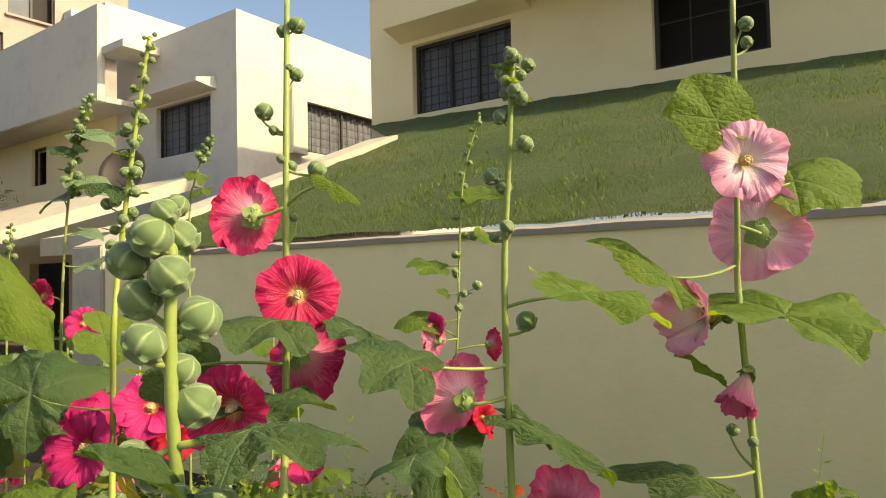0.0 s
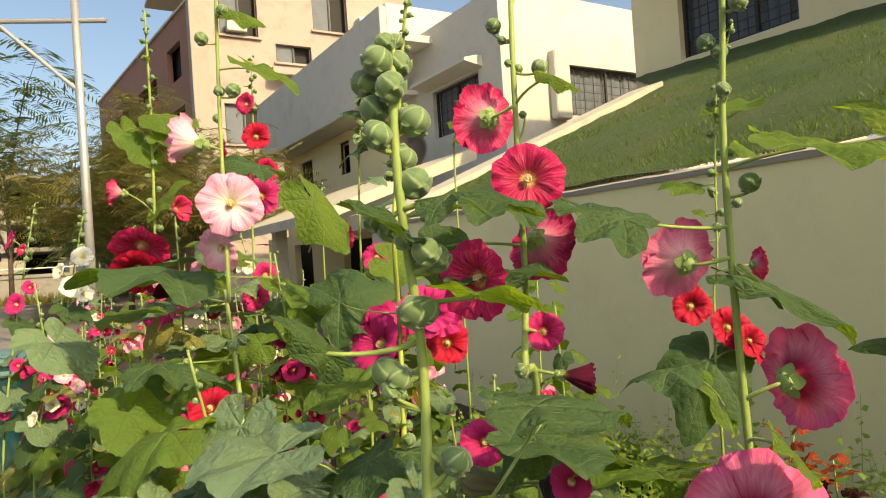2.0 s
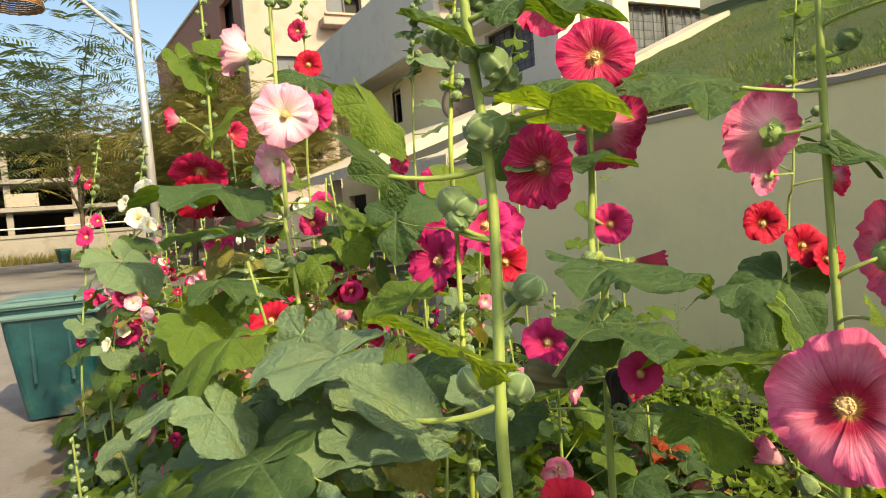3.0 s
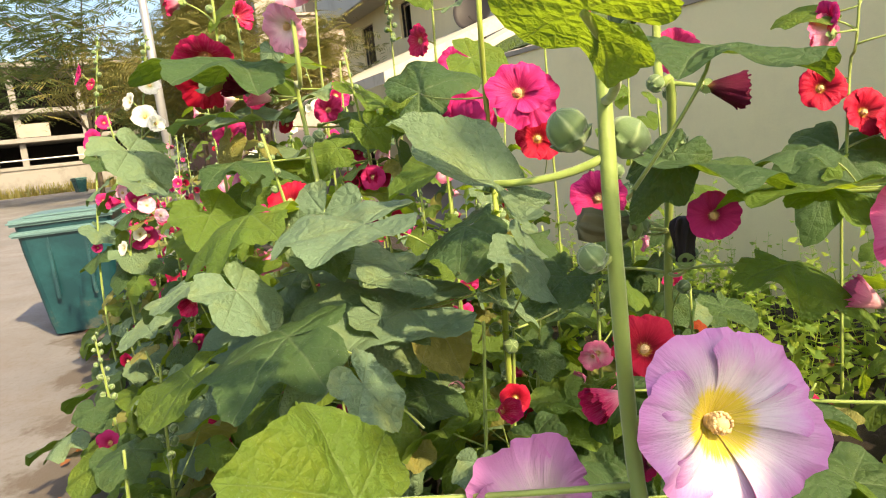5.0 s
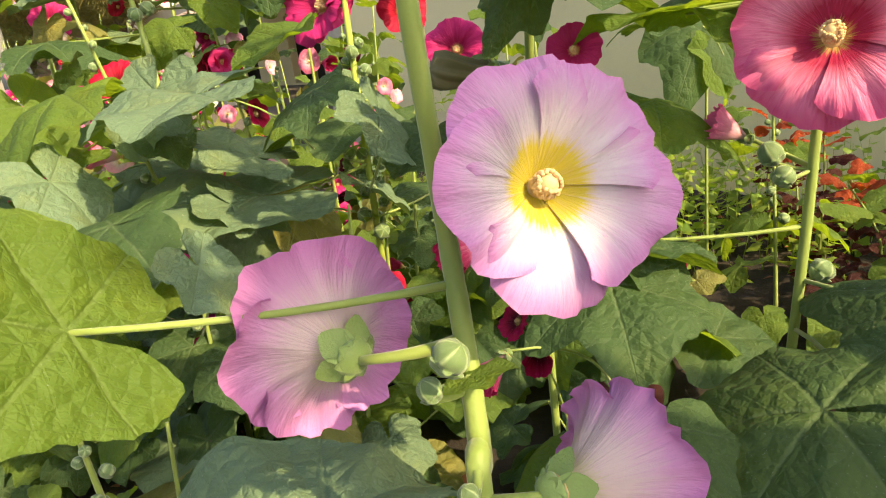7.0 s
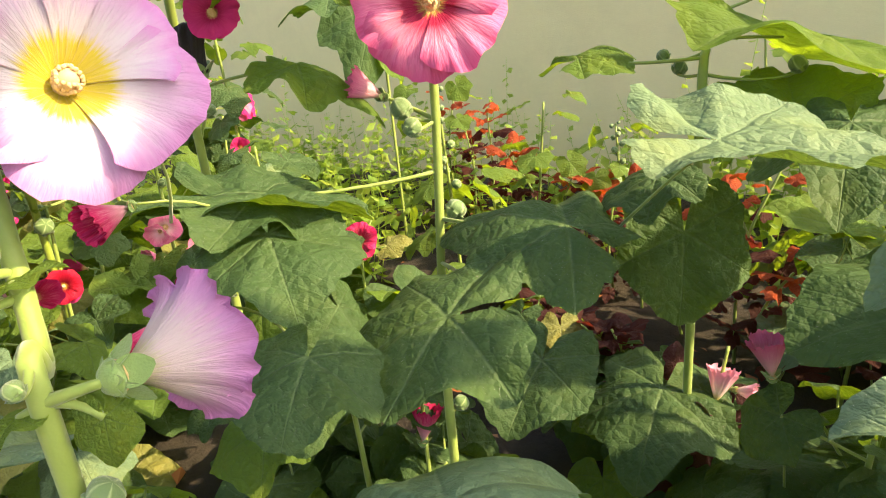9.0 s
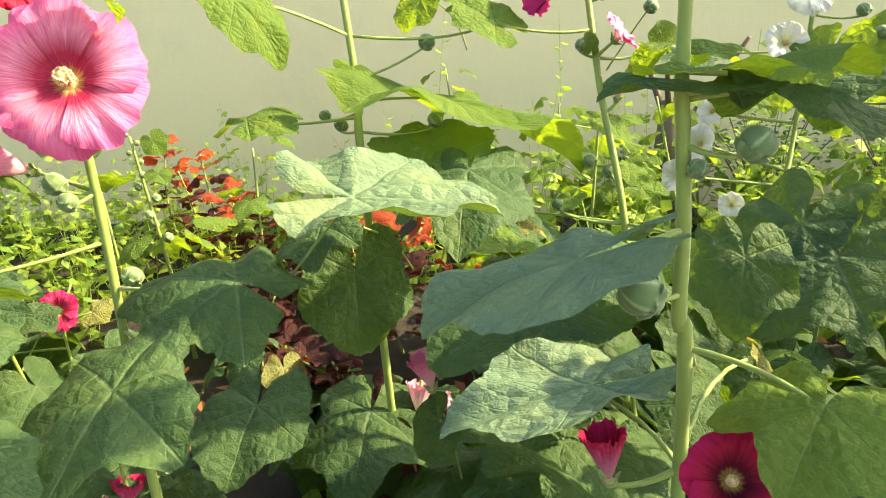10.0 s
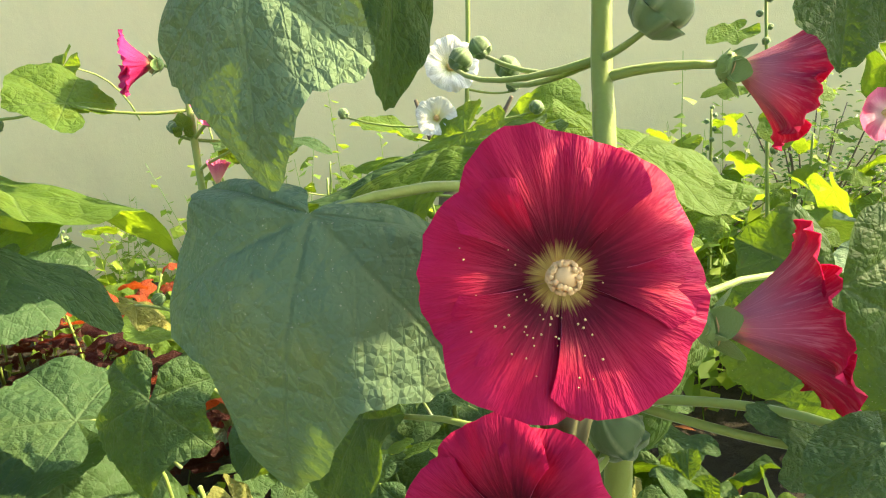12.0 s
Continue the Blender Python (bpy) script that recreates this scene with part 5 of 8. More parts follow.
bud(p, (-0.876, 0.734, 1.833), (0.669, 0.032, 0.742), 0.0145, 4)
bud(p, (-0.849, 0.731, 1.796), (-0.229, -0.598, 0.768), 0.0079, 5)
bud(p, (-0.765, 0.747, 1.724), (0.669, 0.032, 0.742), 0.0145, 6)
bud(p, (-0.814, 0.740, 1.649), (-0.229, -0.598, 0.768), 0.0070, 7)
bud(p, (-0.814, 0.736, 1.733), (0.669, 0.032, 0.742), 0.0093, 8)
bud(p, (-0.819, 0.719, 1.743), (-0.229, -0.598, 0.768), 0.0069, 9)
bud(p, (-0.755, 0.653, 1.198), (0.453, 0.477, 0.753), 0.0120, 0)
bud(p, (-0.778, 0.711, 1.116), (-0.019, -0.509, 0.861), 0.0134, 1)
bud(p, (-0.763, 0.686, 1.183), (0.453, 0.477, 0.753), 0.0095, 2)
bud(p, (-0.824, 0.671, 0.989), (-0.019, -0.509, 0.861), 0.0148, 3)
bud(p, (-0.848, 0.780, 0.868), (0.453, 0.477, 0.753), 0.0112, 4)
leaf(p, (-0.840, 0.655, 1.358), (-0.743, 0.756, 1.359), (0.143, -0.163, 0.976), 0, wide=0.48)
leaf(p, (-0.911, 0.591, 1.412), (-0.865, 0.651, 1.374), (0.772, -0.561, 0.299), 3, wide=0.97)
leaf(p, (-0.776, 0.663, 1.486), (-0.848, 0.567, 1.501), (0.220, -0.092, 0.971), 1, wide=0.69)
leaf(p, (-0.706, 0.635, 1.092), (-0.635, 0.775, 1.052), (0.153, 0.034, 0.988), 0, wide=0.69)
leaf(p, (-0.709, 0.634, 1.103), (-0.709, 0.567, 1.048), (0.617, -0.610, 0.498), 3, wide=0.70)
leaf(p, (-0.646, 0.637, 0.784), (-0.529, 0.739, 0.753), (0.054, -0.093, 0.994), 4, wide=0.58)
leaf(p, (-0.597, 0.622, 0.744), (-0.497, 0.548, 0.701), (0.169, -0.238, 0.956), 5, wide=1.10)
leaf(p, (-0.693, 0.600, 0.784), (-0.769, 0.559, 0.810), (0.054, 0.096, 0.994), 6, wide=0.86)
leaf(p, (-0.735, 0.746, 1.702), (-0.696, 0.775, 1.678), (0.200, -0.246, 0.948), 1, LEAF_BRIGHT, wide=0.41, meshes=NARROW_LEAVES)
leaf(p, (-0.956, 0.620, 0.900), (-0.949, 0.552, 0.860), (0.287, -0.033, 0.957), 4, wide=1.14)
leaf(p, (-0.725, 0.780, 1.467), (-0.677, 0.845, 1.430), (0.272, -0.132, 0.953), 2, wide=0.69)

p = hollyhock([(-0.457, 0.774, 0.030), (-0.457, 0.774, 0.379), (-0.485, 0.823, 0.526), (-0.472, 0.844, 0.910), (-0.479, 0.845, 1.270), (-0.487, 0.855, 1.536), (-0.476, 0.856, 1.704), (-0.463, 0.856, 1.877)], 0.0080, "hollyhock with rose and bright pink blooms beside the path", 0.0040)
flower(p, "rose", (-0.531, 0.814, 1.362), (-0.930, 0.250, 0.267), 0.0663, "bowl", 15)
flower(p, "pink", (-0.446, 0.817, 0.991), (0.319, -0.857, 0.405), 0.1004, "open", 12)
flower(p, "pink", (-0.429, 0.876, 1.186), (0.237, 0.969, 0.065), 0.0799, "bowl", 30)
flower(p, "rose", (-0.549, 0.834, 0.878), (-0.601, -0.636, 0.484), 0.0382, "half")
bud(p, (-0.459, 0.844, 1.870), (0.669, 0.032, 0.742), 0.0105, 0)
bud(p, (-0.449, 0.877, 1.861), (-0.229, -0.598, 0.768), 0.0100, 1)
bud(p, (-0.482, 0.854, 1.849), (0.669, 0.032, 0.742), 0.0100, 2)
bud(p, (-0.458, 0.848, 1.819), (-0.229, -0.598, 0.768), 0.0112, 3)
bud(p, (-0.458, 0.873, 1.809), (0.669, 0.032, 0.742), 0.0086, 4)
bud(p, (-0.486, 0.854, 1.784), (-0.229, -0.598, 0.768), 0.0107, 5)
bud(p, (-0.448, 0.859, 1.740), (0.669, 0.032, 0.742), 0.0126, 6)
bud(p, (-0.501, 0.849, 1.696), (-0.229, -0.598, 0.768), 0.0128, 7)
bud(p, (-0.486, 0.860, 1.679), (0.669, 0.032, 0.742), 0.0114, 8)
bud(p, (-0.475, 0.846, 1.617), (-0.229, -0.598, 0.768), 0.0105, 9)
bud(p, (-0.501, 0.852, 1.604), (0.669, 0.032, 0.742), 0.0071, 10)
bud(p, (-0.464, 0.877, 1.478), (-0.229, -0.598, 0.768), 0.0149, 11)
bud(p, (-0.487, 0.803, 0.843), (0.474, 0.450, 0.757), 0.0126, 0)
bud(p, (-0.512, 0.819, 0.864), (-0.264, -0.351, 0.898), 0.0141, 1)
bud(p, (-0.465, 0.860, 0.713), (0.474, 0.450, 0.757), 0.0148, 2)
bud(p, (-0.472, 0.806, 0.503), (-0.264, -0.351, 0.898), 0.0117, 3)
bud(p, (-0.457, 0.808, 0.416), (0.474, 0.450, 0.757), 0.0120, 4)
spike(p, 0.93, 1, 8, 0.011, 0.005, 3)
leaf(p, (-0.382, 0.890, 1.520), (-0.274, 0.968, 1.483), (0.209, -0.260, 0.943), 0, LEAF_BRIGHT, wide=0.55, thick=0.0024)
leaf(p, (-0.540, 0.689, 1.436), (-0.602, 0.643, 1.476), (0.239, -0.303, 0.923), 1, wide=1.06, thick=0.0026)
leaf(p, (-0.423, 0.863, 1.316), (-0.344, 0.920, 1.261), (0.177, -0.213, 0.961), 2, wide=0.41)
leaf(p, (-0.479, 0.849, 1.340), (-0.426, 0.887, 1.315), (0.200, -0.246, 0.948), 1, wide=0.55, meshes=SMALL_LEAVES)
leaf(p, (-0.597, 0.777, 1.040), (-0.730, 0.721, 1.029), (0.054, 0.096, 0.994), 0, LEAF_BRIGHT, wide=0.76, thick=0.0028)
leaf(p, (-0.589, 0.781, 1.041), (-0.493, 0.811, 1.021), (0.039, 0.135, 0.990), 3, LEAF_BRIGHT, wide=0.48)
leaf(p, (-0.114, 0.844, 0.826), (0.066, 0.887, 0.806), (0.090, -0.188, 0.978), 4, LEAF_DUSTY, wide=0.74, thick=0.003)
leaf(p, (0.009, 1.053, 0.801), (0.009, 0.889, 0.766), (0.009, 0.016, 1.000), 5, wide=0.82)
leaf(p, (-0.276, 0.808, 0.724), (-0.435, 0.813, 0.758), (0.077, -0.155, 0.985), 3, wide=1.01)
leaf(p, (-0.203, 0.951, 0.753), (-0.283, 0.908, 0.723), (0.084, -0.174, 0.981), 1, wide=0.88)
leaf(p, (-0.346, 0.624, 0.676), (-0.489, 0.554, 0.642), (0.077, -0.155, 0.985), 6, wide=1.06)
leaf(p, (-0.437, 0.496, 0.675), (-0.397, 0.408, 0.655), (0.096, -0.022, 0.995), 7, wide=1.14)
leaf(p, (-0.435, 1.069, 0.349), (-0.442, 0.919, 0.301), (0.05, -0.15, 0.98), 2, wide=1.0)
leaf(p, (-0.173, 0.984, 0.663), (-0.159, 0.924, 0.550), (0.281, -0.606, 0.744), 0, wide=0.97)
leaf(p, (-0.226, 1.122, 0.306), (-0.222, 0.944, 0.275), (0.05, -0.2, 0.97), 1, wide=1.0)
leaf(p, (0.066, 0.994, 0.324), (0.002, 0.843, 0.349), (0.05, -0.2, 0.97), 5, wide=1.0)
leaf(p, (-0.242, 0.431, 0.619), (-0.341, 0.552, 0.559), (0.05, -0.25, 0.97), 7, LEAF_DUSTY, wide=1.05)
leaf(p, (-0.632, 0.667, 0.781), (-0.735, 0.535, 0.823), (0.025, -0.045, 0.999), 1, wide=0.69)
leaf(p, (-0.386, 0.800, 1.116), (-0.366, 0.837, 1.067), (0.264, -0.063, 0.963), 2, LEAF_BRIGHT, wide=0.69)

p = hollyhock([(-0.187, 1.139, 0.030), (-0.187, 1.139, 0.800), (-0.195, 1.190, 0.937), (-0.241, 1.261, 1.474), (-0.237, 1.247, 1.624), (-0.227, 1.235, 2.042)], 0.0080, "hollyhock with pale pink blooms and broad sunlit leaves", 0.0045)
flower(p, "blush", (-0.215, 1.197, 1.727), (0.532, -0.844, 0.066), 0.0716, "open")
flower(p, "blush", (-0.209, 1.293, 1.612), (-0.281, 0.953, 0.112), 0.0888, "open", 40)
flower(p, "blush", (-0.281, 1.234, 1.465), (-0.545, -0.836, 0.060), 0.0828, "funnel", 20)
flower(p, "rose", (-0.225, 1.231, 1.374), (-0.191, -0.609, -0.770), 0.0534, "half")
flower(p, "rose", (-0.271, 1.215, 1.802), (-0.971, -0.149, 0.185), 0.0249, "half")
bud(p, (-0.208, 1.237, 1.976), (0.669, 0.032, 0.742), 0.0124, 0)
bud(p, (-0.212, 1.260, 1.950), (-0.229, -0.598, 0.768), 0.0101, 1)
bud(p, (-0.253, 1.229, 1.270), (0.669, 0.032, 0.742), 0.0107, 2)
bud(p, (-0.220, 1.218, 1.255), (-0.229, -0.598, 0.768), 0.0088, 3)
bud(p, (-0.261, 1.257, 1.463), (0.669, 0.032, 0.742), 0.0119, 4)
leaf(p, (-0.248, 1.170, 1.801), (-0.286, 1.174, 1.889), (0.541, -0.755, 0.371), 0, LEAF_BRIGHT, wide=1.14)
leaf(p, (-0.166, 1.240, 1.470), (-0.158, 1.426, 1.510), (0.191, -0.234, 0.953), 2, LEAF_BRIGHT, wide=1.03)
leaf(p, (-0.160, 1.370, 1.709), (-0.061, 1.471, 1.761), (0.310, -0.407, 0.859), 1, LEAF_BRIGHT, wide=0.79)
leaf(p, (-0.332, 1.141, 1.540), (-0.424, 1.095, 1.624), (0.405, -0.110, 0.908), 5, LEAF_BRIGHT, wide=0.53)
leaf(p, (-0.285, 1.142, 1.208), (-0.387, 1.068, 1.263), (0.177, -0.213, 0.961), 3, wide=0.41)
leaf(p, (-0.291, 1.234, 1.369), (-0.332, 1.203, 1.405), (0.200, -0.246, 0.948), 2, LEAF_BRIGHT, wide=0.55, meshes=SMALL_LEAVES)
leaf(p, (-0.367, 1.107, 0.888), (-0.308, 1.176, 0.907), (0.075, 0.016, 0.997), 1, LEAF_BRIGHT, wide=1.23)
leaf(p, (-0.085, 1.199, 0.906), (0.195, 1.218, 0.820), (0.057, 0.130, 0.990), 2, LEAF_BRIGHT, wide=0.48)
leaf(p, (0.025, 1.237, 1.007), (-0.032, 1.241, 1.045), (0.104, -0.180, 0.978), 0, LEAF_BRIGHT, wide=1.14)
leaf(p, (-0.058, 1.109, 0.802), (-0.082, 1.246, 0.853), (0.061, 0.104, 0.993), 4, LEAF_BRIGHT, wide=0.96)
leaf(p, (-0.289, 0.976, 1.075), (-0.216, 0.966, 1.012), (0.115, -0.261, 0.958), 6, LEAF_BRIGHT, wide=0.79)
bud(p, (-0.073, 1.230, 0.987), (0.610, 0.058, 0.791), 0.0139, 0)
bud(p, (-0.066, 1.213, 0.856), (-0.472, -0.110, 0.875), 0.0126, 1)
bud(p, (-0.229, 1.185, 0.860), (0.610, 0.058, 0.791), 0.0117, 2)
bud(p, (-0.251, 1.167, 0.881), (-0.472, -0.110, 0.875), 0.0099, 3)
bud(p, (-0.169, 1.220, 0.922), (0.610, 0.058, 0.791), 0.0109, 4)

p = hollyhock([(-1.483, 2.136, 0.030), (-1.483, 2.136, 0.803), (-1.321, 1.914, 0.948), (-1.322, 1.936, 1.229), (-1.289, 1.918, 1.323), (-1.281, 1.960, 1.863), (-1.218, 1.992, 2.114)], 0.0060, "slender hollyhock with scarlet blooms close to the wall", 0.0030)
flower(p, "scarlet", (-1.361, 1.850, 1.169), (0.819, -0.547, 0.172), 0.0691, "bowl", 45)
flower(p, "scarlet", (-1.307, 1.956, 1.085), (0.922, -0.298, 0.249), 0.0745, "bowl", 47)
flower(p, "rose", (-1.321, 1.858, 1.321), (-0.999, 0.045, 0.022), 0.0639, "bowl")
flower(p, "scarlet", (-1.271, 2.021, 1.019), (0.920, 0.359, 0.158), 0.0680, "bowl", 22)
flower(p, "magenta", (-1.342, 1.884, 1.363), (-0.254, -0.960, 0.121), 0.0535, "bowl", 8)
flower(p, "red", (-1.209, 1.984, 1.300), (0.475, 0.880, -0.004), 0.0596, "bowl", 22)
flower(p, "red", (-1.377, 1.893, 1.192), (-0.172, -0.862, -0.477), 0.0600, "bowl", 68)
flower(p, "scarlet", (-1.241, 1.977, 1.042), (0.928, -0.273, 0.256), 0.0596, "bowl", 10)
bud(p, (-1.227, 1.959, 1.509), (0.669, 0.032, 0.742), 0.0167, 0)
bud(p, (-1.290, 1.932, 1.431), (-0.229, -0.598, 0.768), 0.0151, 1)
bud(p, (-1.251, 1.979, 1.680), (0.669, 0.032, 0.742), 0.0118, 2)
bud(p, (-1.292, 1.916, 1.560), (-0.229, -0.598, 0.768), 0.0117, 3)
bud(p, (-1.279, 1.968, 1.819), (0.669, 0.032, 0.742), 0.0102, 4)
spike(p, 0.72, 1, 16, 0.013, 0.006, 5)
leaf(p, (-1.358, 1.889, 1.578), (-1.436, 1.832, 1.598), (0.251, -0.320, 0.913), 770, LEAF_BRIGHT, wide=0.88, meshes=SMALL_LEAVES)
leaf(p, (-1.373, 1.861, 1.384), (-1.464, 1.796, 1.413), (0.251, -0.320, 0.913), 758, LEAF_BRIGHT, wide=0.88, meshes=SMALL_LEAVES)
leaf(p, (-1.211, 2.005, 1.830), (-1.319, 1.930, 1.823), (0.251, -0.320, 0.913), 860, LEAF_BRIGHT, wide=0.88, meshes=SMALL_LEAVES)
leaf(p, (-1.322, 1.903, 1.481), (-1.343, 1.886, 1.504), (0.251, -0.320, 0.913), 790, LEAF_BRIGHT, wide=0.88, meshes=SMALL_LEAVES)
leaf(p, (-1.218, 1.991, 1.698), (-1.182, 2.019, 1.660), (0.251, -0.320, 0.913), 855, LEAF_BRIGHT, wide=0.88, meshes=SMALL_LEAVES)
leaf(p, (-1.179, 1.515, 1.021), (-1.241, 1.379, 1.015), (0.093, 0.064, 0.994), 1, wide=0.69)
leaf(p, (-1.291, 1.888, 0.881), (-1.250, 1.922, 0.737), (0.455, -0.122, 0.882), 2, LEAF_BRIGHT, wide=0.70)
leaf(p, (-1.332, 1.897, 0.982), (-1.278, 1.725, 0.819), (0.455, -0.122, 0.882), 3, wide=0.88)

p = hollyhock([(-1.450, 0.767, 0.030), (-1.450, 0.767, 0.457), (-1.400, 0.747, 0.858), (-1.573, 0.846, 1.196), (-1.496, 0.807, 1.430), (-1.541, 0.848, 1.617), (-1.518, 0.875, 1.919), (-1.499, 0.902, 2.153)], 0.0092, "hollyhock with a yellow-green stem and magenta blooms", 0.0050, mat=STEM_YELLOW)
spike(p, 0.31, 0.36, 7, 0.016, 0.013, 61)
spike(p, 0.20, 0.24, 6, 0.016, 0.013, 62)
flower(p, "magenta", (-1.596, 0.981, 1.243), (-0.637, 0.706, -0.311), 0.0892, "bowl")
flower(p, "magenta", (-1.661, 0.859, 1.172), (-0.982, 0.013, 0.187), 0.0940, "bowl", 30)
flower(p, "scarlet", (-1.704, 1.078, 1.113), (0.922, -0.291, 0.254), 0.0716, "bowl")
flower(p, "magenta", (-1.525, 0.919, 1.235), (0.700, -0.560, 0.443), 0.0833, "bowl", 20)
flower(p, "magenta", (-1.649, 0.837, 1.141), (0.249, -0.919, 0.305), 0.1042, "bowl", 20)
bud(p, (-1.504, 0.867, 1.813), (0.669, 0.032, 0.742), 0.0149, 0)
bud(p, (-1.578, 0.837, 1.739), (-0.229, -0.598, 0.768), 0.0138, 1)
bud(p, (-1.528, 0.868, 1.641), (0.669, 0.032, 0.742), 0.0138, 2)
bud(p, (-1.539, 0.836, 1.630), (-0.229, -0.598, 0.768), 0.0091, 3)
bud(p, (-1.548, 0.864, 1.915), (0.669, 0.032, 0.742), 0.0116, 4)
bud(p, (-1.515, 0.888, 1.949), (-0.229, -0.598, 0.768), 0.0116, 5)
bud(p, (-1.409, 0.709, 0.824), (0.453, 0.477, 0.753), 0.0138, 0)
bud(p, (-1.403, 0.779, 0.788), (-0.019, -0.509, 0.861), 0.0164, 1)
bud(p, (-1.413, 0.770, 0.759), (0.453, 0.477, 0.753), 0.0129, 2)
bud(p, (-1.397, 0.734, 0.819), (-0.019, -0.509, 0.861), 0.0138, 3)
bud(p, (-1.452, 0.764, 0.534), (0.453, 0.477, 0.753), 0.0147, 4)
spike(p, 0.7, 1, 30, 0.014, 0.006, 6)
leaf(p, (-1.386, 0.490, 0.784), (-1.519, 0.256, 0.810), (0.218, 0.002, 0.976), 0, wide=0.88, thick=0.003)
leaf(p, (-1.385, 0.750, 0.898), (-1.480, 0.547, 0.907), (0.116, 0.053, 0.992), 1, wide=0.69)
leaf(p, (-1.543, 0.613, 0.695), (-1.488, 0.677, 0.554), (0.455, -0.122, 0.882), 2, LEAF_OLD, wide=0.79)
leaf(p, (-1.767, 0.746, 1.281), (-1.711, 0.890, 1.340), (0.705, -0.397, 0.588), 3, wide=1.14)
leaf(p, (-1.574, 0.836, 1.914), (-1.626, 0.799, 1.924), (0.200, -0.246, 0.948), 2, wide=0.69, meshes=SMALL_LEAVES)
leaf(p, (-1.560, 0.841, 1.782), (-1.621, 0.797, 1.809), (0.200, -0.246, 0.948), 3, wide=0.69, meshes=SMALL_LEAVES)
leaf(p, (-1.382, 0.719, 0.754), (-1.333, 0.800, 0.682), (0.153, 0.034, 0.988), 4, wide=0.69)
leaf(p, (-1.474, 0.978, 0.683), (-1.532, 0.856, 0.696), (0.153, 0.034, 0.988), 5, wide=0.69)

p = hollyhock([(-1.720, 0.419, 0.030), (-1.720, 0.419, 0.810), (-1.834, 0.440, 1.092), (-1.880, 0.432, 1.328), (-1.667, 0.392, 1.347), (-1.775, 0.423, 1.818), (-1.761, 0.431, 2.217)], 0.0075, "hollyhock with pale pink blooms among big leaves", 0.0050)
flower(p, "blush", (-1.754, 0.372, 1.751), (-0.517, -0.796, 0.315), 0.0860, "funnel")
flower(p, "blush", (-1.645, 0.408, 1.576), (0.940, -0.338, -0.055), 0.0848, "open", 20)
flower(p, "blush", (-1.730, 0.402, 1.467), (0.489, -0.762, -0.425), 0.0670, "bowl")
flower(p, "rose", (-1.893, 0.373, 1.300), (-0.112, -0.952, 0.284), 0.0491, "half")
flower(p, "maroon", (-2.035, 0.339, 1.336), (0.313, -0.895, 0.317), 0.0536, "half")
flower(p, "magenta", (-1.873, 0.553, 1.617), (0.957, -0.280, 0.079), 0.0584, "bowl")
flower(p, "scarlet", (-1.731, 0.341, 1.025), (0.624, -0.377, 0.684), 0.0583, "bowl")
bud(p, (-1.741, 0.440, 2.132), (0.632, 0.267, 0.728), 0.0154, 0)
bud(p, (-1.803, 0.393, 2.064), (-0.030, -0.606, 0.795), 0.0182, 1)
bud(p, (-1.780, 0.428, 1.912), (0.632, 0.267, 0.728), 0.0156, 2)
bud(p, (-1.734, 0.455, 1.904), (-0.030, -0.606, 0.795), 0.0205, 3)
bud(p, (-1.788, 0.418, 1.835), (0.632, 0.267, 0.728), 0.0117, 4)
bud(p, (-1.842, 0.465, 1.191), (-0.030, -0.606, 0.795), 0.0161, 5)
bud(p, (-1.837, 0.433, 1.181), (0.632, 0.267, 0.728), 0.0159, 6)
leaf(p, (-1.728, 0.477, 2.129), (-1.678, 0.544, 2.099), (0.300, -0.155, 0.941), 1, LEAF_BRIGHT, wide=0.53, meshes=NARROW_LEAVES)
leaf(p, (-1.703, 0.514, 1.965), (-1.629, 0.614, 1.905), (0.300, -0.155, 0.941), 2, LEAF_BRIGHT, wide=0.53, meshes=NARROW_LEAVES)
leaf(p, (-1.542, 0.370, 1.010), (-1.519, 0.286, 0.895), (0.218, 0.002, 0.976), 0, wide=1.06)
leaf(p, (-1.897, 0.286, 1.410), (-2.013, 0.054, 1.463), (0.116, 0.053, 0.992), 1, wide=0.69)
leaf(p, (-1.972, 0.162, 1.008), (-1.920, 0.232, 0.894), (0.387, -0.085, 0.918), 2, LEAF_BRIGHT, wide=1.06)
leaf(p, (-1.933, 0.246, 1.145), (-1.856, 0.412, 1.141), (0.116, 0.053, 0.992), 3, wide=0.69)
leaf(p, (-1.652, 0.340, 0.718), (-1.778, 0.055, 0.696), (0.177, 0.023, 0.984), 4, wide=0.82)
leaf(p, (-1.735, 0.515, 1.691), (-1.807, 0.419, 1.742), (0.272, -0.132, 0.953), 5, wide=0.69)
leaf(p, (-1.759, 0.361, 0.845), (-1.704, 0.486, 0.860), (0.177, 0.023, 0.984), 6, wide=0.82)
leaf(p, (-1.373, 0.536, 1.553), (-1.324, 0.605, 1.438), (0.464, -0.287, 0.838), 7, LEAF_BRIGHT, wide=0.62)

p = hollyhock([(-2.922, 0.334, 0.030), (-2.922, 0.334, 1.087), (-2.609, 0.336, 1.324), (-2.581, 0.354, 1.960), (-2.571, 0.355, 2.413)], 0.0075, "tall hollyhock with red blooms and many side buds", 0.0040)
flower(p, "red", (-2.569, 0.299, 1.530), (0.653, -0.320, -0.687), 0.1127, "bowl")
flower(p, "red", (-2.658, 0.259, 1.721), (-0.408, -0.898, 0.163), 0.0617, "funnel")
flower(p, "red", (-2.550, 0.404, 1.644), (0.762, 0.646, 0.044), 0.0617, "funnel")
flower(p, "scarlet", (-2.523, 0.277, 1.439), (0.752, -0.294, -0.590), 0.0995, "bowl")
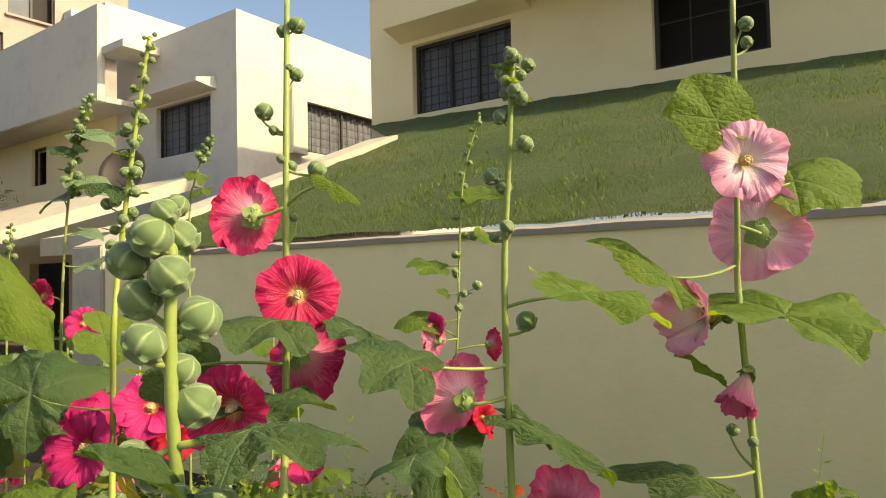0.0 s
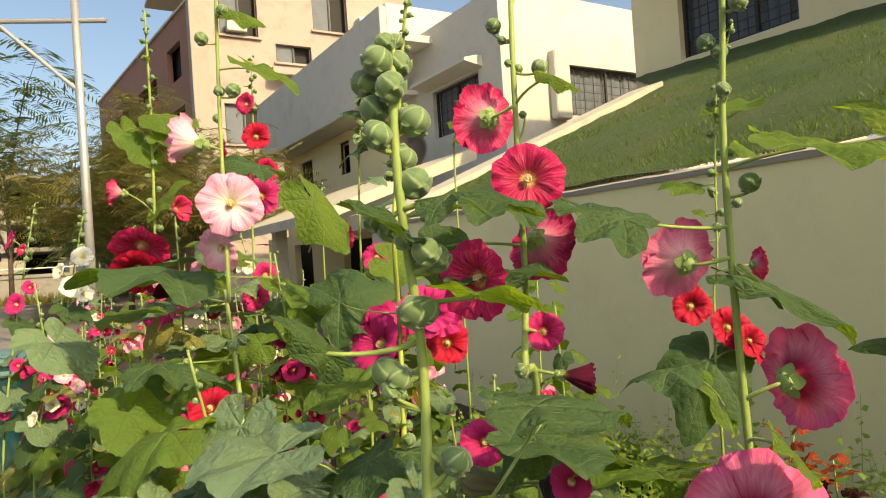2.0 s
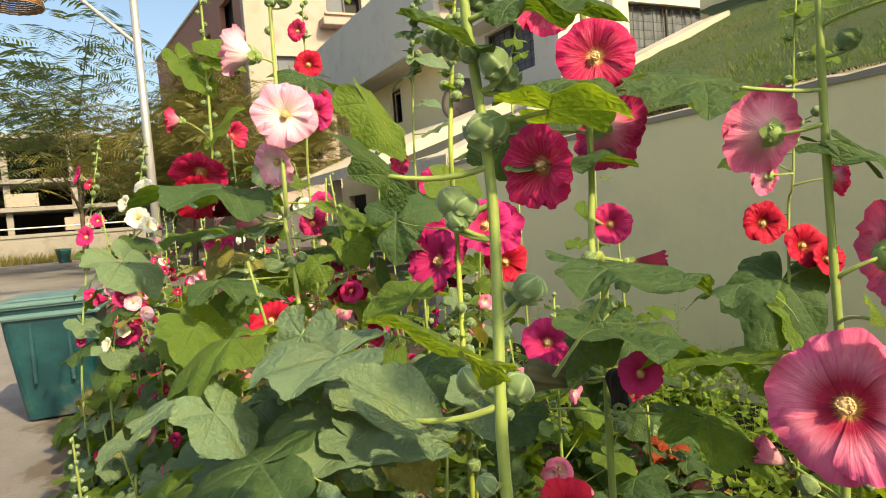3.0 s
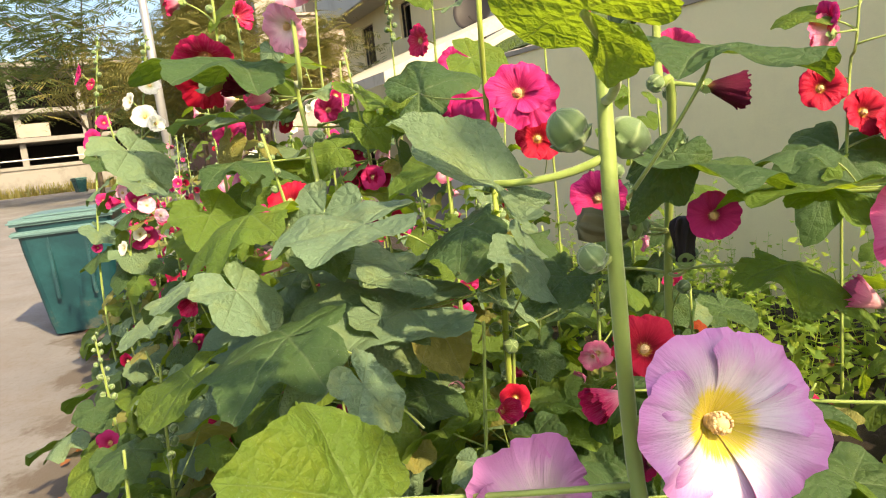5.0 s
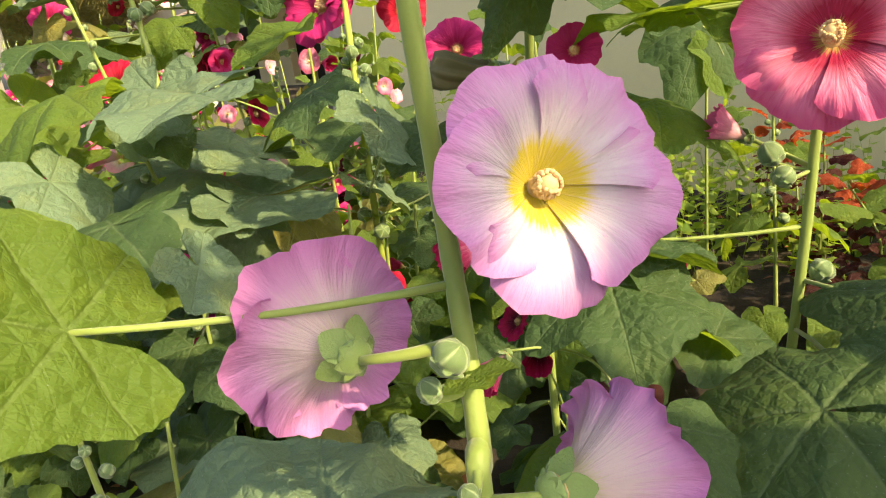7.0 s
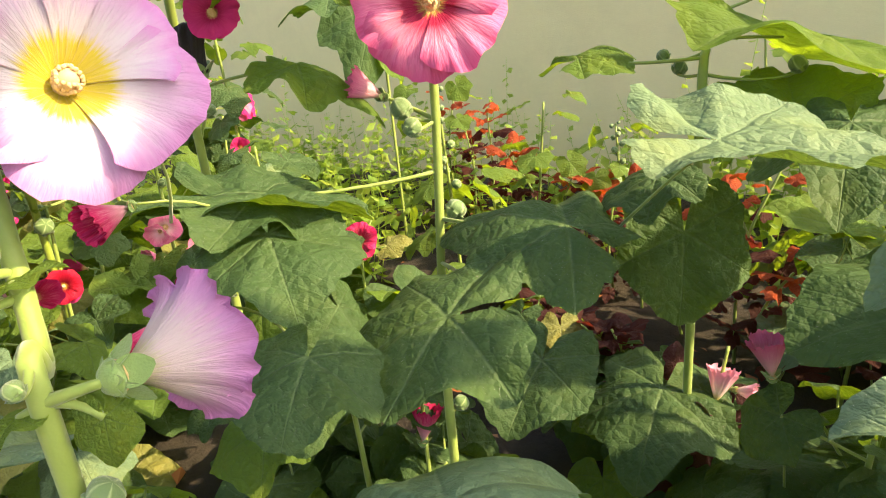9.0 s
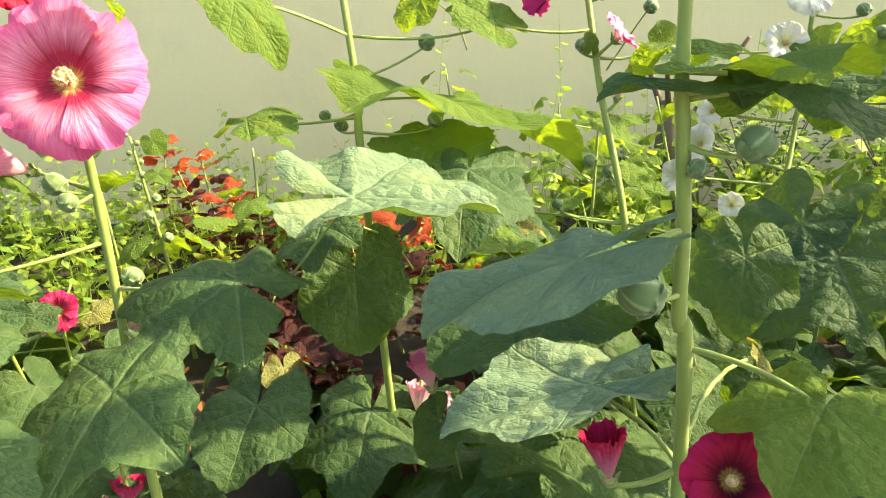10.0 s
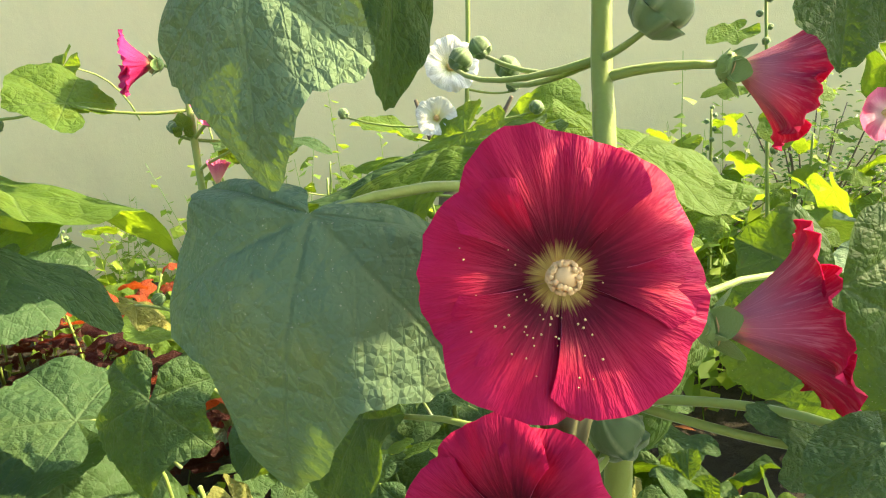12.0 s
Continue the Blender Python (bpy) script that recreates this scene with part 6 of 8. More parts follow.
flower(p, "magenta", (-2.706, 0.350, 1.242), (0.972, -0.052, 0.228), 0.0655, "bowl")
flower(p, "red", (-2.699, 0.126, 0.645), (0.865, -0.440, -0.241), 0.0599, "half")
spike(p, 0.55, 1, 26, 0.013, 0.007, 8)
leaf(p, (-2.553, 0.390, 2.009), (-2.473, 0.496, 1.982), (0.425, -0.255, 0.868), 135, LEAF_BRIGHT, wide=0.79, meshes=SMALL_LEAVES)
leaf(p, (-2.614, 0.312, 1.902), (-2.572, 0.370, 1.812), (0.425, -0.255, 0.868), 90, LEAF_BRIGHT, wide=0.79, meshes=SMALL_LEAVES)
leaf(p, (-2.551, 0.395, 1.916), (-2.490, 0.477, 1.881), (0.425, -0.255, 0.868), 140, LEAF_BRIGHT, wide=0.79, meshes=SMALL_LEAVES)
leaf(p, (-2.576, 0.369, 1.671), (-2.514, 0.448, 1.761), (0.425, -0.255, 0.868), 130, LEAF_BRIGHT, wide=0.79, meshes=SMALL_LEAVES)
leaf(p, (-2.649, 0.265, 1.957), (-2.618, 0.307, 1.868), (0.425, -0.255, 0.868), 60, LEAF_BRIGHT, wide=0.79, meshes=SMALL_LEAVES)
leaf(p, (-2.815, 0.313, 0.883), (-2.928, 0.054, 0.848), (0.287, -0.033, 0.957), 0, LEAF_BRIGHT, wide=1.14)
leaf(p, (-3.011, 0.377, 0.806), (-3.115, 0.177, 0.874), (0.153, 0.034, 0.988), 2, wide=0.69)

p = hollyhock([(-2.898, 0.796, 0.030), (-2.898, 0.796, 1.419), (-2.870, 0.820, 1.916), (-2.850, 0.833, 2.365)], 0.0060, "hollyhock with small red blooms high on the stem", 0.0030)
flower(p, "red", (-2.851, 0.805, 2.142), (0.596, -0.787, 0.158), 0.0520, "bowl", 3)
flower(p, "scarlet", (-2.836, 0.829, 1.991), (0.942, -0.312, 0.121), 0.0644, "bowl", 18)
flower(p, "red", (-2.915, 0.727, 1.915), (-0.124, -0.984, 0.127), 0.0719, "bowl", 28)
flower(p, "crimson", (-2.819, 0.857, 1.840), (0.986, 0.159, 0.059), 0.0557, "bowl", 35)
flower(p, "red", (-2.872, 0.786, 1.816), (0.505, -0.848, 0.160), 0.0496, "bowl")
flower(p, "magenta", (-2.850, 0.828, 1.366), (0.996, 0.049, 0.075), 0.0619, "bowl", 30)
spike(p, 0.8, 1, 12, 0.013, 0.006, 18)
leaf(p, (-1.266, 0.375, 1.005), (-1.350, 0.202, 0.986), (0.203, 0.027, 0.979), 560, wide=1.06)
leaf(p, (-1.128, 0.528, 0.987), (-1.167, 0.428, 0.941), (0.203, 0.027, 0.979), 745, wide=1.06)
leaf(p, (-1.205, 0.187, 0.833), (-1.286, 0.012, 0.800), (0.203, 0.027, 0.979), 425, wide=1.06)
leaf(p, (-1.531, 0.206, 1.032), (-1.602, 0.047, 0.993), (0.203, 0.027, 0.979), 355, LEAF_BRIGHT, wide=1.06, petiole=False)
leaf(p, (-1.565, 0.078, 0.904), (-1.624, -0.050, 0.879), (0.203, 0.027, 0.979), 262, wide=1.06, petiole=False)
leaf(p, (-0.985, 0.562, 0.944), (-0.941, 0.608, 0.859), (0.203, 0.027, 0.979), 850, wide=1.06)
leaf(p, (-1.446, 0.514, 0.854), (-1.520, 0.399, 0.918), (0.203, 0.027, 0.979), 640, wide=1.06, petiole=False)
leaf(p, (-1.437, 0.021, 0.729), (-1.485, -0.105, 0.664), (0.203, 0.027, 0.979), 250, LEAF_BRIGHT, wide=1.06, petiole=False)
leaf(p, (-1.418, 0.136, 0.892), (-1.363, 0.200, 0.800), (0.203, 0.027, 0.979), 330, wide=1.06, petiole=False)
leaf(p, (-2.256, -0.009, 1.211), (-2.183, 0.085, 1.107), (0.203, 0.027, 0.979), 130, wide=1.06, petiole=False)
leaf(p, (-2.177, 0.182, 1.282), (-2.123, 0.295, 1.297), (0.203, 0.027, 0.979), 250, LEAF_BRIGHT, wide=1.06, petiole=False)
leaf(p, (-1.442, 0.632, 1.083), (-1.490, 0.515, 1.039), (0.203, 0.027, 0.979), 700, LEAF_BRIGHT, wide=1.06, petiole=False)
leaf(p, (-1.817, -0.039, 0.752), (-1.854, -0.125, 0.726), (0.203, 0.027, 0.979), 180, wide=1.06, petiole=False)
leaf(p, (-0.991, 0.252, 0.793), (-0.953, 0.295, 0.723), (0.203, 0.027, 0.979), 560, wide=1.06)
leaf(p, (-1.121, 0.210, 0.767), (-1.147, 0.137, 0.724), (0.203, 0.027, 0.979), 480, wide=1.06)
leaf(p, (-1.363, 0.419, 0.786), (-1.304, 0.507, 0.729), (0.203, 0.027, 0.979), 600, wide=1.06, petiole=False)

p = hollyhock([(-3.489, -0.228, 0.030), (-3.489, -0.228, 0.633), (-3.590, -0.151, 1.215), (-3.677, -0.047, 1.793)], 0.0060, "hollyhock with magenta and pale blooms by the bin", 0.0030)
flower(p, "magenta", (-3.646, -0.141, 1.609), (0.229, -0.922, 0.313), 0.0485, "bowl", 45)
flower(p, "red", (-3.615, -0.103, 1.560), (0.591, -0.726, 0.351), 0.0307, "bowl", 6)
flower(p, "magenta", (-3.563, -0.087, 1.379), (0.951, -0.136, 0.278), 0.0358, "bowl", 30)
flower(p, "magenta", (-3.571, -0.140, 1.302), (0.749, -0.566, 0.346), 0.0537, "bowl", 14)
flower(p, "magenta", (-3.509, -0.151, 1.023), (0.969, -0.006, 0.247), 0.0358, "bowl", 35)
flower(p, "blush", (-3.474, -0.069, 1.050), (0.865, 0.495, 0.082), 0.0434, "bowl", 8)
flower(p, "magenta", (-3.489, -0.212, 0.810), (0.938, -0.190, 0.290), 0.0256, "bowl", 28)
spike(p, 0.82, 1, 12, 0.013, 0.006, 21)
leaf(p, (-3.621, -0.093, 1.465), (-3.652, -0.161, 1.450), (0.203, 0.027, 0.979), 80, wide=1.06, meshes=SMALL_LEAVES)
leaf(p, (-3.581, -0.135, 1.213), (-3.535, -0.072, 1.156), (0.203, 0.027, 0.979), 85, wide=1.06, meshes=SMALL_LEAVES)
leaf(p, (-3.559, -0.150, 1.086), (-3.589, -0.238, 1.026), (0.203, 0.027, 0.979), 90, wide=1.06, meshes=SMALL_LEAVES)
leaf(p, (-3.532, -0.193, 0.886), (-3.469, -0.098, 0.825), (0.203, 0.027, 0.979), 90, wide=1.06, meshes=SMALL_LEAVES)
leaf(p, (-3.513, -0.203, 0.784), (-3.554, -0.312, 0.727), (0.203, 0.027, 0.979), 95, wide=1.06, meshes=SMALL_LEAVES)

p = hollyhock([(-3.200, -0.102, 0.030), (-3.200, -0.102, 0.652), (-3.261, 0.033, 1.186), (-3.333, 0.147, 1.724)], 0.0060, "hollyhock with white and blush blooms at the bed's far end", 0.0030)
flower(p, "white", (-3.256, 0.125, 1.502), (0.960, -0.082, 0.266), 0.0477, "bowl", 52)
flower(p, "white", (-3.283, 0.044, 1.441), (0.473, -0.811, 0.344), 0.0429, "bowl", 20)
flower(p, "white", (-3.245, 0.084, 1.369), (0.921, -0.246, 0.301), 0.0548, "bowl", 46)
flower(p, "white", (-3.220, 0.118, 1.336), (0.960, 0.209, 0.185), 0.0405, "bowl", 5)
flower(p, "blush", (-3.229, 0.016, 1.160), (0.767, -0.542, 0.344), 0.0453, "bowl", 35)
flower(p, "blush", (-3.184, 0.023, 0.992), (0.969, -0.006, 0.247), 0.0405, "bowl", 55)
flower(p, "white", (-3.199, -0.089, 0.817), (0.473, -0.811, 0.344), 0.0357, "bowl", 20)
flower(p, "blush", (-3.151, 0.067, 0.943), (0.900, 0.421, 0.112), 0.0334, "bowl", 20)
flower(p, "white", (-3.179, -0.023, 0.872), (0.912, -0.274, 0.307), 0.0310, "bowl", 45)
spike(p, 0.85, 1, 10, 0.013, 0.006, 22)
leaf(p, (-3.268, 0.063, 1.278), (-3.216, 0.144, 1.233), (0.203, 0.027, 0.979), 165, wide=1.14, meshes=SMALL_LEAVES)
leaf(p, (-3.268, 0.043, 1.233), (-3.305, -0.043, 1.212), (0.203, 0.027, 0.979), 160, wide=1.14, meshes=SMALL_LEAVES)
leaf(p, (-3.249, 0.013, 1.093), (-3.185, 0.112, 1.034), (0.203, 0.027, 0.979), 160, wide=1.14, meshes=SMALL_LEAVES)
leaf(p, (-3.239, -0.023, 0.978), (-3.285, -0.132, 0.937), (0.203, 0.027, 0.979), 155, wide=1.14, meshes=SMALL_LEAVES)
leaf(p, (-3.219, -0.073, 0.792), (-3.158, 0.012, 0.713), (0.203, 0.027, 0.979), 150, wide=1.14, meshes=SMALL_LEAVES)

p = hollyhock([(-2.263, 0.639, 0.030), (-2.263, 0.639, 0.699), (-2.333, 0.686, 1.087), (-2.400, 0.729, 1.457)], 0.0060, "hollyhock with small magenta and pale blooms deep in the bed", 0.0030)
flower(p, "magenta", (-2.362, 0.653, 1.283), (0.861, -0.391, 0.326), 0.0547, "bowl", 23)
flower(p, "blush", (-2.252, 0.786, 1.102), (0.955, 0.238, 0.176), 0.0332, "bowl")
flower(p, "magenta", (-2.292, 0.717, 1.126), (0.970, 0.005, 0.244), 0.0352, "bowl", 18)
flower(p, "blush", (-2.472, 0.486, 1.388), (0.332, -0.884, 0.329), 0.0566, "bowl", 35)
flower(p, "rose", (-2.472, 0.328, 1.055), (0.151, -0.942, 0.299), 0.0449, "bowl", 45)
flower(p, "maroon", (-2.328, 0.653, 1.140), (0.915, -0.265, 0.305), 0.0332, "bowl", 40)
flower(p, "magenta", (-2.488, 0.369, 1.209), (0.166, -0.939, 0.302), 0.0430, "bowl", 50)
flower(p, "scarlet", (-2.422, 0.518, 1.247), (0.499, -0.795, 0.346), 0.0352, "bowl", 10)
flower(p, "magenta", (-2.346, 0.555, 1.008), (0.761, -0.550, 0.345), 0.0293, "bowl")
flower(p, "blush", (-2.191, 0.863, 1.013), (0.894, 0.435, 0.106), 0.0293, "bowl", 55)
leaf(p, (-2.083, 0.780, 1.198), (-2.135, 0.698, 1.243), (0.183, 0.038, 0.982), 620, wide=0.88, petiole=False)
leaf(p, (-2.224, 0.565, 1.336), (-2.273, 0.452, 1.302), (0.183, 0.038, 0.982), 470, wide=0.88, petiole=False)
leaf(p, (-2.239, 0.442, 1.136), (-2.315, 0.290, 1.132), (0.183, 0.038, 0.982), 420, wide=0.88, petiole=False)
leaf(p, (-2.072, 0.704, 0.992), (-2.001, 0.811, 0.926), (0.183, 0.038, 0.982), 600, LEAF_BRIGHT, wide=0.88, petiole=False)
leaf(p, (-2.290, 0.405, 1.268), (-2.382, 0.226, 1.276), (0.183, 0.038, 0.982), 380, wide=0.88, petiole=False)
leaf(p, (-2.264, 0.540, 1.447), (-2.342, 0.418, 1.515), (0.183, 0.038, 0.982), 440, LEAF_BRIGHT, wide=0.88, petiole=False)
leaf(p, (-2.148, 0.707, 1.316), (-2.068, 0.825, 1.232), (0.183, 0.038, 0.982), 560, LEAF_BRIGHT, wide=0.88, petiole=False)
leaf(p, (-2.374, 0.305, 1.408), (-2.319, 0.436, 1.457), (0.183, 0.038, 0.982), 300, wide=0.88, petiole=False)
leaf(p, (-2.196, 0.446, 1.476), (-2.185, 0.441, 1.421), (0.688, -0.329, 0.647), 0, wide=0.92, petiole=False)
leaf(p, (-2.353, 0.917, 1.276), (-2.293, 1.016, 1.230), (0.776, -0.144, 0.614), 1, LEAF_BRIGHT, wide=0.92, petiole=False)
leaf(p, (-2.150, 0.529, 1.114), (-2.138, 0.525, 1.053), (0.715, -0.280, 0.641), 2, LEAF_BRIGHT, wide=0.92, petiole=False)
leaf(p, (-2.353, 1.144, 1.389), (-2.320, 1.178, 1.323), (0.650, -0.390, 0.652), 3, wide=0.92, petiole=False)
leaf(p, (-2.039, 0.679, 1.204), (-2.000, 0.720, 1.128), (0.759, -0.186, 0.623), 4, LEAF_BRIGHT, wide=0.92, petiole=False)
leaf(p, (-2.549, 0.496, 1.047), (-2.564, 0.432, 0.974), (0.749, -0.211, 0.629), 5, LEAF_BRIGHT, wide=0.92, petiole=False)
leaf(p, (-2.253, 0.960, 1.315), (-2.210, 1.019, 1.263), (0.727, -0.255, 0.637), 6, wide=0.92, petiole=False)
leaf(p, (-2.014, 0.562, 1.153), (-2.059, 0.478, 1.162), (0.703, -0.302, 0.644), 7, LEAF_BRIGHT, wide=0.92, petiole=False)
leaf(p, (-1.977, 1.036, 1.391), (-1.911, 1.142, 1.342), (0.717, -0.276, 0.640), 8, LEAF_BRIGHT, wide=0.92, petiole=False)
leaf(p, (-2.399, 0.884, 1.261), (-2.336, 0.981, 1.201), (0.771, -0.157, 0.617), 9, wide=0.92, petiole=False)
leaf(p, (-2.261, 0.513, 1.098), (-2.317, 0.408, 1.109), (0.726, -0.258, 0.637), 10, LEAF_BRIGHT, wide=0.92, petiole=False)
leaf(p, (-1.870, 0.865, 1.324), (-1.838, 0.901, 1.267), (0.761, -0.182, 0.622), 11, LEAF_BRIGHT, wide=0.92, petiole=False)
leaf(p, (-2.258, 0.706, 1.196), (-2.193, 0.816, 1.157), (0.664, -0.368, 0.651), 12, wide=0.92, petiole=False)
leaf(p, (-2.155, 0.380, 1.050), (-2.203, 0.285, 1.052), (0.787, -0.116, 0.606), 13, LEAF_BRIGHT, wide=0.92, petiole=False)
leaf(p, (-2.042, 0.825, 1.284), (-2.079, 0.741, 1.264), (0.732, -0.246, 0.635), 14, LEAF_BRIGHT, wide=0.92, petiole=False)
leaf(p, (-2.314, 0.600, 1.139), (-2.347, 0.508, 1.083), (0.672, -0.355, 0.650), 15, wide=0.92, petiole=False)

p = hollyhock([(-2.321, 1.072, 0.030), (-2.321, 1.072, 1.345), (-2.266, 1.083, 1.930), (-2.206, 1.114, 2.175)], 0.0060, "hollyhock in bud behind the others", 0.0030)
spike(p, 0.6, 1, 28, 0.015, 0.007, 9)
flower(p, "magenta", (-2.253, 1.117, 1.409), (0.743, -0.640, 0.194), 0.0587, "bowl")
flower(p, "red", (-2.350, 1.044, 1.507), (0.250, -0.968, -0.027), 0.0615, "bowl")
leaf(p, (-2.268, 1.079, 1.996), (-2.328, 1.035, 2.016), (0.251, -0.320, 0.913), 125, wide=0.88, meshes=SMALL_LEAVES)
leaf(p, (-2.227, 1.105, 2.052), (-2.148, 1.161, 2.041), (0.251, -0.320, 0.913), 150, wide=0.88, meshes=SMALL_LEAVES)
leaf(p, (-2.233, 1.108, 1.891), (-2.147, 1.169, 1.862), (0.251, -0.320, 0.913), 150, wide=0.88, meshes=SMALL_LEAVES)
leaf(p, (-2.297, 1.065, 1.836), (-2.370, 1.015, 1.821), (0.251, -0.320, 0.913), 110, wide=0.88, meshes=SMALL_LEAVES)
leaf(p, (-2.229, 1.124, 1.607), (-2.164, 1.169, 1.632), (0.251, -0.320, 0.913), 160, wide=0.88, meshes=SMALL_LEAVES)
leaf(p, (-2.240, 1.111, 1.721), (-2.190, 1.146, 1.711), (0.251, -0.320, 0.913), 150, wide=0.88, meshes=SMALL_LEAVES)

p = hollyhock([(-2.135, 1.433, 0.030), (-2.135, 1.433, 1.645), (-2.107, 1.440, 1.913), (-2.052, 1.472, 2.066)], 0.0050, "slim hollyhock with a young bud spike", 0.0025)
spike(p, 0.78, 1, 14, 0.012, 0.006, 10)
leaf(p, (-2.089, 1.452, 1.933), (-2.135, 1.418, 1.963), (0.251, -0.320, 0.913), 3, LEAF_BRIGHT, wide=0.88, meshes=SMALL_LEAVES)
leaf(p, (-2.083, 1.458, 1.881), (-2.130, 1.425, 1.873), (0.251, -0.320, 0.913), 3, LEAF_BRIGHT, wide=0.88, meshes=SMALL_LEAVES)

p = hollyhock([(-2.918, 1.143, 0.030), (-2.918, 1.143, 1.335), (-2.885, 1.145, 1.781)], 0.0050, "young hollyhock spike with green buds", 0.0030)
spike(p, 0.7, 1, 14, 0.013, 0.006, 11)

p = hollyhock([(0.254, 0.605, 0.030), (0.254, 0.605, 0.701), (0.246, 0.603, 0.774), (0.247, 0.611, 0.857), (0.241, 0.604, 0.944), (0.239, 0.608, 0.988), (0.240, 0.611, 1.087), (0.238, 0.607, 1.121), (0.242, 0.62, 1.35), (0.25, 0.625, 1.62)], 0.0075, "hollyhock with fat green buds in shade", 0.0040)
spike(p, 0.80, 1.0, 14, 0.013, 0.006, 43)
bud(p, (0.237, 0.578, 1.074), (0.605, -0.045, 0.795), 0.0115, 0)
bud(p, (0.251, 0.598, 1.062), (-0.490, -0.068, 0.869), 0.0094, 1)
bud(p, (0.253, 0.596, 0.913), (0.605, -0.045, 0.795), 0.0082, 2)
bud(p, (0.289, 0.577, 0.935), (0.605, -0.045, 0.795), 0.0138, 0)
bud(p, (0.211, 0.578, 0.812), (-0.848, -0.222, 0.481), 0.0182, 1)
leaf(p, (0.268, 0.592, 0.989), (0.378, 0.613, 0.991), (0.052, 0.162, 0.985), 0, LEAF_BRIGHT, wide=0.55)
leaf(p, (0.244, 0.664, 1.004), (0.309, 0.676, 1.005), (0.043, 0.215, 0.976), 1, LEAF_BRIGHT, wide=0.55)
leaf(p, (0.175, 0.680, 0.657), (0.029, 0.620, 0.651), (0.082, -0.100, 0.990), 4, LEAF_DUSTY, wide=0.50)
leaf(p, (0.159, 0.550, 0.856), (0.024, 0.545, 0.817), (0.069, -0.132, 0.989), 2, LEAF_DUSTY, wide=0.53)
leaf(p, (0.455, 0.930, 0.744), (0.372, 0.847, 0.646), (0.071, 0.044, 0.997), 5, wide=0.97)
leaf(p, (0.135, 0.855, 0.669), (-0.022, 0.780, 0.636), (0.094, -0.197, 0.976), 0, wide=0.88)
leaf(p, (0.163, 0.869, 0.676), (0.298, 0.893, 0.606), (0.077, -0.155, 0.985), 3, wide=0.97)
leaf(p, (0.124, 0.786, 0.450), (0.017, 0.766, 0.452), (0.096, -0.022, 0.995), 6, wide=1.14)
leaf(p, (0.128, 0.870, 0.428), (0.322, 0.943, 0.418), (0.078, 0.027, 0.997), 7, wide=0.88)
leaf(p, (0.480, 0.880, 0.721), (0.370, 0.832, 0.649), (0.096, -0.123, 0.988), 0, wide=0.97)
leaf(p, (0.341, 0.527, 0.741), (0.294, 0.454, 0.732), (0.075, 0.016, 0.997), 5, LEAF_BRIGHT, wide=1.06)
leaf(p, (0.383, 0.803, 0.625), (0.407, 0.793, 0.588), (0.064, 0.089, 0.994), 1, LEAF_OLD, wide=0.96)
leaf(p, (0.321, 0.611, 0.972), (0.425, 0.610, 0.948), (0.063, 0.164, 0.984), 1, wide=0.41)
leaf(p, (0.260, 0.588, 0.978), (0.179, 0.587, 0.989), (0.065, 0.135, 0.989), 2, wide=0.41)
leaf(p, (0.137, 0.677, 0.550), (0.092, 0.633, 0.617), (0.072, 0.037, 0.997), 6, wide=1.24)
flower(p, "crimson", (0.189, 0.598, 0.603), (-0.130, 0.170, 0.977), 0.0361, "half")
flower(p, "crimson", (0.275, 0.522, 0.673), (0.068, -0.780, 0.622), 0.0422, "bowl")
flower(p, "rose", (-0.039, 0.865, 0.528), (-0.201, 0.050, 0.978), 0.0368, "half")

p = hollyhock([(0.263, 1.161, 0.030), (0.263, 1.161, 0.604), (0.220, 1.260, 0.892), (0.192, 1.357, 1.170), (0.20, 1.40, 1.45)], 0.0070, "hollyhock with rose pink blooms before the wall", 0.0050)
flower(p, "magenta", (0.161, 1.315, 1.057), (-0.874, -0.474, 0.106), 0.0609, "funnel")
flower(p, "rose", (0.244, 1.267, 0.966), (0.767, -0.137, 0.627), 0.0455, "bowl")
flower(p, "rose", (0.248, 1.253, 0.867), (0.188, -0.009, 0.982), 0.0283, "half")
flower(p, "rose", (0.258, 1.345, 1.124), (0.305, -0.732, 0.609), 0.0292, "bowl")
bud(p, (0.189, 1.270, 0.962), (0.609, -0.026, 0.793), 0.0105, 0)
bud(p, (0.202, 1.323, 1.047), (-0.485, -0.075, 0.871), 0.0099, 1)
bud(p, (0.227, 1.322, 1.040), (0.609, -0.026, 0.793), 0.0091, 2)
bud(p, (0.201, 1.205, 0.775), (-0.485, -0.075, 0.871), 0.0113, 3)
bud(p, (0.144, 1.196, 0.701), (0.609, -0.026, 0.793), 0.0099, 4)
bud(p, (0.235, 1.219, 0.750), (-0.485, -0.075, 0.871), 0.0115, 5)
leaf(p, (0.044, 1.237, 1.011), (-0.035, 1.252, 1.070), (0.081, -0.292, 0.953), 0, LEAF_BRIGHT, wide=0.97)
leaf(p, (0.322, 1.231, 0.940), (0.430, 1.241, 0.947), (0.062, 0.189, 0.980), 1, wide=0.55)
leaf(p, (0.338, 1.342, 0.951), (0.336, 1.357, 0.991), (0.082, -0.722, 0.687), 2, LEAF_BRIGHT, wide=0.88, meshes=SMALL_LEAVES)
leaf(p, (0.205, 1.262, 0.960), (0.202, 1.270, 0.985), (0.079, -0.210, 0.974), 1, LEAF_BRIGHT, wide=0.88, meshes=SMALL_LEAVES)
leaf(p, (0.060, 1.274, 0.664), (0.128, 1.270, 0.641), (0.069, 0.061, 0.996), 3, LEAF_OLD, wide=0.82)
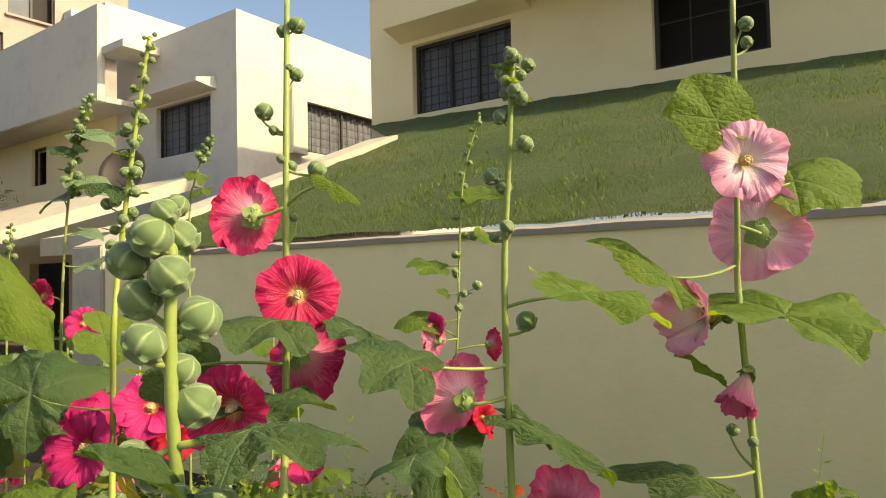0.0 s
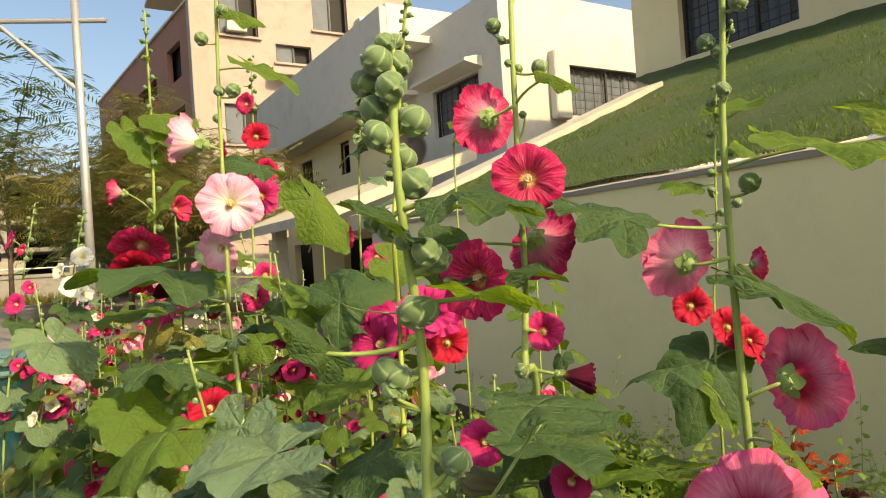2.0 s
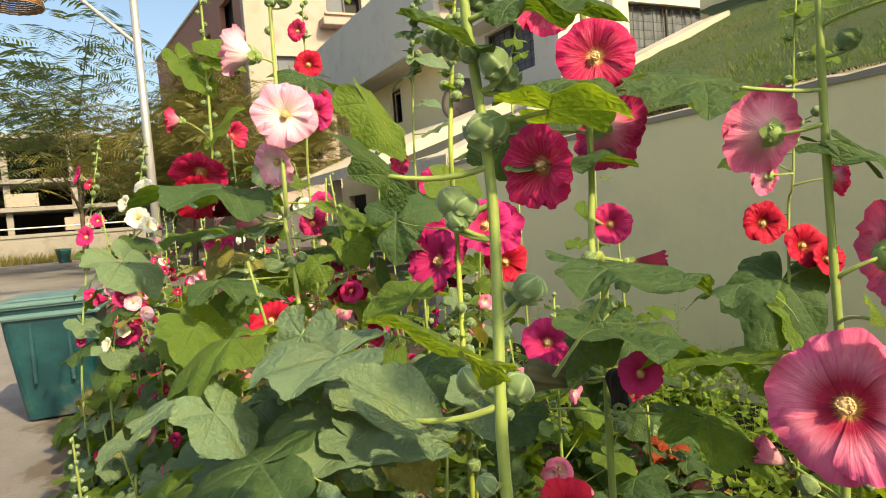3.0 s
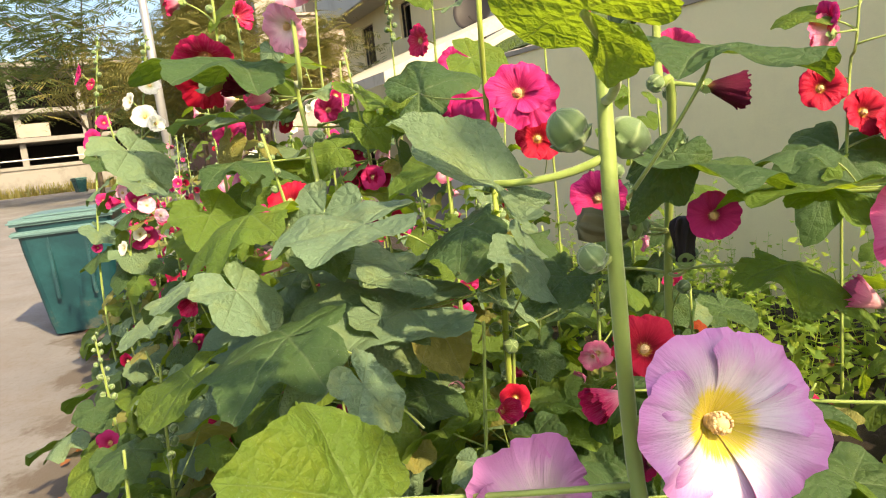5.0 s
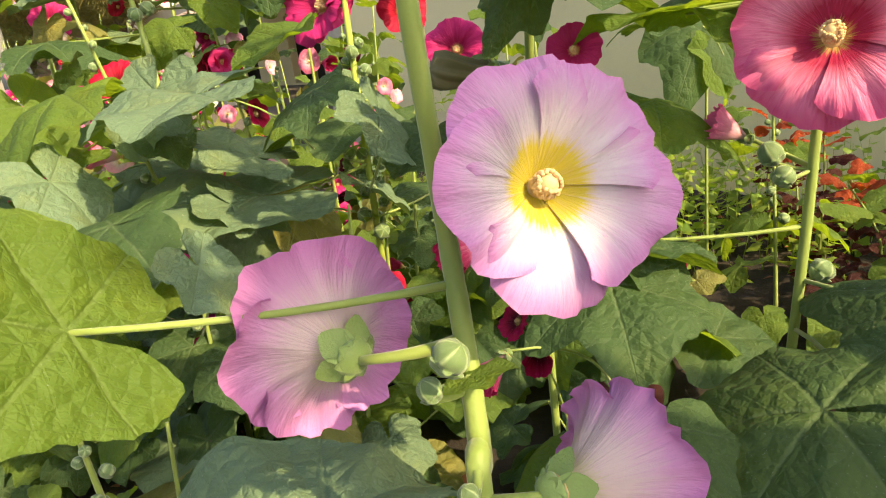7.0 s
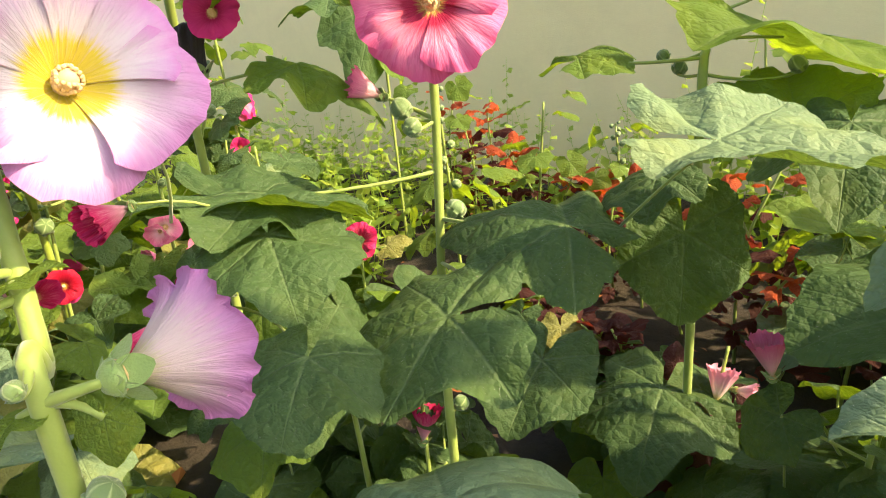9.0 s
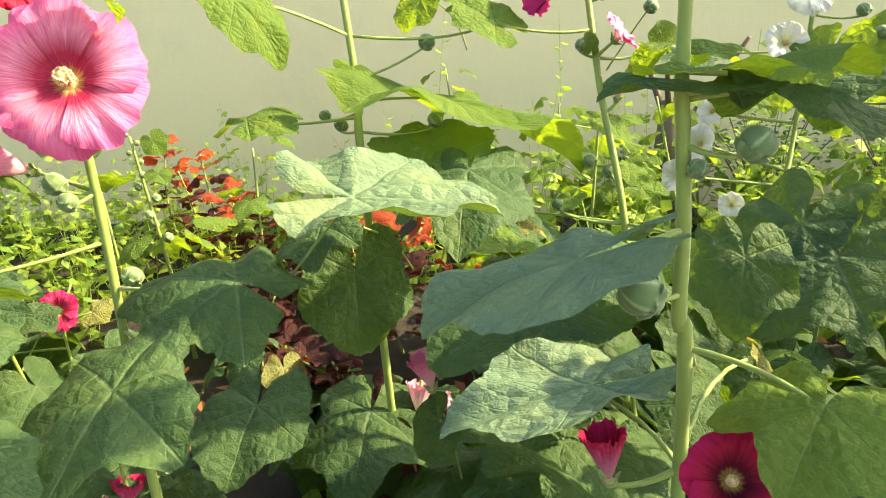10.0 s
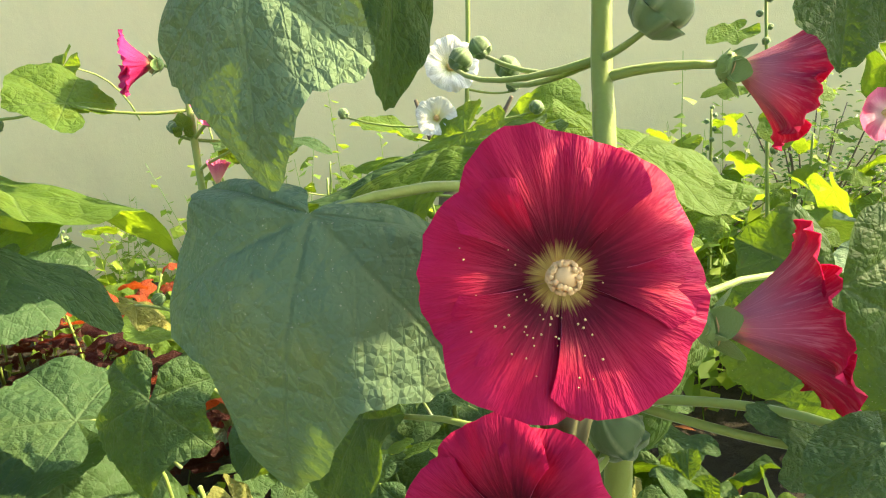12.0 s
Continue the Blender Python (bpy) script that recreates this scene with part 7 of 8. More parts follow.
leaf(p, (0.258, 1.281, 0.793), (0.195, 1.294, 0.842), (0.073, -0.036, 0.997), 4, LEAF_BRIGHT, wide=0.97)
leaf(p, (0.371, 1.084, 0.665), (0.191, 1.113, 0.643), (0.068, 0.076, 0.995), 5, LEAF_BRIGHT, wide=0.55)

p = hollyhock([(0.597, 1.452, 0.030), (0.597, 1.452, 0.551), (0.636, 1.531, 0.758), (0.663, 1.579, 1.082), (0.67, 1.60, 1.42)], 0.0060, "hollyhock with white blooms and pale buds", 0.0040)
flower(p, "white", (0.625, 1.537, 1.010), (0.144, -0.880, 0.453), 0.0559, "bowl", 12)
flower(p, "white", (0.594, 1.520, 0.918), (-0.025, -0.882, 0.471), 0.0417, "bowl", 60)
flower(p, "white", (0.442, 1.481, 0.732), (-0.655, -0.639, 0.404), 0.0397, "bowl", 15)
flower(p, "white", (0.397, 1.457, 0.673), (-0.736, -0.565, 0.373), 0.0366, "bowl", 53)
flower(p, "white", (0.800, 1.507, 0.793), (0.816, -0.541, 0.206), 0.0454, "bowl", 25)
flower(p, "white", (0.500, 1.438, 0.611), (-0.418, -0.785, 0.458), 0.0275, "bowl", 2)
flower(p, "white", (0.466, 1.505, 0.793), (-0.606, -0.676, 0.419), 0.0305, "bowl", 30)
bud(p, (0.340, 1.549, 1.008), (0.631, -0.034, 0.775), 0.0141, 0)
bud(p, (0.407, 1.559, 0.936), (-0.461, -0.039, 0.886), 0.0103, 1)
bud(p, (0.792, 1.566, 0.926), (0.631, -0.034, 0.775), 0.0143, 2)
bud(p, (0.745, 1.553, 0.972), (-0.461, -0.039, 0.886), 0.0131, 3)
leaf(p, (0.647, 1.447, 0.900), (0.554, 1.413, 0.820), (0.100, -0.194, 0.976), 0, LEAF_BRIGHT, wide=0.88)
leaf(p, (0.782, 1.550, 0.875), (0.850, 1.595, 0.986), (0.101, -0.137, 0.985), 1, LEAF_BRIGHT, wide=0.97)
leaf(p, (0.691, 1.088, 0.935), (0.523, 1.065, 0.893), (0.100, 0.093, 0.991), 2, wide=0.69)
leaf(p, (0.555, 1.591, 0.819), (0.440, 1.603, 0.864), (0.101, -0.019, 0.995), 3, LEAF_BRIGHT, wide=0.97)
leaf(p, (0.508, 1.602, 0.885), (0.417, 1.609, 0.917), (0.101, -0.019, 0.995), 4, LEAF_BRIGHT, wide=0.88)
leaf(p, (0.630, 0.776, 0.983), (0.460, 0.752, 0.949), (0.065, 0.135, 0.989), 1, wide=0.48)

p = hollyhock([(-1.082, 1.363, 0.030), (-1.082, 1.363, 0.348), (-1.066, 1.413, 0.459)], 0.0040, "low hollyhock shoot with small red blooms", 0.0030)
flower(p, "red", (-1.071, 1.356, 0.406), (0.380, -0.784, 0.491), 0.0533, "bowl")
flower(p, "red", (-1.214, 1.317, 0.309), (-0.062, -0.880, 0.471), 0.0259, "half")
leaf(p, (-1.020, 1.402, 0.385), (-0.969, 1.430, 0.406), (0.169, -0.238, 0.956), 1, LEAF_OLD, wide=1.06)

p = hollyhock([(-0.508, 0.774, 0.030), (-0.508, 0.774, 0.321), (-0.536, 0.818, 0.458)], 0.0040, "low hollyhock shoot with a folded red bloom", 0.0030)
flower(p, "red", (-0.512, 0.772, 0.349), (0.020, 0.327, 0.945), 0.0403, "half")

p = hollyhock([(-0.144, 1.169, 0.030), (-0.144, 1.169, 0.235), (-0.134, 1.222, 0.359)], 0.0040, "low hollyhock shoot with salmon petals", 0.0030)
flower(p, "blush", (-0.142, 1.162, 0.273), (0.113, 0.357, 0.927), 0.0441, "half")
flower(p, "blush", (-0.117, 1.181, 0.296), (0.992, -0.092, 0.081), 0.0275, "half")

p = hollyhock([(0.725, 0.559, 0.030), (0.725, 0.559, 0.801), (0.726, 0.580, 0.864), (0.731, 0.637, 1.006), (0.735, 0.670, 1.108), (0.742, 0.680, 1.5), (0.75, 0.66, 2.25)], 0.0090, "robust hollyhock with crimson blooms at eye level", 0.0050)
flower(p, "crimson", (0.682, 0.491, 0.975), (0.024, -0.937, 0.349), 0.0604, "open", 8, stalked=False)
bloom = [c for c in p["ob"].children if c.name.startswith("flower")][0]
shared("pollen", pollen_mesh(), bloom, frame_of((0, 0, 1)).to_4x4(), None, "grains of spilt pollen")
flower(p, "crimson", (0.664, 0.504, 0.837), (-0.328, -0.783, 0.528), 0.0558, "bowl", 30)
flower(p, "crimson", (0.777, 0.568, 0.911), (0.979, -0.149, 0.136), 0.0624, "funnel")
flower(p, "crimson", (0.801, 0.632, 1.046), (0.956, -0.153, -0.252), 0.0474, "funnel", 40)
spike(p, 0.84, 1.0, 18, 0.014, 0.006, 41)
flower(p, "crimson", (0.71, 0.61, 1.32), (-0.5, -0.8, 0.2), 0.055, "bowl", 12)
flower(p, "crimson", (0.80, 0.68, 1.45), (0.9, -0.3, 0.2), 0.055, "bowl", 33)
flower(p, "crimson", (0.70, 0.74, 1.58), (-0.7, 0.6, 0.2), 0.050, "funnel", 5)
# upper leaves above the view, spread to keep the sun off the lilac blooms
for k in range(18):
    a, z = k * 2.4, 1.22 + 0.045 * k
    leaf(p, (0.74 + 0.09 * math.cos(a), 0.64 + 0.09 * math.sin(a), z + 0.03), (0.74 + 0.24 * math.cos(a), 0.64 + 0.24 * math.sin(a), z - 0.01), (0, -0.1, 1), k, LEAF, 1.0, MID_LEAVES)
bud(p, (0.757, 0.618, 1.080), (0.602, -0.060, 0.796), 0.0160, 0)
bud(p, (0.723, 0.554, 0.856), (-0.493, -0.086, 0.866), 0.0149, 1)
bud(p, (0.646, 0.794, 1.053), (0.602, -0.060, 0.796), 0.0097, 0)
bud(p, (0.663, 0.818, 1.061), (-0.493, -0.086, 0.866), 0.0089, 1)
bud(p, (0.686, 0.814, 1.044), (0.602, -0.060, 0.796), 0.0105, 2)
wilt(p, (0.691, 0.521, 0.851), (-0.042, 0.212, 0.976), 0.0322)
leaf(p, (0.574, 0.521, 1.000), (0.544, 0.461, 0.903), (0.12, -0.45, 0.88), 0, LEAF_DUSTY, wide=0.92, meshes=HANGING_LEAVES, thick=0.003)
leaf(p, (0.234, 0.809, 0.723), (0.172, 0.849, 0.769), (0.079, -0.024, 0.997), 2, wide=1.06)
leaf(p, (0.341, 0.763, 0.769), (0.329, 0.717, 0.703), (0.087, -0.142, 0.986), 1, wide=0.97)
leaf(p, (0.018, 1.507, 0.501), (-0.115, 1.507, 0.539), (0.079, -0.024, 0.997), 4, LEAF_BRIGHT, wide=0.88)
leaf(p, (0.037, 1.508, 0.496), (0.121, 1.513, 0.484), (0.079, -0.024, 0.997), 4, LEAF_BRIGHT, wide=0.88)
leaf(p, (0.594, 0.407, 1.094), (0.592, 0.391, 1.046), (-0.051, -0.863, 0.503), 1, LEAF_DUSTY, wide=0.75, petiole=False)
long_stalk(p, 1.19, (0.594, 0.407, 1.094))
leaf(p, (0.617, 0.559, 1.105), (0.614, 0.539, 1.045), (0.484, -0.751, 0.450), 0, wide=0.48, petiole=False)
long_stalk(p, 1.19, (0.617, 0.559, 1.105))
leaf(p, (0.773, 0.737, 0.983), (0.873, 0.750, 0.950), (0.067, -0.237, 0.969), 2, LEAF_BRIGHT, wide=0.97)
leaf(p, (0.637, 0.684, 1.000), (0.505, 0.666, 0.967), (0.062, 0.049, 0.997), 3, LEAF_BRIGHT, wide=0.41)
leaf(p, (0.753, 0.431, 1.082), (0.752, 0.424, 1.059), (0.057, -0.803, 0.594), 4, wide=0.97, petiole=False)
long_stalk(p, 1.19, (0.753, 0.431, 1.082))
leaf(p, (0.923, 0.702, 0.874), (0.921, 0.666, 0.765), (0.060, -0.741, 0.668), 6, wide=1.06)
leaf(p, (0.809, 0.495, 0.882), (0.775, 0.501, 0.904), (0.068, -0.318, 0.946), 7, wide=0.79)
leaf(p, (0.806, 0.461, 0.908), (0.775, 0.455, 0.897), (0.068, -0.318, 0.946), 2, wide=0.79)
leaf(p, (0.791, 0.737, 0.842), (0.820, 0.705, 0.741), (0.068, -0.346, 0.936), 3, wide=1.14)
leaf(p, (0.558, 0.658, 0.805), (0.524, 0.638, 0.749), (0.066, -0.119, 0.991), 4, wide=0.88)
leaf(p, (-0.141, 1.563, 1.060), (-0.187, 1.543, 1.003), (0.068, -0.318, 0.946), 2, LEAF_BRIGHT, wide=1.23)

# ---- the rest of the bed ----
PETIOLE = mesh_of("stalk", tube([(0.0, 0, 0), (0.0, 0, 0.5), (0.0, 0, 1)], 1.0, 5), STEM, True)


def thin_stalk(plant, a, b, r):
    d = b - a
    m = Matrix.Translation(a) @ frame_of(d).to_4x4() @ Matrix.Diagonal((r, r, d.length, 1))
    shared("stalk", PETIOLE, plant["ob"], m)


def wild_hollyhock(x, y, height, seed, kinds, leaves, label, size=0.10, blooms=4, budded=True, low=0.10, high=0.72, bright=False):
    """A whole plant grown by rule: big leaves low down, blooms above, buds at the tip."""
    rng = random.Random(seed)
    lx, ly = rng.gauss(0, 0.07) * height, rng.gauss(0, 0.07) * height
    foot = Vector((x, y, 0.02))
    p = hollyhock([(x, y, 0.02), (x + lx * 0.3, y + ly * 0.3, height * 0.4), (x + lx, y + ly, height)], 0.0075, label, 0.0035, False)
    line = p["line"]
    for k in range(leaves):
        f = low + (high - low) * (k + rng.random()) / leaves
        s = line[int(f * (len(line) - 1))]
        a = k * 2.4 + rng.uniform(-0.5, 0.5)
        out = Vector((math.cos(a), math.sin(a), 0))
        reach = (0.08 + 0.16 * (1 - f)) * rng.uniform(0.7, 1.3)
        base = s + out * reach + Vector((0, 0, reach * rng.uniform(0.2, 0.7)))
        big = size * (1.25 - 0.75 * f) * rng.uniform(0.75, 1.25)
        tip = base + (out * rng.uniform(0.7, 1.0) + Vector((rng.gauss(0, 0.25), rng.gauss(0, 0.25), rng.uniform(-0.75, -0.05)))).normalized() * big
        mat = LEAF_BRIGHT if bright else LEAF if rng.random() < (0.9 if high > 0.95 else 0.34) else rng.choice((LEAF_BRIGHT, LEAF_BRIGHT, LEAF_BRIGHT, LEAF_DUSTY, LEAF_DUSTY, LEAF_OLD))
        near = (x * x + y * y) < 4.0
        leaf(p, base + foot, tip + foot, (rng.gauss(0, 0.25), rng.gauss(0, 0.25) - 0.15, 1), rng.randrange(8), mat, rng.uniform(0.9, 1.15), MID_LEAVES if near else SMALL_LEAVES, False)
        if near and k % 3 == 0:
            thin_stalk(p, s, base, 0.0022)
    for k in range(blooms):
        f = rng.uniform(0.40, 0.86)
        s = line[int(f * (len(line) - 1))]
        a = rng.uniform(-2.9, 0.6)
        face = Vector((math.cos(a), math.sin(a), rng.uniform(-0.15, 0.35)))
        at = s + face * rng.uniform(0.03, 0.05)
        flower(p, rng.choice(kinds), at + foot, face, rng.uniform(0.036, 0.050), rng.choice(("open", "bowl", "bowl", "funnel", "half")), rng.randrange(60), stalked=False, full=False)
        thin_stalk(p, s, at, 0.0025)
    if budded:
        n = rng.randrange(9, 16)
        spike(p, 0.66, 1.0, n, rng.uniform(0.011, 0.014), 0.006, seed, False, FAR_BUDS)
    return p


rng = random.Random(77)
MIX = ["red", "magenta", "crimson", "scarlet", "rose", "white", "maroon", "blush", "magenta", "red"]
WORDS = ("leafy hollyhock with {} blooms in the crowded bed", "bushy hollyhock carrying {} blooms", "tall hollyhock with {} blooms and side buds")
TONE = {"red": "red", "magenta": "magenta", "crimson": "crimson", "scarlet": "scarlet", "rose": "rose pink", "white": "white", "maroon": "dark maroon", "blush": "pale pink"}
count = 0
# dense left stretch along the yard's edge
for k in range(34):
    x = -1.75 - 0.27 * k + rng.uniform(-0.12, 0.12)
    y = (0.02, 0.75, 0.38, 1.2, 0.2, 1.7)[k % 6] + rng.uniform(-0.15, 0.15)
    if x > -2.3 and y < 0.3:
        y += 0.5
    h = rng.uniform(1.05, 1.7) if k % 6 != 4 else rng.uniform(0.7, 1.0)
    main = "white" if 20 < k < 30 and k % 2 else rng.choice(MIX)
    wild_hollyhock(x, y, h, 500 + k, [main, main, rng.choice(MIX)], 26 if x > -4.6 else 11, WORDS[k % 3].format(TONE[main]), 0.118, 9, high=0.88)
for k in range(18):
    x, y = -1.05 - 0.24 * k + rng.uniform(-0.08, 0.08), -0.16 + 0.13 * (k % 3) + rng.uniform(-0.05, 0.05)
    if x > -1.7:
        y += 0.22
    wild_hollyhock(x, y, rng.uniform(0.45, 0.85), 600 + k, ["magenta", "red", "crimson"], 14, "bushy leafy hollyhock at the yard's edge", 0.125, 2, k % 2 == 0)
for k in range(16):
    x, y = -1.3 - 0.2 * k + rng.uniform(-0.08, 0.08), 0.5 + 0.25 * (k % 4) + rng.uniform(-0.08, 0.08)
    wild_hollyhock(x, y, rng.uniform(0.6, 0.95), 650 + k, ["magenta", "red", "rose", "scarlet"], 14, "bushy leafy hollyhock filling the bed", 0.13, 2, False)
# flowering plants with fine leaves behind the near stems
for k in range(13):
    x, y = -1.5 - 0.22 * k + rng.uniform(-0.08, 0.08), (1.05, 1.5, 0.75, 1.9)[k % 4] + rng.uniform(-0.1, 0.1)
    main = ("rose", "magenta", "blush", "red", "magenta")[k % 5]
    wild_hollyhock(x, y, rng.uniform(1.0, 1.45), 1300 + k, [main, main, "rose"], 20, WORDS[k % 3].format(TONE[main]), 0.088, 7, k % 2 == 0, 0.45, 0.92, k % 3 != 1)
# low leafy plants under and behind the near stems
for k in range(30):
    x = -2.2 + 4.4 * ((k * 0.618) % 1.0)
    y = 0.62 + 1.35 * ((k * 0.755) % 1.0)
    if x > -0.9 and y < 0.75:
        y += 0.35
    h = rng.uniform(0.45, 0.78) if x < -0.9 else rng.uniform(0.28, 0.5)
    if -1.15 < x < 0.0 and 0.9 < y < 2.0:                  # a bare patch of soil
        continue
    wild_hollyhock(x, y, h, 700 + k, ["red", "scarlet", "magenta"], 11, "low leafy hollyhock shading the soil", 0.155, 1 if k % 3 == 0 else 0, False, 0.35, 1.0)
for k in range(9):
    x, y = -1.9 + 0.27 * k + rng.uniform(-0.05, 0.05), 0.28 + 0.12 * (k % 3)
    wild_hollyhock(x, y, rng.uniform(0.25, 0.42), 800 + k, ["red"], 9, "low leafy hollyhock at the bed's edge", 0.12, 0, False)

for k in range(4):
    x, y = 0.05 + 0.24 * k + rng.uniform(-0.04, 0.04), 0.88 + 0.14 * (k % 3)
    wild_hollyhock(x, y, rng.uniform(0.36, 0.52), 850 + k, ["red"], 13, "low leafy hollyhock shading the soil", 0.115, 0, False, 0.5, 1.0)
# leafy plants added unseen at the bed's near edge, under the walk, to block bounce light
for k in range(9):
    x, y = -0.65 + 0.2 * k + rng.uniform(-0.05, 0.05), -0.18 + 0.13 * (k % 3)
    wild_hollyhock(x, y, rng.uniform(0.42, 0.55), 870 + k, ["red"], 10, "low leafy hollyhock at the bed's edge", 0.15, 0, False, 0.35, 1.0)
# the bed goes on past the crimson blooms, as tall as the rest; mostly unseen, set tall to shade the near plants
for k in range(12):
    x = 1.3 + 0.25 * k + rng.uniform(-0.06, 0.06)
    y = (0.55, 1.25, 0.85, 1.65)[k % 4] + rng.uniform(-0.1, 0.1)
    main = rng.choice(("crimson", "red", "white", "rose"))
    wild_hollyhock(x, y, rng.uniform(1.75, 2.25), 1100 + k, [main], 20, WORDS[k % 3].format(TONE[main]), 0.14, 4, k % 2 == 0, high=0.92)
# extra plant, leafy only above the view, set in the sun's way to the lilac
wild_hollyhock(0.98, 0.50, 2.3, 1190, ["crimson", "red"], 28, "tall leafy crimson hollyhock added above head height to shade the lilac blooms", 0.15, 4, True, 0.66, 0.97)
# sunlit young plants before the foot of the wall
for k in range(22):
    x, y = -1.0 + 3.4 * ((k * 0.618) % 1.0), 1.75 + 1.0 * ((k * 0.41) % 1.0)
    if -1.0 < x < 0.0 and y < 2.0:
        continue
    wild_hollyhock(x, y, rng.uniform(0.45, 0.85), 1000 + k, ["rose", "white"], 14, "young bright green hollyhock before the wall", 0.10, 0, k % 3 == 0, 0.3, 1.0, True)


# taller bright plants past the crimson blooms, in front of the wall
for k in range(3):
    x, y = 1.45 + 0.5 * k + rng.uniform(-0.05, 0.05), 1.95 + 0.2 * (k % 2)
    wild_hollyhock(x, y, rng.uniform(1.0, 1.25), 1050 + k, ["white"], 15, "tall bright green hollyhock before the wall", 0.11, 1, True, 0.4, 0.95, k % 3 != 2)


def red_shrub(x, y, h, seed):
    rng = random.Random(seed)
    p = hollyhock([(x, y, 0.02), (x + rng.uniform(-0.04, 0.04), y, h * 0.6), (x + rng.uniform(-0.08, 0.08), y + rng.uniform(-0.05, 0.05), h)], 0.005, "low shrub with red-brown leaves", 0.003, False)
    p["ob"].name = "red_leaf_shrub"
    tagged(p["ob"], category="shrub", group="red-leaved shrubs")
    for k in range(20):
        f = 0.25 + 0.75 * k / 19
        s = p["line"][int(f * (len(p["line"]) - 1))]
        a = k * 2.4
        out = Vector((math.cos(a), math.sin(a), rng.uniform(-0.2, 0.7)))
        base = s + out * rng.uniform(0.02, 0.07)
        tip = base + out.normalized() * rng.uniform(0.035, 0.065)
        leaf(p, base + p["foot"], tip + p["foot"], (rng.gauss(0, 0.4), rng.gauss(0, 0.4), 1), k, LEAF_ORANGE if f > 0.8 and h > 0.3 else LEAF_RED, 0.6, SMALL_LEAVES, False)


for k in range(14):
    red_shrub(-1.45 + 1.6 * ((k * 0.618) % 1), 1.5 + 1.0 * ((k * 0.38) % 1), rng.uniform(0.34, 0.62), 900 + k)
for k in range(20):
    red_shrub(-0.98 + 0.95 * ((k * 0.618) % 1), 1.05 + 0.95 * ((k * 0.38) % 1), rng.uniform(0.12, 0.28), 930 + k)
for k in range(9):
    x, y = -0.85 + 0.95 * ((k * 0.618) % 1), 0.85 + 0.7 * ((k * 0.43) % 1)
    wild_hollyhock(x, y, rng.uniform(0.16, 0.26), 960 + k, ["red"], 8, "hollyhock seedling low over the shaded soil", 0.13, 0, False, 0.4, 1.0)

# the brown stub of a sapling by the wall
sap = empty("sapling_trunk", Matrix.Translation((0.60, 2.72, 0)), label="weathered brown sapling trunk by the wall", category="trunk")
part("trunk", tube([(0.0, 0, 0), (0.01, 0, 0.2), (-0.02, 0.02, 0.42), (0.0, 0.03, 0.62)], [0.075, 0.062, 0.055, 0.05], 12), BARK, sap, smooth=True)
for k in range(3):
    part("branch", tube(bezier((0, 0.02, 0.45 + 0.05 * k), (0.1 * math.cos(k * 2.2), 0.05, 0.6), (0.22 * math.cos(k * 2.2), 0.12 * math.sin(k * 2.2) - 0.1, 0.85), 6), [0.02 - 0.0025 * q for q in range(6)], 6), BARK, sap, smooth=True)
# a bushy shrub with small shiny leaves beside the stub
SHRUB = thin_green("shiny_shrub_leaf", (0.055, 0.13, 0.03), (0.24, 0.42, 0.04), 0.3)


def small_leaf_shrub(x, y, height, spread, leaves, seed):
    rng = random.Random(seed)
    ob = empty("shrub", Matrix.Translation((x, y, 0.03)), label="bushy green shrub with small shiny leaves by the wall", category="shrub", group="shrubs by the wall")
    bm, twigs = bmesh.new(), []
    for k in range(16):
        a, r = k * 2.4, spread * rng.uniform(0.3, 1.0)
        pts = bezier((0, 0, 0), (r * 0.3 * math.cos(a), r * 0.3 * math.sin(a), height * 0.5), (r * math.cos(a), r * 0.7 * math.sin(a), height * rng.uniform(0.55, 1.0)), 9)
        tube(pts, [0.006 - 0.0005 * q for q in range(9)], 5, bm)
        twigs += pts[2:]
    part("trunk", bm, BARK, ob, smooth=True)
    bm = bmesh.new()
    for k in range(leaves):
        p = Vector(rng.choice(twigs)) + Vector((rng.gauss(0, 0.06), rng.gauss(0, 0.06), rng.gauss(0, 0.045)))
        a = rng.uniform(0, 6.28)
        out = Vector((math.cos(a), math.sin(a), rng.uniform(-0.3, 0.6))).normalized()
        side = out.cross(Vector((rng.gauss(0, 0.4), rng.gauss(0, 0.4), 1))).normalized()
        up = side.cross(out)
        s = rng.uniform(0.018, 0.034)
        rib = [bm.verts.new(p + out * s * f - up * s * 0.12 * f) for f in (0.0, 0.45, 1.0)]
        for q in (-1, 1):
            w = [bm.verts.new(p + out * s * f + side * q * s * g + up * s * 0.12) for f, g in ((0.22, 0.26), (0.62, 0.25))]
            bm.faces.new((rib[0], rib[1], w[1], w[0]) if q > 0 else (rib[0], w[0], w[1], rib[1]))
            bm.faces.new((rib[1], rib[2], w[1]) if q > 0 else (rib[1], w[1], rib[2]))
    part("crown", bm, SHRUB, ob, smooth=True)


for x, y, h, w, n in ((0.95, 2.72, 0.62, 0.34, 900), (1.42, 2.60, 0.55, 0.36, 900), (1.95, 2.70, 0.80, 0.40, 900), (2.5, 2.62, 0.85, 0.40, 700)):
    small_leaf_shrub(x, y, h, w, n, int(x * 100))
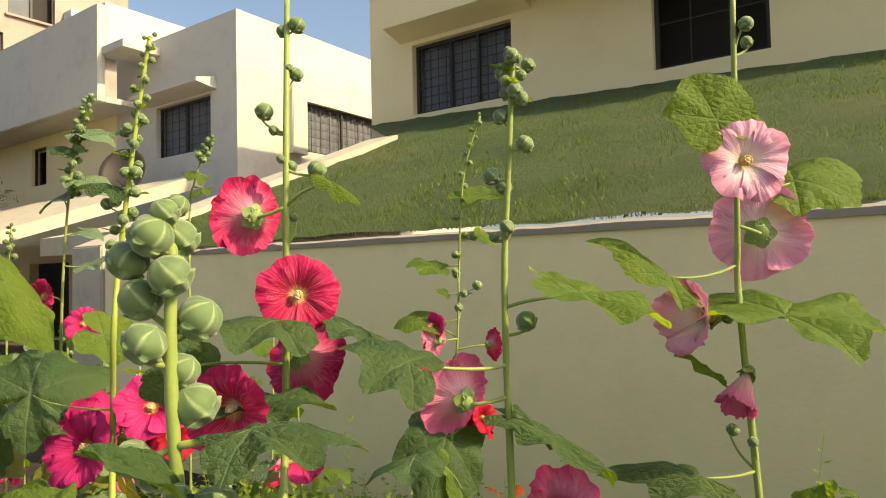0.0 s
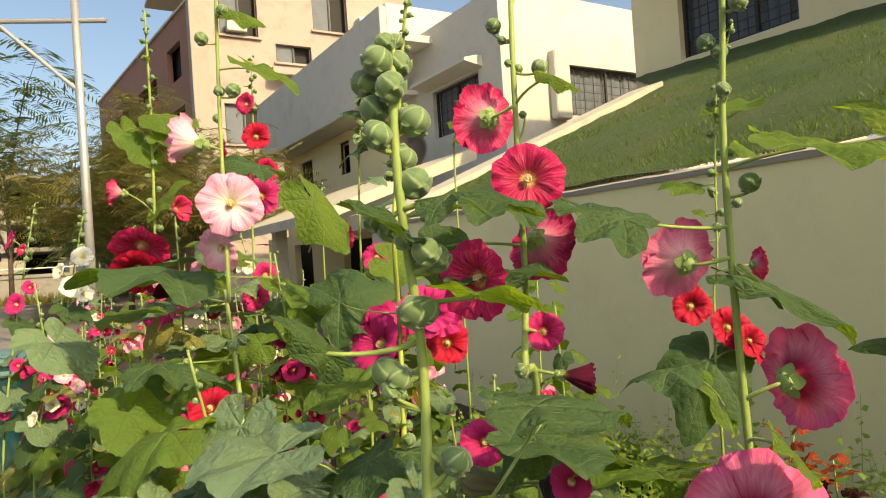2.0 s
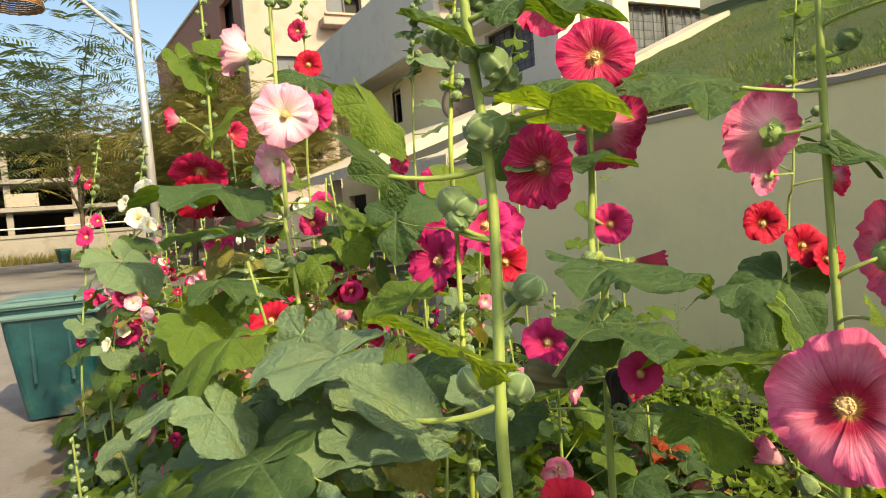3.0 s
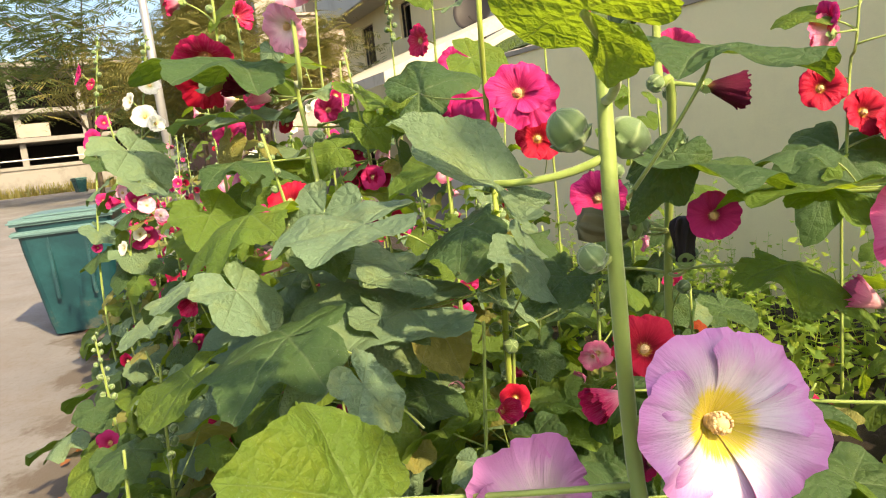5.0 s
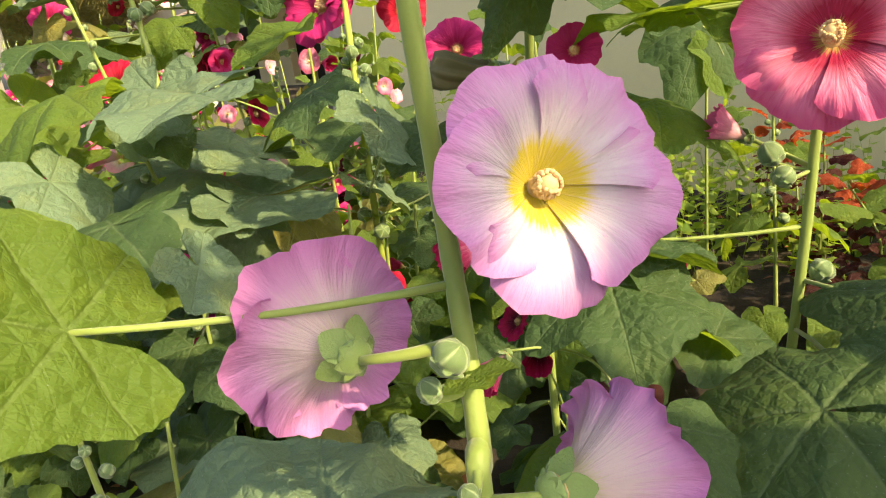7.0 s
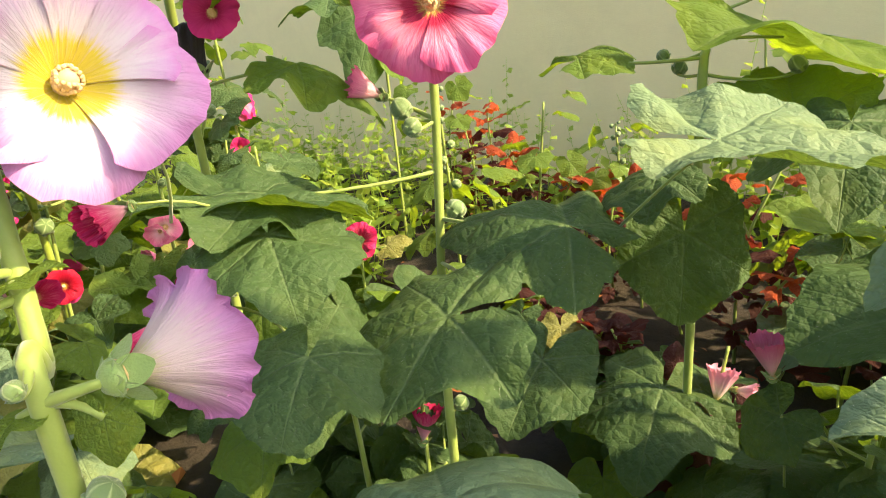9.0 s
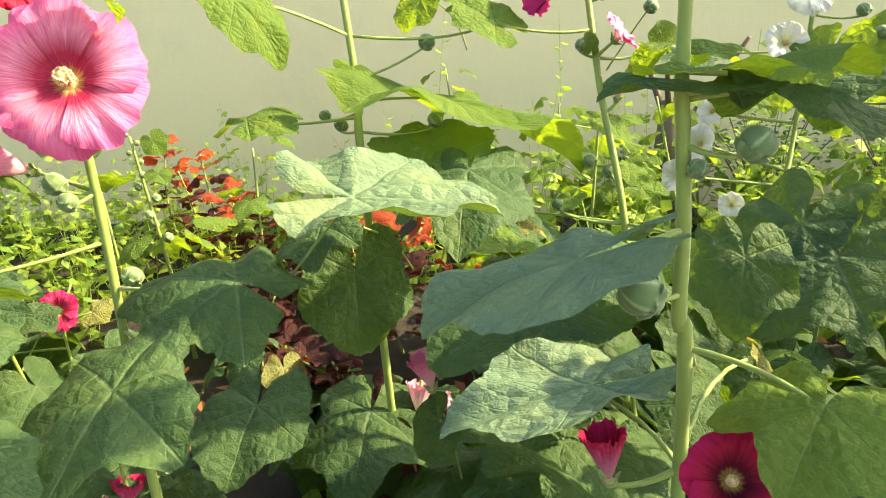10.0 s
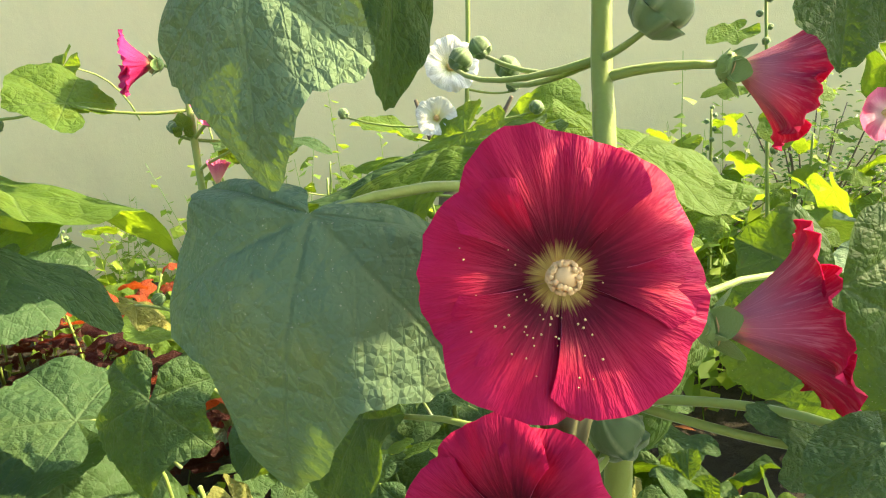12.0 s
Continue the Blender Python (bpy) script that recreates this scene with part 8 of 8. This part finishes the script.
# weeds along the foot of the wall
bm = bmesh.new()
rng = random.Random(31)
for k in range(760):
    x = rng.uniform(-3.6, 4.4)
    thin = -1.3 < x < 0.2
    if thin and k % 2:
        continue
    y = WALL_Y - 0.2 - (0.75 if thin else 1.15) * rng.random() ** 1.2
    h = rng.uniform(0.16, 0.55) * (1.4 if rng.random() < 0.15 else 1) * (1.3 if x > -0.6 else 1)
    lean = Vector((rng.gauss(0, 0.18), rng.gauss(-0.05, 0.18), 1)).normalized()
    foot = Vector((x, y, 0.03))
    tube([foot, foot + lean * h * 0.5, foot + lean * h], [0.0022, 0.0016, 0.0008], 3, bm, False)
    n = int(5 + h * 20)
    for q in range(n):
        p = foot + lean * h * (0.15 + 0.85 * q / n)
        a = q * 2.4 + rng.uniform(-0.3, 0.3)
        out = Vector((math.cos(a), math.sin(a), rng.uniform(-0.4, 0.7)))
        taper = 1.15 - 0.75 * q / n
        s, w = rng.uniform(0.03, 0.085) * taper, rng.uniform(0.014, 0.034) * taper
        side = Vector((-math.sin(a), math.cos(a), rng.gauss(0, 0.5))) * w
        mid = p + out * s * 0.55 + Vector((0, 0, -0.004))
        v = [bm.verts.new(c) for c in (p, mid + side, p + out * s, mid - side)]
        bm.faces.new(v)
tagged(part("weeds", bm, WEED), "bright green weeds along the foot of the wall", "weeds", kind="stuff")

# fallen dry leaves and crumbs of earth
bm = bmesh.new()
for k in range(1500):
    x, y = rng.uniform(-6, 2.2), rng.uniform(-0.5, 3.0)
    s, a = rng.uniform(0.008, 0.03), rng.uniform(0, 6.28)
    c = Vector((x, y, bed_height(x, y) + 0.03 + rng.uniform(0, 0.02)))
    u, w = Vector((math.cos(a), math.sin(a), rng.gauss(0, 0.3))) * s, Vector((-math.sin(a), math.cos(a), rng.gauss(0, 0.3))) * s * 0.5
    bm.faces.new([bm.verts.new(q) for q in (c - u, c + w + Vector((0, 0, s * 0.2)), c + u, c - w + Vector((0, 0, s * 0.2)))])
DRY = thin_green("dry_leaf", (0.16, 0.07, 0.03), (0.3, 0.14, 0.05), 0.15)
tagged(part("leaf_litter", bm, DRY), "brown dry leaf litter on the soil", "litter", kind="stuff")
bm = bmesh.new()
for k in range(420):
    x, y = rng.uniform(-6.5, 1.5), rng.uniform(-0.75, -0.2)
    s = rng.uniform(0.004, 0.016)
    bmesh.ops.create_icosphere(bm, subdivisions=1, radius=s, matrix=Matrix.Translation((x, y, bed_height(x, y) + s * 0.8)) @ Matrix.Diagonal((1, rng.uniform(0.6, 1), 0.7, 1)))
tagged(part("gravel_crumbs", bm, SOIL), "crumbs of earth and grit at the bed's edge", "gravel", kind="stuff")
